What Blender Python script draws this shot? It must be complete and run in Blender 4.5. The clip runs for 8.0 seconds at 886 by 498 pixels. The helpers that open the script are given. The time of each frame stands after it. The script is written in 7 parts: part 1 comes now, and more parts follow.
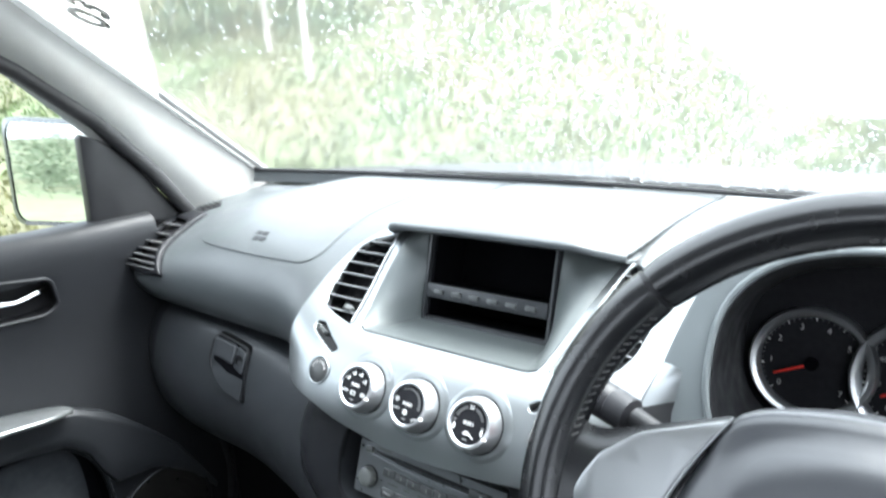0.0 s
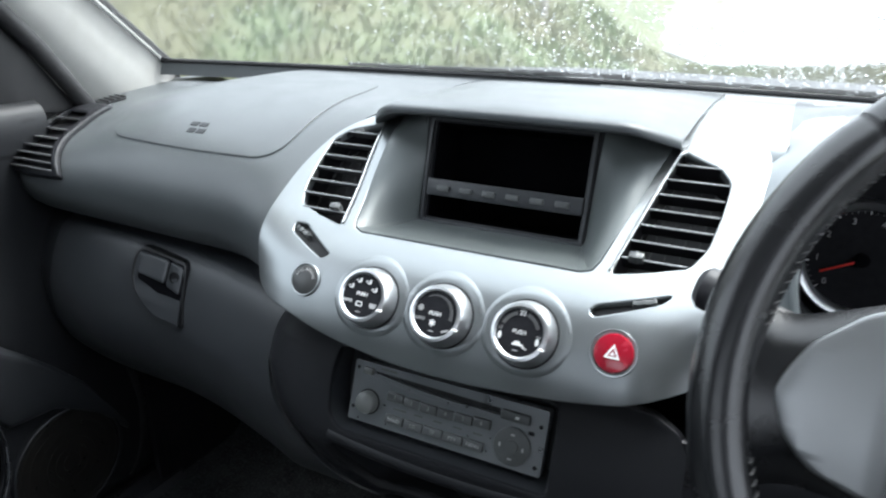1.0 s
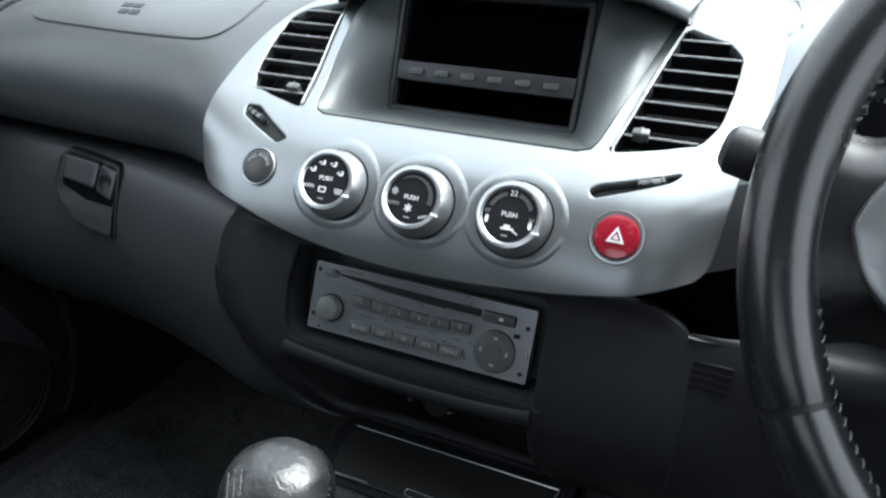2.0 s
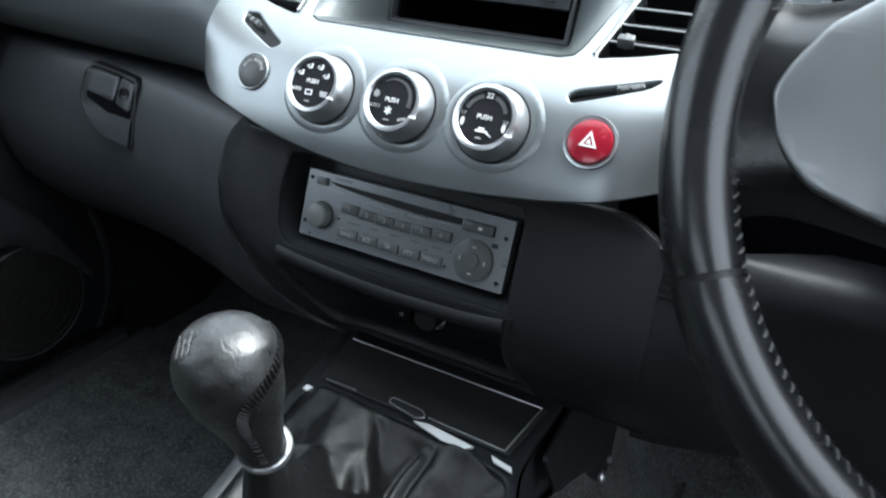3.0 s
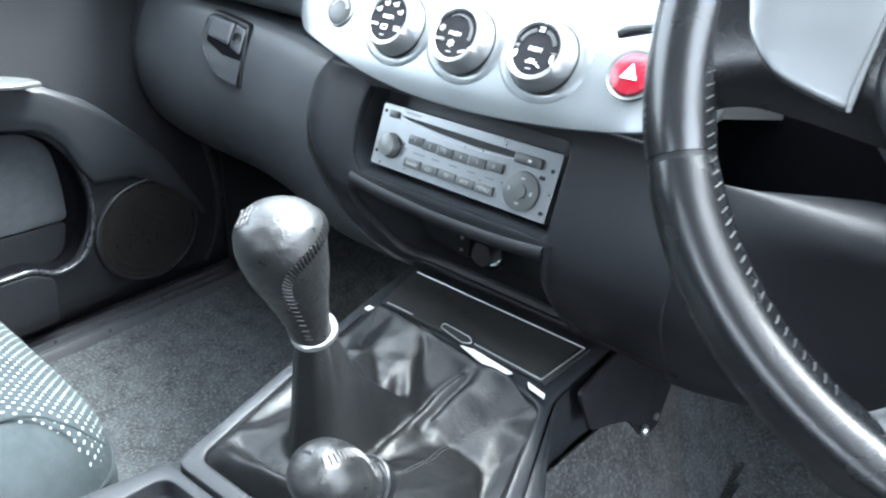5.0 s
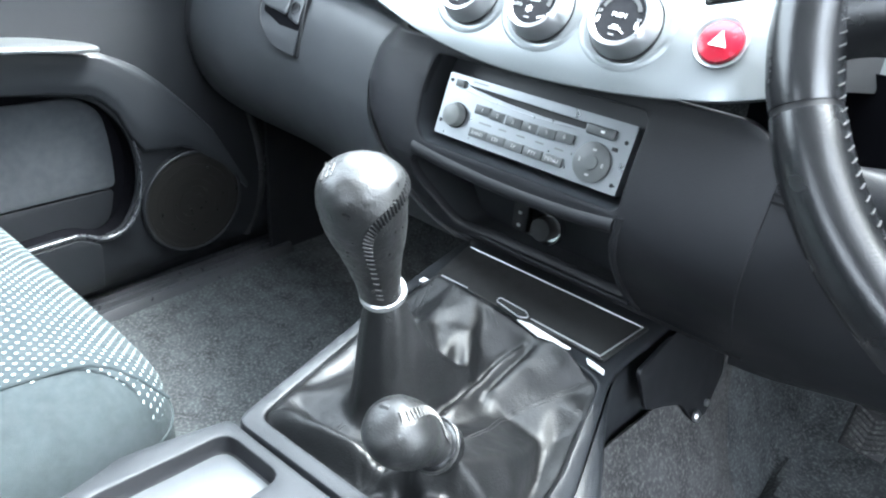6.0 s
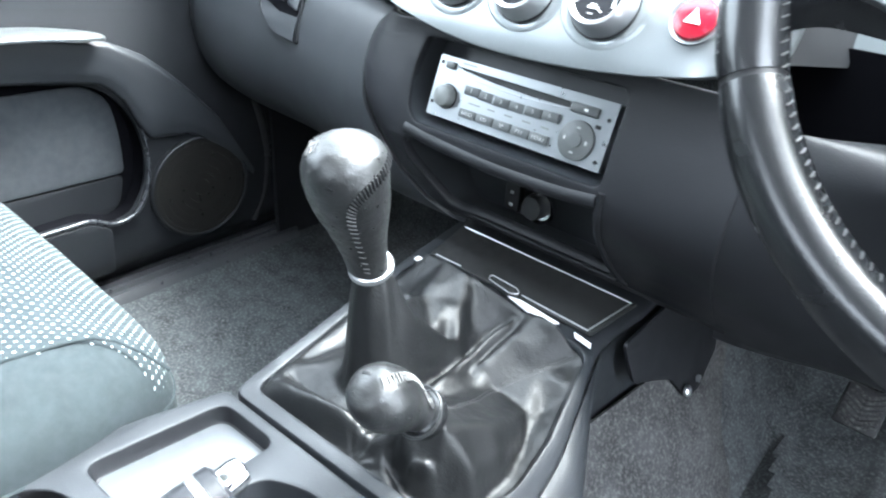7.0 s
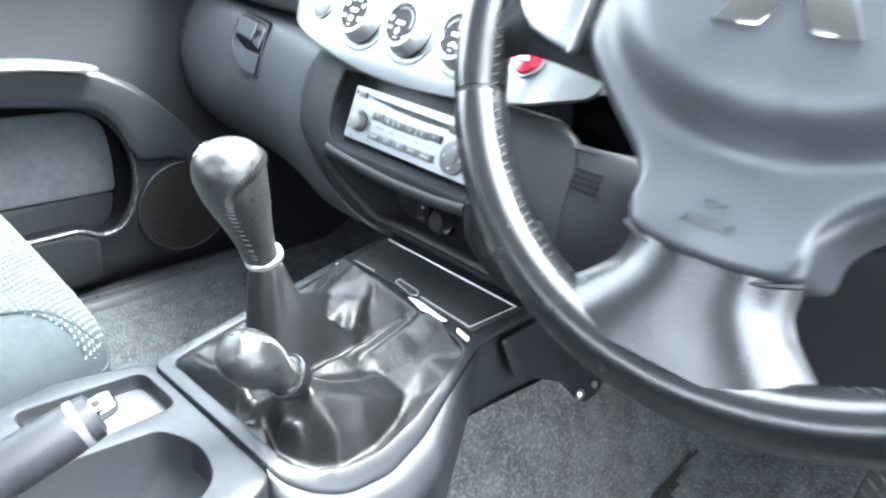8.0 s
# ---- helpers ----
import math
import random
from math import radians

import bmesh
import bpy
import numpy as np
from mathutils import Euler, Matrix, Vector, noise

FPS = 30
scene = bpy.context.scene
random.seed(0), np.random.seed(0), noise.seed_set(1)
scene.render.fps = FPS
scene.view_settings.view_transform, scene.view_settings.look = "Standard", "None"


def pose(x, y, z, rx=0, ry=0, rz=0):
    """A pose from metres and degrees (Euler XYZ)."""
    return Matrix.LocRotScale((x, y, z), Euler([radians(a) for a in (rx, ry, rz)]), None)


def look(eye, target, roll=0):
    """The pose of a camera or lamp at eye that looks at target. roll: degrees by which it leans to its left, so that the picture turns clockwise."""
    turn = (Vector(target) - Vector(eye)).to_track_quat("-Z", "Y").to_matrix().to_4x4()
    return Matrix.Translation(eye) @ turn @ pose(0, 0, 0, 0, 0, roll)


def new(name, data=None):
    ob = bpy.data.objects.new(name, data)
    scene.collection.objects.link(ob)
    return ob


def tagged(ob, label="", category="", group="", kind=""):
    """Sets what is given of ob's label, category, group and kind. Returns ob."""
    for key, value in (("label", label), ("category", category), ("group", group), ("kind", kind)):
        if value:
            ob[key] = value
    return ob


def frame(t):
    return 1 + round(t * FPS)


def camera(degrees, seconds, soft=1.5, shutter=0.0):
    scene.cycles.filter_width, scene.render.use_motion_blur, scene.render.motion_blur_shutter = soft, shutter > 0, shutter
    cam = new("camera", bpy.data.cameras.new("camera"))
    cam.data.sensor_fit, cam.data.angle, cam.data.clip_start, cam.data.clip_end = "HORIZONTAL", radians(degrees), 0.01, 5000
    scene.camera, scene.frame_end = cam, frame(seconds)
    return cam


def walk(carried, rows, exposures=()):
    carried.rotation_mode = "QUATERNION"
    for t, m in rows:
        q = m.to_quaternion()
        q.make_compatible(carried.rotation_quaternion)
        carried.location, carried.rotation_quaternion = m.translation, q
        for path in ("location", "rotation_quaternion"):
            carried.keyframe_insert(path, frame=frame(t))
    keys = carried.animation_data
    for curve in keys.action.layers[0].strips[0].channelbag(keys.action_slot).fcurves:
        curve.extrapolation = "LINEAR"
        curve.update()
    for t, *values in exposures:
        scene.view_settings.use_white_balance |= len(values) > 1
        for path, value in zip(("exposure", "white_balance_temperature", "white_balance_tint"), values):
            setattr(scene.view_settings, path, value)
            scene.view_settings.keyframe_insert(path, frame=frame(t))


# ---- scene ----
from mathutils import geometry

cam = camera(65.9, 8.0, soft=2.1, shutter=0.4)
PATH = [
    (0, (0.3874, -0.4333, 0.8209), (-0.2116, 0.327, 0.5697), -3.03),
    (0.5, (0.3268, -0.4332, 0.7892), (-0.1912, 0.3589, 0.4664), -1.34),
    (1, (0.2222, -0.4311, 0.7538), (-0.202, 0.4071, 0.4112), 0.57),
    (1.5, (0.1918, -0.4229, 0.7218), (-0.2112, 0.4132, 0.3495), 0.54),
    (2, (0.1869, -0.4015, 0.6758), (-0.16, 0.4506, 0.284), 2.93),
    (3.5, (0.2936, -0.3959, 0.6418), (-0.1583, 0.3578, 0.1648), 3.34),
    (4, (0.327, -0.3966, 0.6341), (-0.1667, 0.3267, 0.1513), 2.95),
    (4.5, (0.3272, -0.4019, 0.6314), (-0.1853, 0.3147, 0.1582), 3.41),
    (5, (0.3131, -0.4197, 0.6214), (-0.2187, 0.2869, 0.1546), 3.74),
    (6.5, (0.2874, -0.4511, 0.5948), (-0.2642, 0.2276, 0.1099), 5.29),
    (7, (0.318, -0.4473, 0.5995), (-0.2425, 0.2197, 0.1087), 4.17),
    (7.5, (0.3682, -0.4309, 0.5977), (-0.2062, 0.2256, 0.1087), 5.55),
    (8, (0.4713, -0.4297, 0.6145), (-0.1457, 0.2254, 0.1784), 4.67),
]
EXPOSURES = [(0.0, 2.25, 6200, 7), (0.5, 1.68, 6200, 7), (1.0, 1.38, 6200, 8), (1.5, 1.27, 6200, 8), (2.0, 1.33, 6150, 7), (3.5, 2.0, 5950, 5), (4.5, 3.10, 5850, 5), (5.0, 3.32, 5900, 5), (6.5, 3.63, 5950, 5), (7.5, 3.79, 6000, 5), (8.0, 4.02, 6050, 6)]
walk(cam, [(t, look(eye, target, roll)) for t, eye, target, roll in PATH], EXPOSURES)

# ---- daylight: a bright overcast sky and a wide, weak sun ----
world = bpy.data.worlds.new("overcast_sky")
scene.world = world
world.use_nodes = True
wn = world.node_tree.nodes
wl = world.node_tree.links
sky = wn.new("ShaderNodeTexSky")
sky.sky_type = "NISHITA"
sky.sun_disc = False
sky.sun_elevation, sky.sun_rotation = radians(61), radians(42)
sky.air_density, sky.dust_density, sky.ozone_density = 1.0, 6.0, 1.0
cover = wn.new("ShaderNodeMixRGB")
cover.inputs[0].default_value = 0.75
# the cloud is brightest round the hidden sun and fades evenly away from it
SUN_AT = Vector((0.32, 0.36, 0.88)).normalized()
geo = wn.new("ShaderNodeTexCoord")
toward = wn.new("ShaderNodeVectorMath")
toward.operation = "DOT_PRODUCT"
toward.inputs[1].default_value = SUN_AT
wl.new(geo.outputs["Generated"], toward.inputs[0])
near_sun = wn.new("ShaderNodeMapRange")
near_sun.inputs[1].default_value, near_sun.inputs[2].default_value = -1.0, 1.0
wl.new(toward.outputs["Value"], near_sun.inputs[0])
fade = wn.new("ShaderNodeMath")
fade.operation = "POWER"
fade.inputs[1].default_value = 2.5
wl.new(near_sun.outputs[0], fade.inputs[0])
rise = wn.new("ShaderNodeMapRange")
rise.inputs[3].default_value, rise.inputs[4].default_value = 0.92, 1.60
wl.new(fade.outputs[0], rise.inputs[0])
cloud = wn.new("ShaderNodeVectorMath")
cloud.operation = "SCALE"
cloud.inputs[0].default_value = (8.7, 9.0, 9.5)
wl.new(rise.outputs[0], cloud.inputs["Scale"])
wl.new(cloud.outputs[0], cover.inputs[2])
wl.new(sky.outputs[0], cover.inputs[1])
wl.new(cover.outputs[0], wn["Background"].inputs[0])
wn["Background"].inputs[1].default_value = 0.15
sun_data = bpy.data.lights.new("sun", "SUN")
sun_data.energy, sun_data.angle, sun_data.color = 2.0, radians(30), (1.0, 0.985, 0.96)
sun = new("sun", sun_data)
sun.matrix_world = look((0, 0, 0), tuple(-SUN_AT))


# ---- materials ----
def material(name, base, rough=0.5, metal=0.0, vary=0.12, scale=30.0, grain=0.0, grain_scale=900.0, cells=False,
             rough_vary=0.1, coat=0.0, spec=0.5):
    """Base colour and gloss that vary at two scales, with a fine relief."""
    m = bpy.data.materials.new(name)
    m.use_nodes = True
    nt = m.node_tree
    bsdf = nt.nodes["Principled BSDF"]
    bsdf.inputs["Metallic"].default_value = metal
    bsdf.inputs["Coat Weight"].default_value = coat
    bsdf.inputs["Specular IOR Level"].default_value = spec
    tc = nt.nodes.new("ShaderNodeTexCoord")
    n1 = nt.nodes.new("ShaderNodeTexNoise")
    n1.inputs["Scale"].default_value = scale
    n1.inputs["Detail"].default_value = 6
    nt.links.new(tc.outputs["Object"], n1.inputs["Vector"])
    ramp = nt.nodes.new("ShaderNodeMapRange")
    ramp.inputs[1].default_value, ramp.inputs[2].default_value = 0.3, 0.7
    ramp.inputs[3].default_value, ramp.inputs[4].default_value = 1 - vary, 1 + vary
    nt.links.new(n1.outputs["Fac"], ramp.inputs[0])
    mul = nt.nodes.new("ShaderNodeVectorMath")
    mul.operation = "SCALE"
    mul.inputs[0].default_value = base
    nt.links.new(ramp.outputs[0], mul.inputs["Scale"])
    nt.links.new(mul.outputs[0], bsdf.inputs["Base Color"])
    r2 = nt.nodes.new("ShaderNodeMapRange")
    r2.inputs[1].default_value, r2.inputs[2].default_value = 0.3, 0.7
    r2.inputs[3].default_value, r2.inputs[4].default_value = max(0.02, rough - rough_vary), min(1, rough + rough_vary)
    n2 = nt.nodes.new("ShaderNodeTexNoise")
    n2.inputs["Scale"].default_value = scale * 2.7
    n2.inputs["Detail"].default_value = 4
    nt.links.new(tc.outputs["Object"], n2.inputs["Vector"])
    nt.links.new(n2.outputs["Fac"], r2.inputs[0])
    nt.links.new(r2.outputs[0], bsdf.inputs["Roughness"])
    if grain:
        if cells:
            g = nt.nodes.new("ShaderNodeTexVoronoi")
            out = g.outputs["Distance"]
        else:
            g = nt.nodes.new("ShaderNodeTexNoise")
            g.inputs["Detail"].default_value = 2
            out = g.outputs["Fac"]
        g.inputs["Scale"].default_value = grain_scale
        nt.links.new(tc.outputs["Object"], g.inputs["Vector"])
        b = nt.nodes.new("ShaderNodeBump")
        b.inputs["Strength"].default_value = grain
        b.inputs["Distance"].default_value = 0.22 / grain_scale
        nt.links.new(out, b.inputs["Height"])
        nt.links.new(b.outputs[0], bsdf.inputs["Normal"])
    return m


M = {}
M["dash"] = material("dash_plastic", (0.058, 0.064, 0.067), 0.40, vary=0.04, grain=0.5, grain_scale=1100, cells=True, scale=8, rough_vary=0.03)
M["lower"] = material("lower_dash_plastic", (0.0105, 0.011, 0.013), 0.46, vary=0.06, grain=0.45, grain_scale=1100, cells=True, scale=10, rough_vary=0.04, spec=0.28)
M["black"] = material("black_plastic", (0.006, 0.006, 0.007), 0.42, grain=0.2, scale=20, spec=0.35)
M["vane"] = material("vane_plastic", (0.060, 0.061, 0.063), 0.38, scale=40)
M["silver"] = material("silver_paint", (0.265, 0.28, 0.285), 0.36, metal=0.9, vary=0.03, scale=18, grain=0.05, grain_scale=2500, rough_vary=0.02)
M["cheek"] = material("grey_green_plastic", (0.082, 0.092, 0.092), 0.42, metal=0.15, vary=0.04, grain=0.35, grain_scale=1100, cells=True, scale=8, rough_vary=0.03)
# paler grey that paints the lit front edge of the vent blades
M["lit_blade_edge"] = material("lit_edge_plastic", (0.17, 0.175, 0.18), 0.34, vary=0.05, scale=40)
M["satin"] = material("satin_chrome", (0.60, 0.61, 0.62), 0.32, metal=0.95, vary=0.04, scale=60, rough_vary=0.04)
M["chrome"] = material("chrome", (0.78, 0.79, 0.80), 0.10, metal=1.0, vary=0.03, scale=60, rough_vary=0.04)
M["radio"] = material("radio_face", (0.25, 0.26, 0.27), 0.30, metal=0.75, vary=0.05, scale=40, grain=0.08, grain_scale=2500, rough_vary=0.03)
M["key"] = material("radio_key_plastic", (0.12, 0.125, 0.12), 0.38, vary=0.08, scale=80)
M["keydark"] = material("dark_key_plastic", (0.070, 0.074, 0.074), 0.40, vary=0.08, scale=80)
M["leather"] = material("black_leather", (0.0055, 0.0058, 0.0066), 0.26, vary=0.06, scale=25, grain=0.22, grain_scale=1200, cells=True, rough_vary=0.02, spec=0.65)
M["gaiter"] = material("soft_black_leather", (0.0042, 0.0045, 0.0050), 0.42, vary=0.15, scale=30, grain=0.55, grain_scale=800, cells=True, rough_vary=0.05, spec=0.39)
M["worn"] = material("worn_black_leather", (0.011, 0.0115, 0.012), 0.36, vary=0.45, scale=70, grain=0.35, grain_scale=900, cells=True, rough_vary=0.10, spec=0.60)
M["thread"] = material("stitching_thread", (0.028, 0.028, 0.029), 0.55, scale=200)
M["rubber"] = material("black_rubber", (0.010, 0.010, 0.011), 0.62, grain=0.3, scale=40)
M["door"] = material("door_plastic", (0.008, 0.0088, 0.0105), 0.52, vary=0.06, grain=0.4, grain_scale=1000, cells=True, scale=14, rough_vary=0.04, spec=0.32)
M["padding"] = material("door_fabric", (0.020, 0.023, 0.027), 0.85, grain=0.6, grain_scale=1100, scale=30)
M["pillar"] = material("pillar_lining", (0.25, 0.25, 0.24), 0.75, vary=0.05, grain=0.4, grain_scale=1200, scale=20)
M["headliner"] = material("headliner_fabric", (0.30, 0.30, 0.29), 0.9, vary=0.05, grain=0.4, grain_scale=900, scale=20)
M["red"] = material("red_plastic", (0.24, 0.006, 0.018), 0.22, vary=0.06, scale=60, coat=0.3)
M["white"] = material("white_print", (0.75, 0.75, 0.74), 0.5, vary=0.05, scale=60)
M["dimwhite"] = material("grey_print", (0.33, 0.33, 0.33), 0.5, vary=0.05, scale=60)
M["needle"] = material("needle_red", (0.70, 0.03, 0.02), 0.4, vary=0.05, scale=60)
M["dial"] = material("dial_face", (0.007, 0.007, 0.009), 0.7, vary=0.08, scale=60, spec=0.2)
M["spoke"] = material("dark_silver_paint", (0.275, 0.283, 0.288), 0.36, metal=0.9, vary=0.03, scale=18, grain=0.05, grain_scale=2500, rough_vary=0.02)
M["glove"] = material("glovebox_plastic", (0.022, 0.024, 0.027), 0.40, vary=0.06, grain=0.45, grain_scale=1100, cells=True, scale=10, rough_vary=0.04)
M["bezel"] = material("grey_bezel_plastic", (0.165, 0.182, 0.186), 0.40, metal=0.2, vary=0.04, scale=15, grain=0.1, grain_scale=1800)
# near-black that stands in for shade in gaps and recesses; also the needle hubs
M["opening"] = material("deep_black_shade_plastic", (0.003, 0.003, 0.004), 0.8, scale=20, spec=0.03)
M["cowl"] = material("cowl_plastic", (0.018, 0.0185, 0.020), 0.5, vary=0.06, grain=0.3, grain_scale=1100, scale=20)
M["grille"] = material("speaker_mesh", (0.010, 0.0094, 0.0086), 0.34, vary=0.2, scale=30, grain=0.4, grain_scale=1200, rough_vary=0.08, spec=0.35)
M["arm"] = material("armrest_vinyl", (0.016, 0.0175, 0.020), 0.42, vary=0.05, grain=0.4, grain_scale=1100, cells=True, scale=14, rough_vary=0.04)
M["lip"] = material("pocket_lip_plastic", (0.030, 0.032, 0.036), 0.30, vary=0.06, scale=40)
M["knobprint"] = material("knob_print_grey", (0.07, 0.07, 0.07), 0.4, vary=0.1, scale=80)
M["lid"] = material("console_lid_plastic", (0.020, 0.020, 0.0195), 0.40, vary=0.06, grain=0.2, grain_scale=1500, scale=30)
M["console"] = material("console_plastic", (0.017, 0.0185, 0.021), 0.42, vary=0.08, grain=0.45, grain_scale=1000, cells=True, scale=18, rough_vary=0.04, spec=0.30)
M["tray"] = material("tray_plastic", (0.055, 0.059, 0.064), 0.40, vary=0.05, grain=0.3, grain_scale=1200, scale=40)
M["sill"] = material("sill_trim", (0.030, 0.031, 0.034), 0.36, vary=0.1, grain=0.2, scale=30)
M["lampface"] = material("dark_lamp_face", (0.028, 0.029, 0.029), 0.4, vary=0.08, scale=80)
M["column"] = material("column_plastic", (0.010, 0.010, 0.012), 0.48, grain=0.4, grain_scale=1000, cells=True, scale=20, spec=0.4)
M["hub"] = material("airbag_cover_plastic", (0.027, 0.029, 0.033), 0.36, vary=0.06, grain=0.35, grain_scale=1500, rough_vary=0.04, scale=15, spec=0.7)
M["ink"] = material("black_ink", (0.03, 0.03, 0.03), 0.6, scale=50)
M["body"] = material("dark_blue_paint", (0.02, 0.03, 0.035), 0.25, coat=0.6, scale=8)
M["grout"] = material("bank_soil", (0.105, 0.128, 0.066), 0.95, vary=0.35, scale=1.5, grain=0.6, grain_scale=12)
M["verge"] = material("grass_blades", (0.100, 0.142, 0.062), 0.8, vary=0.25, scale=0.9, spec=0.15)
M["straw"] = material("dry_stems", (0.15, 0.145, 0.09), 0.8, vary=0.3, scale=1.2)
M["leaf"] = material("shrub_leaves", (0.070, 0.098, 0.052), 0.7, vary=0.4, scale=1.1)
M["bark"] = material("pale_bark", (0.30, 0.28, 0.24), 0.85, vary=0.3, scale=4, grain=0.6, grain_scale=40)
M["tarmac"] = material("wet_tarmac", (0.16, 0.16, 0.165), 0.22, vary=0.25, scale=2, grain=0.3, grain_scale=120)


def patchy(m, other, scale):
    """Blend a second colour into a material in broad patches."""
    nt = m.node_tree
    bsdf = nt.nodes["Principled BSDF"]
    n = nt.nodes.new("ShaderNodeTexNoise")
    n.inputs["Scale"].default_value = scale
    n.inputs["Detail"].default_value = 5
    nt.links.new(nt.nodes["Texture Coordinate"].outputs["Object"], n.inputs["Vector"])
    r = nt.nodes.new("ShaderNodeMapRange")
    r.inputs[1].default_value, r.inputs[2].default_value = 0.42, 0.60
    nt.links.new(n.outputs["Fac"], r.inputs[0])
    mix = nt.nodes.new("ShaderNodeMixRGB")
    mix.inputs[2].default_value = (*other, 1)
    nt.links.new(r.outputs[0], mix.inputs[0])
    nt.links.new(bsdf.inputs["Base Color"].links[0].from_socket, mix.inputs[1])
    nt.links.new(mix.outputs[0], bsdf.inputs["Base Color"])


def wrinkled(m, scale, depth):
    """Soft creases under the grain of a hide."""
    nt = m.node_tree
    fine = nt.nodes["Bump"]
    n = nt.nodes.new("ShaderNodeTexNoise")
    n.inputs["Scale"].default_value = scale
    n.inputs["Detail"].default_value = 4
    n.inputs["Distortion"].default_value = 1.2
    nt.links.new(nt.nodes["Texture Coordinate"].outputs["Object"], n.inputs["Vector"])
    b = nt.nodes.new("ShaderNodeBump")
    b.inputs["Strength"].default_value = 0.8
    b.inputs["Distance"].default_value = depth
    nt.links.new(n.outputs["Fac"], b.inputs["Height"])
    nt.links.new(b.outputs[0], fine.inputs["Normal"])


wrinkled(M["gaiter"], 90, 0.0004)
wrinkled(M["worn"], 170, 0.00045)
patchy(M["verge"], (0.128, 0.128, 0.062), 0.7)
patchy(M["grout"], (0.118, 0.116, 0.064), 0.7)


def carpet(name, base, fleck):
    m = material(name, base, 0.95, vary=0.38, scale=34, grain=1.0, grain_scale=380, spec=0.15)
    nt = m.node_tree
    bsdf = nt.nodes["Principled BSDF"]
    tc = nt.nodes["Texture Coordinate"]
    n = nt.nodes.new("ShaderNodeTexNoise")
    n.inputs["Scale"].default_value = 260
    n.inputs["Detail"].default_value = 5
    n.inputs["Roughness"].default_value = 0.75
    nt.links.new(tc.outputs["Object"], n.inputs["Vector"])
    r = nt.nodes.new("ShaderNodeMapRange")
    r.inputs[1].default_value, r.inputs[2].default_value = 0.48, 0.68
    nt.links.new(n.outputs["Fac"], r.inputs[0])
    mix = nt.nodes.new("ShaderNodeMixRGB")
    mix.inputs[2].default_value = (*fleck, 1)
    nt.links.new(r.outputs[0], mix.inputs[0])
    nt.links.new(bsdf.inputs["Base Color"].links[0].from_socket, mix.inputs[1])
    nt.links.new(mix.outputs[0], bsdf.inputs["Base Color"])
    return m


M["carpet"] = carpet("floor_carpet", (0.036, 0.039, 0.041), (0.105, 0.110, 0.112))
M["mat"] = carpet("side_carpet", (0.040, 0.040, 0.041), (0.115, 0.113, 0.110))


def dotted(name):
    """Woven grey-green seat cloth with rows of small pale dots."""
    m = material(name, (0.0145, 0.0190, 0.0210), 0.9, vary=0.12, scale=60, grain=0.8, grain_scale=1500, spec=0.2)
    nt = m.node_tree
    bsdf = nt.nodes["Principled BSDF"]
    tc = nt.nodes["Texture Coordinate"]
    uv = nt.nodes.new("ShaderNodeUVMap")
    sep = nt.nodes.new("ShaderNodeSeparateXYZ")
    nt.links.new(uv.outputs[0], sep.inputs[0])

    def math_node(op, a, b=None):
        k = nt.nodes.new("ShaderNodeMath")
        k.operation = op
        for slot, val in ((0, a), (1, b)):
            if val is None:
                continue
            if isinstance(val, (int, float)):
                k.inputs[slot].default_value = val
            else:
                nt.links.new(val, k.inputs[slot])
        return k.outputs[0]

    pu, pv = 0.0100, 0.0060
    v = math_node("DIVIDE", sep.outputs[1], pv)
    row = math_node("FLOOR", v)
    shift = math_node("MULTIPLY", math_node("MODULO", row, 2.0), 0.5)
    u = math_node("ADD", math_node("DIVIDE", sep.outputs[0], pu), shift)
    du = math_node("MULTIPLY", math_node("SUBTRACT", math_node("FRACT", u), 0.5), pu)
    dv = math_node("MULTIPLY", math_node("SUBTRACT", math_node("FRACT", v), 0.5), pv)
    d = math_node("SQRT", math_node("ADD", math_node("MULTIPLY", du, du), math_node("MULTIPLY", dv, dv)))
    r = nt.nodes.new("ShaderNodeMapRange")
    r.inputs[1].default_value, r.inputs[2].default_value = 0.00150, 0.00100
    nt.links.new(d, r.inputs[0])
    mix = nt.nodes.new("ShaderNodeMixRGB")
    mix.inputs[2].default_value = (0.28, 0.32, 0.31, 1)
    nt.links.new(r.outputs[0], mix.inputs[0])
    nt.links.new(bsdf.inputs["Base Color"].links[0].from_socket, mix.inputs[1])
    nt.links.new(mix.outputs[0], bsdf.inputs["Base Color"])
    return m


M["cloth"] = dotted("dotted_seat_cloth")
M["bolster"] = material("plain_seat_cloth", (0.0145, 0.0188, 0.0205), 0.9, vary=0.12, scale=60, grain=0.8, grain_scale=1500, spec=0.2)


def glass(name, tint, rough=0.0):
    m = bpy.data.materials.new(name)
    m.use_nodes = True
    nt = m.node_tree
    b = nt.nodes["Principled BSDF"]
    b.inputs["Base Color"].default_value = (*tint, 1)
    b.inputs["Roughness"].default_value = rough
    b.inputs["IOR"].default_value = 1.33
    b.inputs["Transmission Weight"].default_value = 1.0
    return m


M["drop"] = glass("rain_water", (0.98, 0.99, 1.0), 0.0)


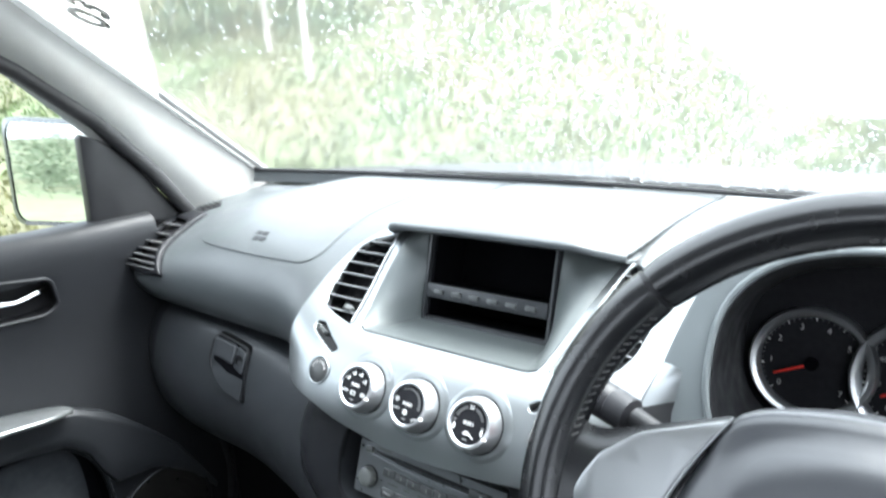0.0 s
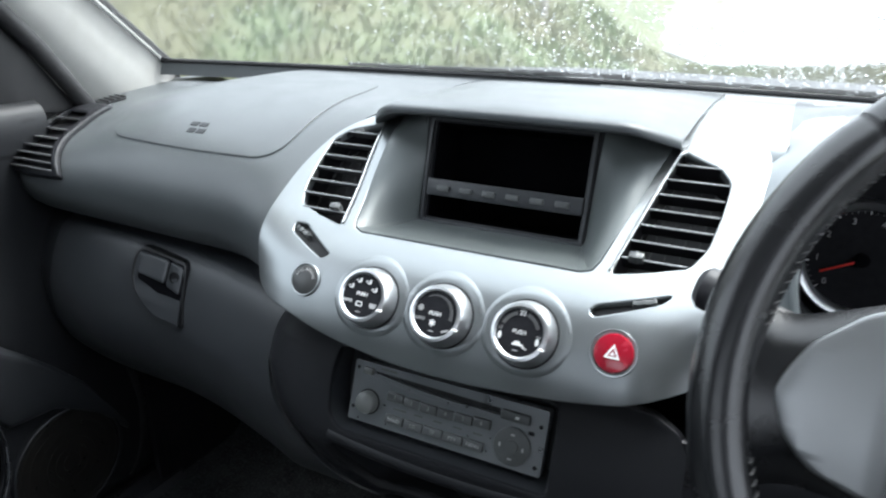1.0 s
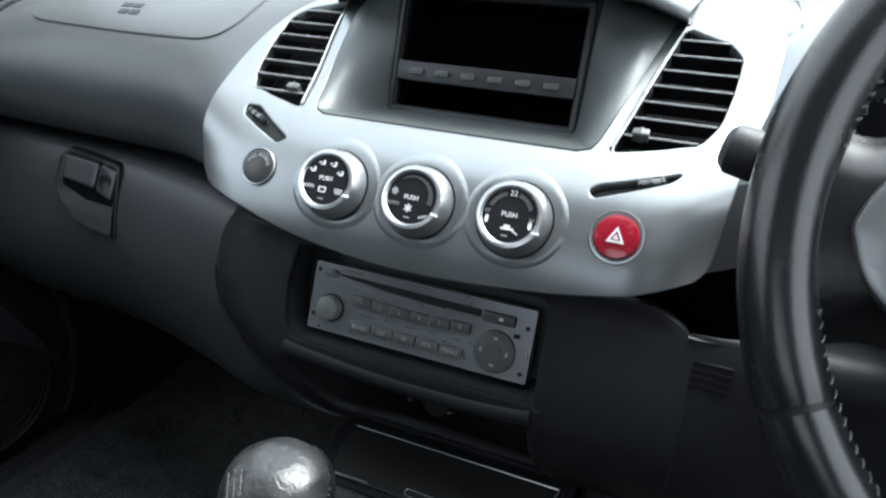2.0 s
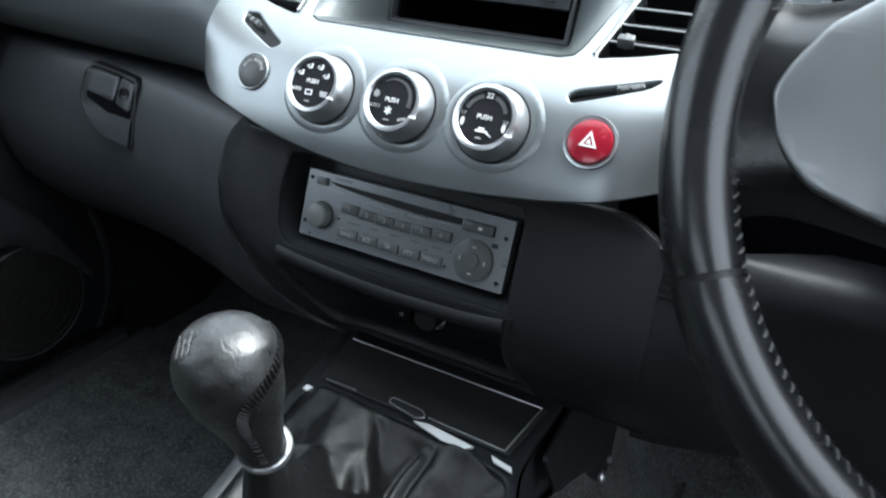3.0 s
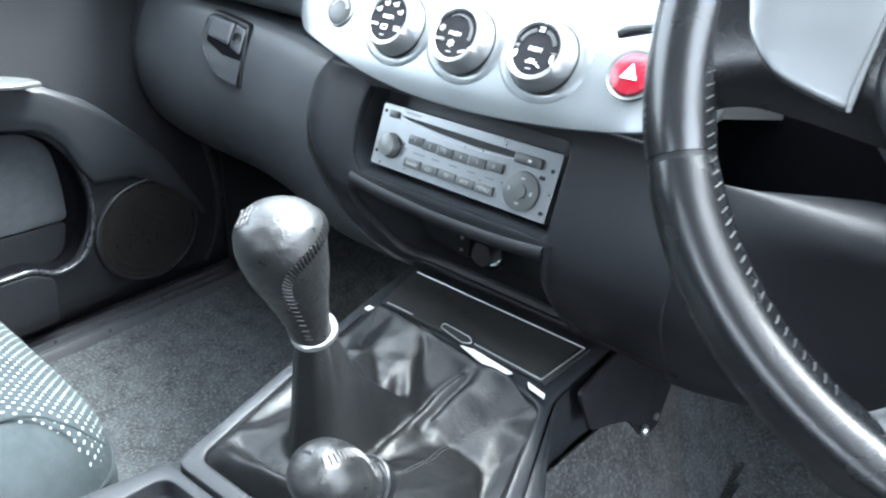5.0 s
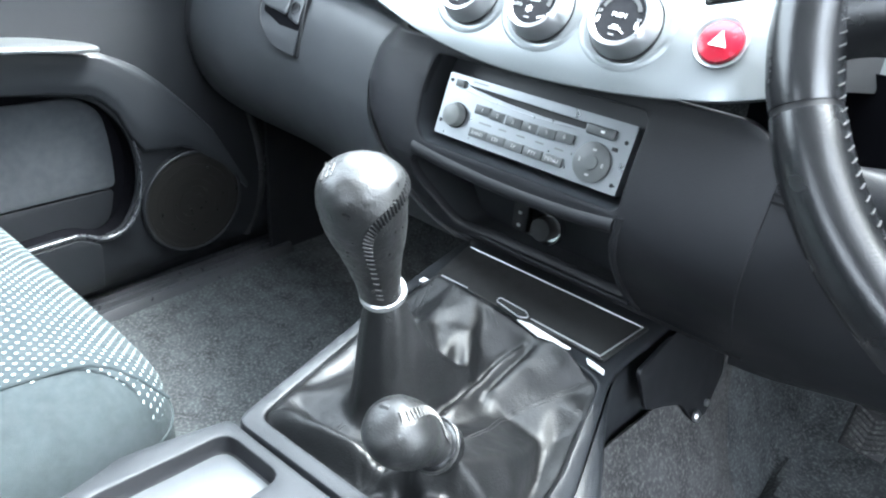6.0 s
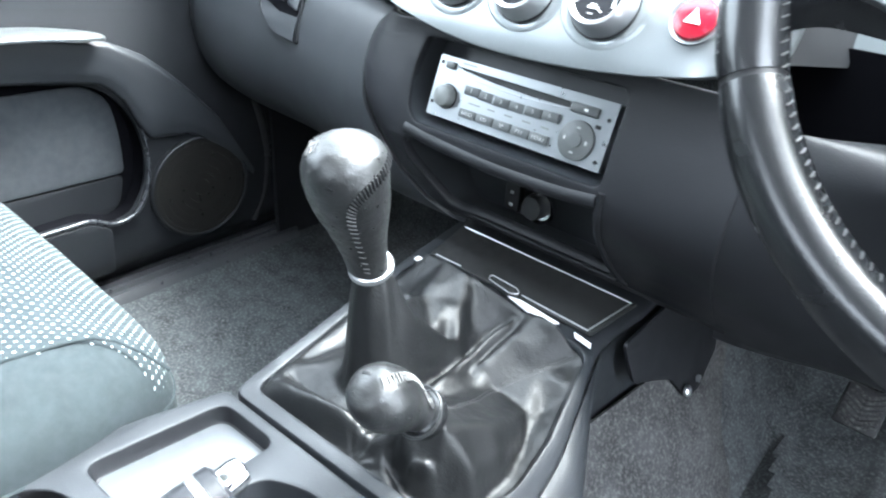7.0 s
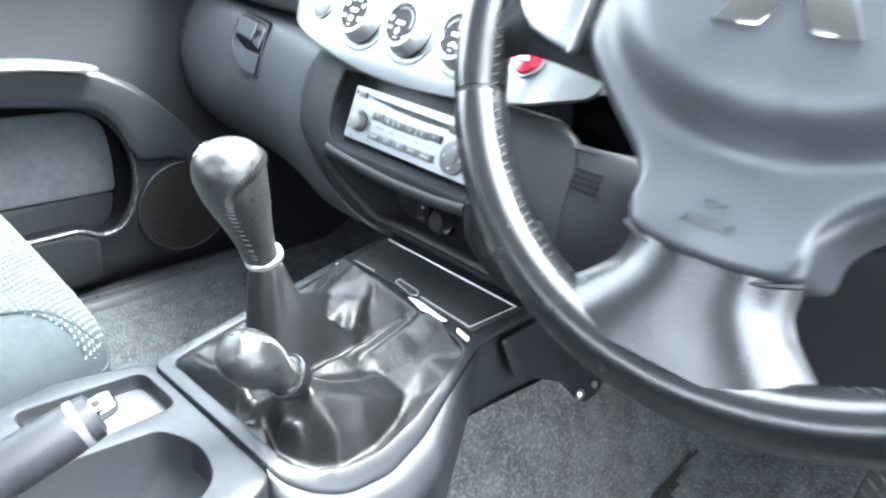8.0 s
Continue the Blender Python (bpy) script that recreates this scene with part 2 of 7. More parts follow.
def pane(name, tint):
    """Thin glass: clear, with a reflection that grows at a slant."""
    m = bpy.data.materials.new(name)
    m.use_nodes = True
    nt = m.node_tree
    nt.nodes.remove(nt.nodes["Principled BSDF"])
    t = nt.nodes.new("ShaderNodeBsdfTransparent")
    t.inputs[0].default_value = (*tint, 1)
    g = nt.nodes.new("ShaderNodeBsdfGlossy")
    g.inputs["Roughness"].default_value = 0.02
    lw = nt.nodes.new("ShaderNodeLayerWeight")
    lw.inputs[0].default_value = 0.5
    pw = nt.nodes.new("ShaderNodeMath")
    pw.operation = "POWER"
    pw.inputs[1].default_value = 4.0
    nt.links.new(lw.outputs["Facing"], pw.inputs[0])
    f = nt.nodes.new("ShaderNodeMapRange")
    f.inputs[3].default_value, f.inputs[4].default_value = 0.04, 0.85
    nt.links.new(pw.outputs[0], f.inputs[0])
    mx = nt.nodes.new("ShaderNodeMixShader")
    nt.links.new(f.outputs[0], mx.inputs[0])
    nt.links.new(t.outputs[0], mx.inputs[1])
    nt.links.new(g.outputs[0], mx.inputs[2])
    nt.links.new(mx.outputs[0], nt.nodes["Material Output"].inputs[0])
    return m


def wet_pane(name):
    """Rain-filmed glass: a soft view through it, a pale veil and a reflection at a slant."""
    m = pane(name, (1, 1, 1))
    nt = m.node_tree
    mx = nt.nodes["Mix Shader"]
    r = nt.nodes.new("ShaderNodeBsdfRefraction")
    r.inputs["Color"].default_value = (0.95, 0.98, 0.97, 1)
    r.inputs["Roughness"].default_value = 0.40
    r.inputs["IOR"].default_value = 1.0060
    v = nt.nodes.new("ShaderNodeBsdfTranslucent")
    v.inputs[0].default_value = (0.9, 0.92, 0.92, 1)
    film = nt.nodes.new("ShaderNodeMixShader")
    film.inputs[0].default_value = 0.03
    nt.links.new(r.outputs[0], film.inputs[1])
    nt.links.new(v.outputs[0], film.inputs[2])
    nt.links.new(film.outputs[0], mx.inputs[1])
    return m


def thin_paper(name):
    """Paper that lets daylight glow through it."""
    m = bpy.data.materials.new(name)
    m.use_nodes = True
    nt = m.node_tree
    nt.nodes.remove(nt.nodes["Principled BSDF"])
    a, b = nt.nodes.new("ShaderNodeBsdfDiffuse"), nt.nodes.new("ShaderNodeBsdfTranslucent")
    a.inputs[0].default_value = b.inputs[0].default_value = (0.82, 0.82, 0.80, 1)
    mx = nt.nodes.new("ShaderNodeMixShader")
    mx.inputs[0].default_value = 0.6
    nt.links.new(a.outputs[0], mx.inputs[1])
    nt.links.new(b.outputs[0], mx.inputs[2])
    nt.links.new(mx.outputs[0], nt.nodes["Material Output"].inputs[0])
    return m


M["paper"] = thin_paper("white_paper")
M["glass"] = pane("window_glass", (0.93, 0.96, 0.95))
M["wet_glass"] = wet_pane("wet_windscreen_glass")
M["mirror"] = material("mirror_glass", (0.85, 0.87, 0.88), 0.03, metal=1.0, vary=0.02, rough_vary=0.01)

# ---- building helpers ----
PLACE = {}


def lin(a, b, n):
    return [a + (b - a) * k / (n - 1) for k in range(n)]


def arange(a, b, step):
    return [a + step * k for k in range(int((b - a) / step) + 1)]



def thing(name, label, category, at=(0, 0, 0), group="", kind=""):
    ob = new(name)
    ob.matrix_world = Matrix.Translation(at)
    ob.empty_display_size = 0.05
    PLACE[ob.name] = Matrix.Translation(at)
    return tagged(ob, label, category, group, kind)


def part(name, bm, mat, parent=None, label="", sharp=40, m=None):
    """One mesh object, its vertices in world places, under a thing or a part."""
    if m is not None:
        bmesh.ops.transform(bm, matrix=m, verts=bm.verts)
    me = bpy.data.meshes.new(name)
    layer = bm.verts.layers.float_vector.get("facing")
    facing = [tuple(v[layer]) for v in bm.verts] if layer else None
    bm.to_mesh(me)
    bm.free()
    me.materials.append(M[mat])
    me.polygons.foreach_set("use_smooth", [True] * len(me.polygons))
    me.set_sharp_from_angle(angle=radians(sharp))
    if facing:
        me.normals_split_custom_set_from_vertices(facing)
    ob = new(name, me)
    PLACE[ob.name] = Matrix.Identity(4)
    if parent is not None:
        ob.parent = parent
        ob.matrix_parent_inverse = PLACE[parent.name].inverted()
    if label:
        ob["label"] = label
    return ob


def structure(name, bm, mat, label, category, sharp=40):
    return tagged(part(name, bm, mat, None, "", sharp), label, category, kind="structure")


def skin(bm, rows, close_u=False, close_v=False, flip=False):
    """Quads over a grid of points, added to bm."""
    vs = [[bm.verts.new(p) for p in r] for r in rows]
    nu, nv = len(rows), len(rows[0])
    for i in range(nu if close_u else nu - 1):
        for j in range(nv if close_v else nv - 1):
            q = [vs[i][j], vs[(i + 1) % nu][j], vs[(i + 1) % nu][(j + 1) % nv], vs[i][(j + 1) % nv]]
            if flip:
                q.reverse()
            try:
                bm.faces.new(q)
            except ValueError:
                pass
    return vs


def sheet(rows, thick=0.0, flip=False, close_v=False):
    """A bent sheet over a grid; with a thickness it gets a back and closed edges."""
    bm = bmesh.new()
    skin(bm, rows, flip=flip, close_v=close_v)
    bmesh.ops.recalc_face_normals(bm, faces=bm.faces)
    if thick:
        bmesh.ops.solidify(bm, geom=bm.faces[:], thickness=thick)
        bmesh.ops.recalc_face_normals(bm, faces=bm.faces)
    return bm


def box(sx, sy, sz, bevel=0.0, segs=2, at=(0, 0, 0), m=None, taper=1.0):
    bm = bmesh.new()
    bmesh.ops.create_cube(bm, size=1)
    for v in bm.verts:
        k = taper if v.co.z > 0 else 1.0
        v.co = Vector((v.co.x * sx * k, v.co.y * sy * k, v.co.z * sz))
    if bevel:
        bmesh.ops.bevel(bm, geom=bm.edges[:], offset=bevel, segments=segs, affect="EDGES", profile=0.5)
    bmesh.ops.transform(bm, matrix=(m if m is not None else Matrix.Identity(4)) @ Matrix.Translation(at), verts=bm.verts)
    return bm


def join(*bms):
    out = bms[0]
    for b in bms[1:]:
        me = bpy.data.meshes.new("tmp")
        b.to_mesh(me)
        b.free()
        out.from_mesh(me)
        bpy.data.meshes.remove(me)
    return out


def lathe(profile, segs=40, m=None):
    """Turns (radius, height) points round z."""
    bm = bmesh.new()
    rows = []
    for r, h in profile:
        rows.append([(r * math.cos(2 * math.pi * k / segs), r * math.sin(2 * math.pi * k / segs), h) for k in range(segs)])
    vs = skin(bm, rows, close_v=True)
    for ring in (vs[0], vs[-1]):
        bm.faces.new(ring)
    bmesh.ops.remove_doubles(bm, verts=bm.verts, dist=1e-6)
    bmesh.ops.recalc_face_normals(bm, faces=bm.faces)
    if m is not None:
        bmesh.ops.transform(bm, matrix=m, verts=bm.verts)
    return bm


def spline(pts, n=8, closed=False):
    """Catmull-Rom points through pts."""
    p = [np.array(q, float) for q in pts]
    out = []
    cnt = len(p)
    for i in range(cnt if closed else cnt - 1):
        if closed:
            a, b, c, d = p[(i - 1) % cnt], p[i], p[(i + 1) % cnt], p[(i + 2) % cnt]
        else:
            a, b, c, d = p[max(i - 1, 0)], p[i], p[i + 1], p[min(i + 2, cnt - 1)]
        for k in range(n):
            t = k / n
            out.append(0.5 * (2 * b + (c - a) * t + (2 * a - 5 * b + 4 * c - d) * t * t + (3 * b - a - 3 * c + d) * t ** 3))
    if not closed:
        out.append(p[-1])
    return [tuple(float(x) for x in q) for q in out]


def tube(path, radius, segs=12, flat=1.0, caps=True, up=(0, 0, 1), closed=False):
    """A tube along a path; radius may be a list; flat squeezes it along its own up."""
    bm = bmesh.new()
    p = [Vector(q) for q in path]
    rows = []
    for i, q in enumerate(p):
        if closed:
            tan = (p[(i + 1) % len(p)] - p[i - 1]).normalized()
        else:
            tan = (p[min(i + 1, len(p) - 1)] - p[max(i - 1, 0)]).normalized()
        side = tan.cross(Vector(up)).normalized()
        over = side.cross(tan)
        r = radius[i] if isinstance(radius, (list, tuple)) else radius
        rows.append([q + r * (math.cos(2 * math.pi * k / segs) * side + flat * math.sin(2 * math.pi * k / segs) * over) for k in range(segs)])
    vs = skin(bm, rows, close_v=True, close_u=closed)
    if caps and not closed:
        bm.faces.new(vs[0])
        bm.faces.new(vs[-1])
    bmesh.ops.recalc_face_normals(bm, faces=bm.faces)
    return bm


def rounded(pts, r, n=5):
    """A polygon with rounded corners: r is one radius or one for each corner."""
    out = []
    cnt = len(pts)
    for i, p in enumerate(pts):
        p = Vector(p)
        a, b = Vector(pts[i - 1]), Vector(pts[(i + 1) % cnt])
        rr = r[i] if isinstance(r, (list, tuple)) else r
        if rr <= 0:
            out.append(tuple(p))
            continue
        da, db = (a - p), (b - p)
        k = min(rr, 0.49 * da.length, 0.49 * db.length)
        s, e = p + da.normalized() * k, p + db.normalized() * k
        for j in range(n + 1):
            t = j / n
            out.append(tuple((1 - t) ** 2 * s + 2 * t * (1 - t) * p + t * t * e))
    return out


def oval(cx, cy, rx, ry=None, n=36):
    ry = ry or rx
    return [(cx + rx * math.cos(2 * math.pi * k / n), cy + ry * math.sin(2 * math.pi * k / n)) for k in range(n)]


def plate(outlines, depth, bevel=0.0, step=None, fn=None, m=None, sleek=False):
    """A flat plate with holes from closed outlines, its top at height 0, bent by fn(x, y, h) if given."""
    cu = bpy.data.curves.new("tmp", "CURVE")
    cu.dimensions, cu.fill_mode = "2D", "BOTH"
    cu.extrude, cu.bevel_depth, cu.bevel_resolution, cu.offset = max(depth / 2 - bevel, 1e-5), bevel, 1, -bevel
    for pts in outlines:
        s = cu.splines.new("POLY")
        s.points.add(len(pts) - 1)
        for q, (x, y) in zip(s.points, pts):
            q.co = (x, y, 0, 1)
        s.use_cyclic_u = True
    tmp = new("tmp", cu)
    me = bpy.data.meshes.new_from_object(tmp)
    bpy.data.objects.remove(tmp)
    bpy.data.curves.remove(cu)
    bm = bmesh.new()
    bm.from_mesh(me)
    bpy.data.meshes.remove(me)
    bmesh.ops.remove_doubles(bm, verts=bm.verts, dist=1e-6)
    if step:
        for axis in (0, 1):
            lo, hi = min(v.co[axis] for v in bm.verts), max(v.co[axis] for v in bm.verts)
            k = lo + step[axis]
            while k < hi:
                co, no = [0, 0, 0], [0, 0, 0]
                co[axis], no[axis] = k, 1
                bmesh.ops.bisect_plane(bm, geom=bm.verts[:] + bm.edges[:] + bm.faces[:], plane_co=co, plane_no=no)
                k += step[axis]
    layer = bm.verts.layers.float_vector.new("facing") if sleek else None
    for v in bm.verts:
        x, y, h = v.co.x, v.co.y, v.co.z - depth / 2
        v.co = Vector(fn(x, y, h)) if fn else Vector((x, y, h))
        if layer and h > -1e-5:
            e = 0.004
            du = Vector(fn(x + e, y, 0)) - Vector(fn(x - e, y, 0))
            dv = Vector(fn(x, y + e, 0)) - Vector(fn(x, y - e, 0))
            n = du.cross(dv).normalized()
            v[layer] = n if n.dot(Vector(fn(x, y, 0.01)) - Vector(fn(x, y, 0))) > 0 else -n
    bmesh.ops.recalc_face_normals(bm, faces=bm.faces)
    if m is not None:
        bmesh.ops.transform(bm, matrix=m, verts=bm.verts)
    return bm


def letters(text, size, m, depth=0.0003, swell=0.0):
    """Raised lettering in the built-in font, centred at m."""
    cu = bpy.data.curves.new("tmp", "FONT")
    cu.body, cu.size, cu.extrude, cu.offset = text, size, depth, swell
    cu.align_x, cu.align_y = "CENTER", "CENTER"
    tmp = new("tmp", cu)
    me = bpy.data.meshes.new_from_object(tmp)
    bpy.data.objects.remove(tmp)
    bpy.data.curves.remove(cu)
    bm = bmesh.new()
    bm.from_mesh(me)
    bpy.data.meshes.remove(me)
    bmesh.ops.transform(bm, matrix=m, verts=bm.verts)
    return bm


def basis(at, x_axis, z_axis):
    """A pose with its z along z_axis and its x near x_axis."""
    z = Vector(z_axis).normalized()
    x = Vector(x_axis)
    x = (x - z * x.dot(z)).normalized()
    y = z.cross(x)
    return Matrix(((x.x, y.x, z.x, at[0]), (x.y, y.y, z.y, at[1]), (x.z, y.z, z.z, at[2]), (0, 0, 0, 1)))


def curve_through(pts):
    """y as a smooth function of z through (y, z) points in rising z."""
    dense = spline(pts, 12)
    zs, ys = [q[1] for q in dense], [q[0] for q in dense]
    return lambda z: float(np.interp(z, zs, ys))


def bent(yfn, z_min=None):
    """Lays (x, z, h) on the surface y = yfn(z), h along its outward normal."""
    def fn(x, z, h):
        e = 0.002
        slope = (yfn(z + e) - yfn(z - e)) / (2 * e)
        k = math.hypot(1, slope)
        return (x, yfn(z) - h / k, z + h * slope / k)
    return fn


def on_surface(yfn, x, z, lift=0.0):
    """A pose on such a surface: x to the right, y up it, z out of it."""
    e = 0.002
    slope = (yfn(z + e) - yfn(z - e)) / (2 * e)
    n = Vector((0, -1, slope)).normalized()
    return basis(Vector((x, yfn(z), z)) + n * lift, (1, 0, 0), n)

# ---- cabin shell: floor, sill, pillars, windscreen, roof, back ----
GROUND = -0.62


def floor_height(x, y):
    """Footwell carpet: flat, rising to the toe board ahead and up the middle tunnel."""
    z = -0.03 + 0.9 * max(0.0, y - 0.36) ** 1.25
    side = max(0.0, 0.20 - abs(x - 0.03))
    folds = 0.014 * math.exp(-((x - 0.303 + 0.19 * y) / 0.011) ** 2) + 0.008 * math.exp(-((x - 0.385 + 0.10 * y) / 0.010) ** 2)
    return z + min(0.16, side * 1.8) * (1.0 if y < 0.45 else 0.9) + folds


def build_floor():
    xs = lin(-0.70, 0.78, 220)
    ys = lin(-1.72, 0.62, 90)
    rows = [[(x, y, floor_height(x, y) + 0.002 * noise.noise((x * 25, y * 25, 0))) for y in ys] for x in xs]
    structure("floor", sheet(rows, 0.004), "carpet", "dark grey carpet over the cabin floor", "floor")


build_floor()


def build_sill():
    prof = [(-0.70, -0.02), (-0.672, -0.016), (-0.664, -0.012), (-0.658, -0.012), (-0.655, -0.021), (-0.648, -0.021), (-0.645, -0.012), (-0.638, -0.012), (-0.635, -0.021), (-0.629, -0.021),
            (-0.626, -0.012), (-0.618, -0.012), (-0.612, -0.020), (-0.606, -0.036)]
    rows = [[(x, y, z) for y in lin(-0.9, 0.24, 12)] for x, z in prof]
    structure("trim", sheet(rows, 0.003), "sill", "ribbed grey plastic door sill strip", "sill trim", sharp=25)


build_sill()


def ws_point(u, s):
    """The windscreen: u across from -1 to 1, s metres up it."""
    y0 = 0.455 - 0.075 * u * u - 0.02 * max(0, u)
    return Vector((u * (0.715 - 0.16 * s / 0.6), y0 - 0.83 * s, 0.655 + 0.557 * s))


def build_windscreen():
    rows = [[ws_point(u, s) for s in lin(-0.02, 1.00, 18)] for u in lin(-1.02, 1.02, 40)]
    ob = structure("window_1", sheet(rows), "wet_glass", "rain-beaded laminated windscreen glass", "windscreen")
    ob.visible_shadow = False
    # black rubber seal along the foot of the glass
    seal = tube([ws_point(u, 0.001) + Vector((0, -0.010, 0.003)) for u in lin(-0.97, 0.99, 60)], 0.0036, 8)
    structure("trim", seal, "rubber", "black rubber windscreen seal", "seal")
    rows = [[ws_point(u, 0.001) + Vector((0, -0.009 - 0.006 * k, 0.001 - 0.020 * k)) for k in lin(0, 1, 3)] for u in lin(-0.97, 0.0, 30)]
    structure("trim", sheet(rows, 0.002), "dash", "dark grey plastic edge of the dashboard at the glass", "trim")


build_windscreen()


def build_drops():
    """Beads of rain on the outside of the windscreen."""
    rng = random.Random(3)
    verts, faces = [], []
    for _ in range(21000):
        u, s = rng.uniform(-0.98, 0.98), rng.uniform(0.0, 0.55)
        if rng.random() > 0.12 + 0.88 * min(1.0, max(0.0, (u + 0.45) / 0.6)):
            continue
        c = ws_point(u, s)
        e = 0.01
        du, ds = (ws_point(u + e, s) - c).normalized(), (ws_point(u, s + e) - c).normalized()
        n = du.cross(ds).normalized()
        if n.y < 0:
            n = -n
        r = 0.0006 + 0.0017 * rng.random() ** 3
        st = rng.uniform(1.0, 1.35)
        base = len(verts)
        for ring, (k, h) in enumerate(((1.0, 0.0), (0.75, 0.45))):
            for a in range(7):
                an = 2 * math.pi * a / 7
                verts.append(c + r * k * (math.cos(an) * du + st * math.sin(an) * ds) + n * (0.0008 + h * r * 0.6))
        verts.append(c + n * (0.0008 + 0.40 * r))
        for a in range(7):
            b = (a + 1) % 7
            faces.append((base + a, base + b, base + 7 + b, base + 7 + a))
            faces.append((base + 7 + a, base + 7 + b, base + 14))
        faces.append(tuple(base + a for a in range(6, -1, -1)))
    me = bpy.data.meshes.new("raindrops")
    me.from_pydata([tuple(v) for v in verts], [], faces)
    me.materials.append(M["drop"])
    me.polygons.foreach_set("use_smooth", [True] * len(me.polygons))
    ob = tagged(new("raindrops", me), "clear beads of rain scattered over the windscreen", "raindrops", kind="stuff")
    ob.visible_shadow = False


build_drops()


def build_pillar(sx, name):
    """Windscreen pillar with its pale lining."""
    rows = []
    for k in lin(-0.10, 1.85, 20):
        a = Vector((-0.702, 0.385, 0.655)) + k * Vector((0.10, -0.40, 0.273))
        b = Vector((-0.695, 0.215, 0.615)) + k * Vector((0.045, -0.285, 0.257)) * 1.25
        mid = (a + b) / 2 + Vector((0.020, -0.012, 0.014))
        q1, q3 = (a * 0.72 + b * 0.28) + Vector((0.010, -0.004, 0.007)), (a * 0.25 + b * 0.75) + Vector((0.020, -0.008, 0.012))
        ring = spline([a, q1, mid, q3, b], 4) + [tuple(b + Vector((-0.05, 0.01, 0.01))), tuple(a + Vector((-0.03, 0.03, 0.01)))]
        rows.append([(sx * p[0] * -1, p[1], p[2]) for p in ring])
    structure(name, sheet(rows, 0.0, close_v=True), "pillar", "pale grey fabric-lined windscreen pillar", "pillar")


build_pillar(-1, "wall_pillar_passenger")
build_pillar(1, "wall_pillar_driver")
seal = tube([ws_point(-0.95, 0.001) + Vector((0, -0.010, 0.003)), ws_point(-0.965, 0.004) + Vector((0, -0.008, 0.004))] + [Vector((-0.697, 0.388, 0.660)) + k * Vector((0.10, -0.40, 0.273)) for k in lin(-0.02, 1.4, 12)], 0.0042, 8)
structure("trim", seal, "rubber", "black seal along the windscreen edge", "seal")


def build_roof():
    rows = [[(x, y, 1.265 - 0.06 * (x / 0.62) ** 2 - 0.012 * (y / 0.9) ** 2) for y in lin(-1.75, -0.37, 20)] for x in lin(-0.63, 0.63, 16)]
    structure("ceiling", sheet(rows, 0.02), "headliner", "pale grey cloth headliner", "ceiling")
    # unseen wall closing the back; its depth and window are set to shape the light
    back = plate([rounded([(-0.76, -0.05), (0.76, -0.05), (0.66, 1.25), (-0.66, 1.25)], 0.03),
                  rounded([(-0.54, 0.80), (0.54, 0.80), (0.48, 1.15), (-0.48, 1.15)], 0.05)], 0.03, fn=lambda x, z, h: (x, -1.74 + h, z))
    structure("wall_rear", back, "door", "plain dark rear cabin wall with its window opening", "wall")


build_roof()


def build_closures():
    """Bulkhead and footwell sides that shut the cabin below the dashboard."""
    rows = [[(x, 0.60 - 0.02 * abs(x), z) for z in lin(-0.05, 0.56, 8)] for x in lin(-0.80, 0.80, 10)]
    structure("wall_bulkhead", sheet(rows, 0.01), "carpet", "dark bulkhead carpet under the dashboard", "wall")
    rows = [[(-0.640 + 0.05 * max(0.0, 0.05 - z), y, z) for z in lin(-0.04, 0.60, 10)] for y in lin(0.205, 0.62, 8)]
    structure("wall_kick_passenger", sheet(rows, 0.01), "lower", "dark plastic kick panel beside the footwell", "wall")
    rows = [[(0.775, y, z) for z in lin(-0.05, 0.60, 6)] for y in lin(0.205, 0.62, 6)]
    structure("wall_kick_driver", sheet(rows, 0.01), "lower", "dark plastic kick panel beside the footwell", "wall")
    # unseen side walls added to block light; the driver's doorway is cut narrow for it
    side = plate([[(-1.74, -0.05), (0.30, -0.05), (0.30, 0.60), (-0.05, 0.96), (-0.30, 1.20), (-1.74, 1.18)],
                  rounded([(-0.26, 0.12), (0.24, 0.12), (0.24, 0.50), (0.06, 0.70), (-0.12, 0.88), (-0.34, 1.15), (-0.80, 1.16), (-0.80, 0.66), (-0.26, 0.66)], 0.03)], 0.03,
                 fn=lambda y, z, h: (0.74 - 0.16 * max(0.0, z - 0.62) - h, y, z))
    rear = plate([[(-1.74, -0.05), (-0.90, -0.05), (-0.90, 1.20), (-1.74, 1.18)]], 0.03, fn=lambda y, z, h: (-0.70 + 0.16 * max(0.0, z - 0.62) + h, y, z))
    shell = [[(-0.715, y, z) for z in lin(-0.08, 0.60, 4)] for y in (-0.95, 0.0, 0.63)]
    structure("wall_door_shell", sheet(shell, 0.006), "black", "dark outer shell of the passenger's side", "wall")
    structure("wall_passenger", rear, "door", "plain dark cabin side behind the passenger's door", "wall")
    structure("wall_driver", side, "door", "plain dark door frame beside the part-open driver's doorway", "wall")


build_closures()

# ---- dashboard ----
dash = thing("dashboard", "dark grey grained plastic dashboard with a silver centre panel", "dashboard", (0, 0.2, 0.3))

# outline of the centre panel's surface, as depth against height; its ends curve away
centre_y = curve_through([(-0.012, 0.474), (-0.009, 0.490), (-0.004, 0.505), (0.004, 0.522), (0.018, 0.543), (0.041, 0.562),
                          (0.074, 0.582), (0.120, 0.612), (0.165, 0.636), (0.235, 0.652)])


PAD = [(0.47, 0.652), (0.40, 0.654), (0.32, 0.652), (0.24, 0.645), (0.185, 0.634), (0.14, 0.617), (0.105, 0.594), (0.086, 0.566), (0.080, 0.538),
       (0.088, 0.512), (0.108, 0.494), (0.15, 0.486), (0.22, 0.484)]


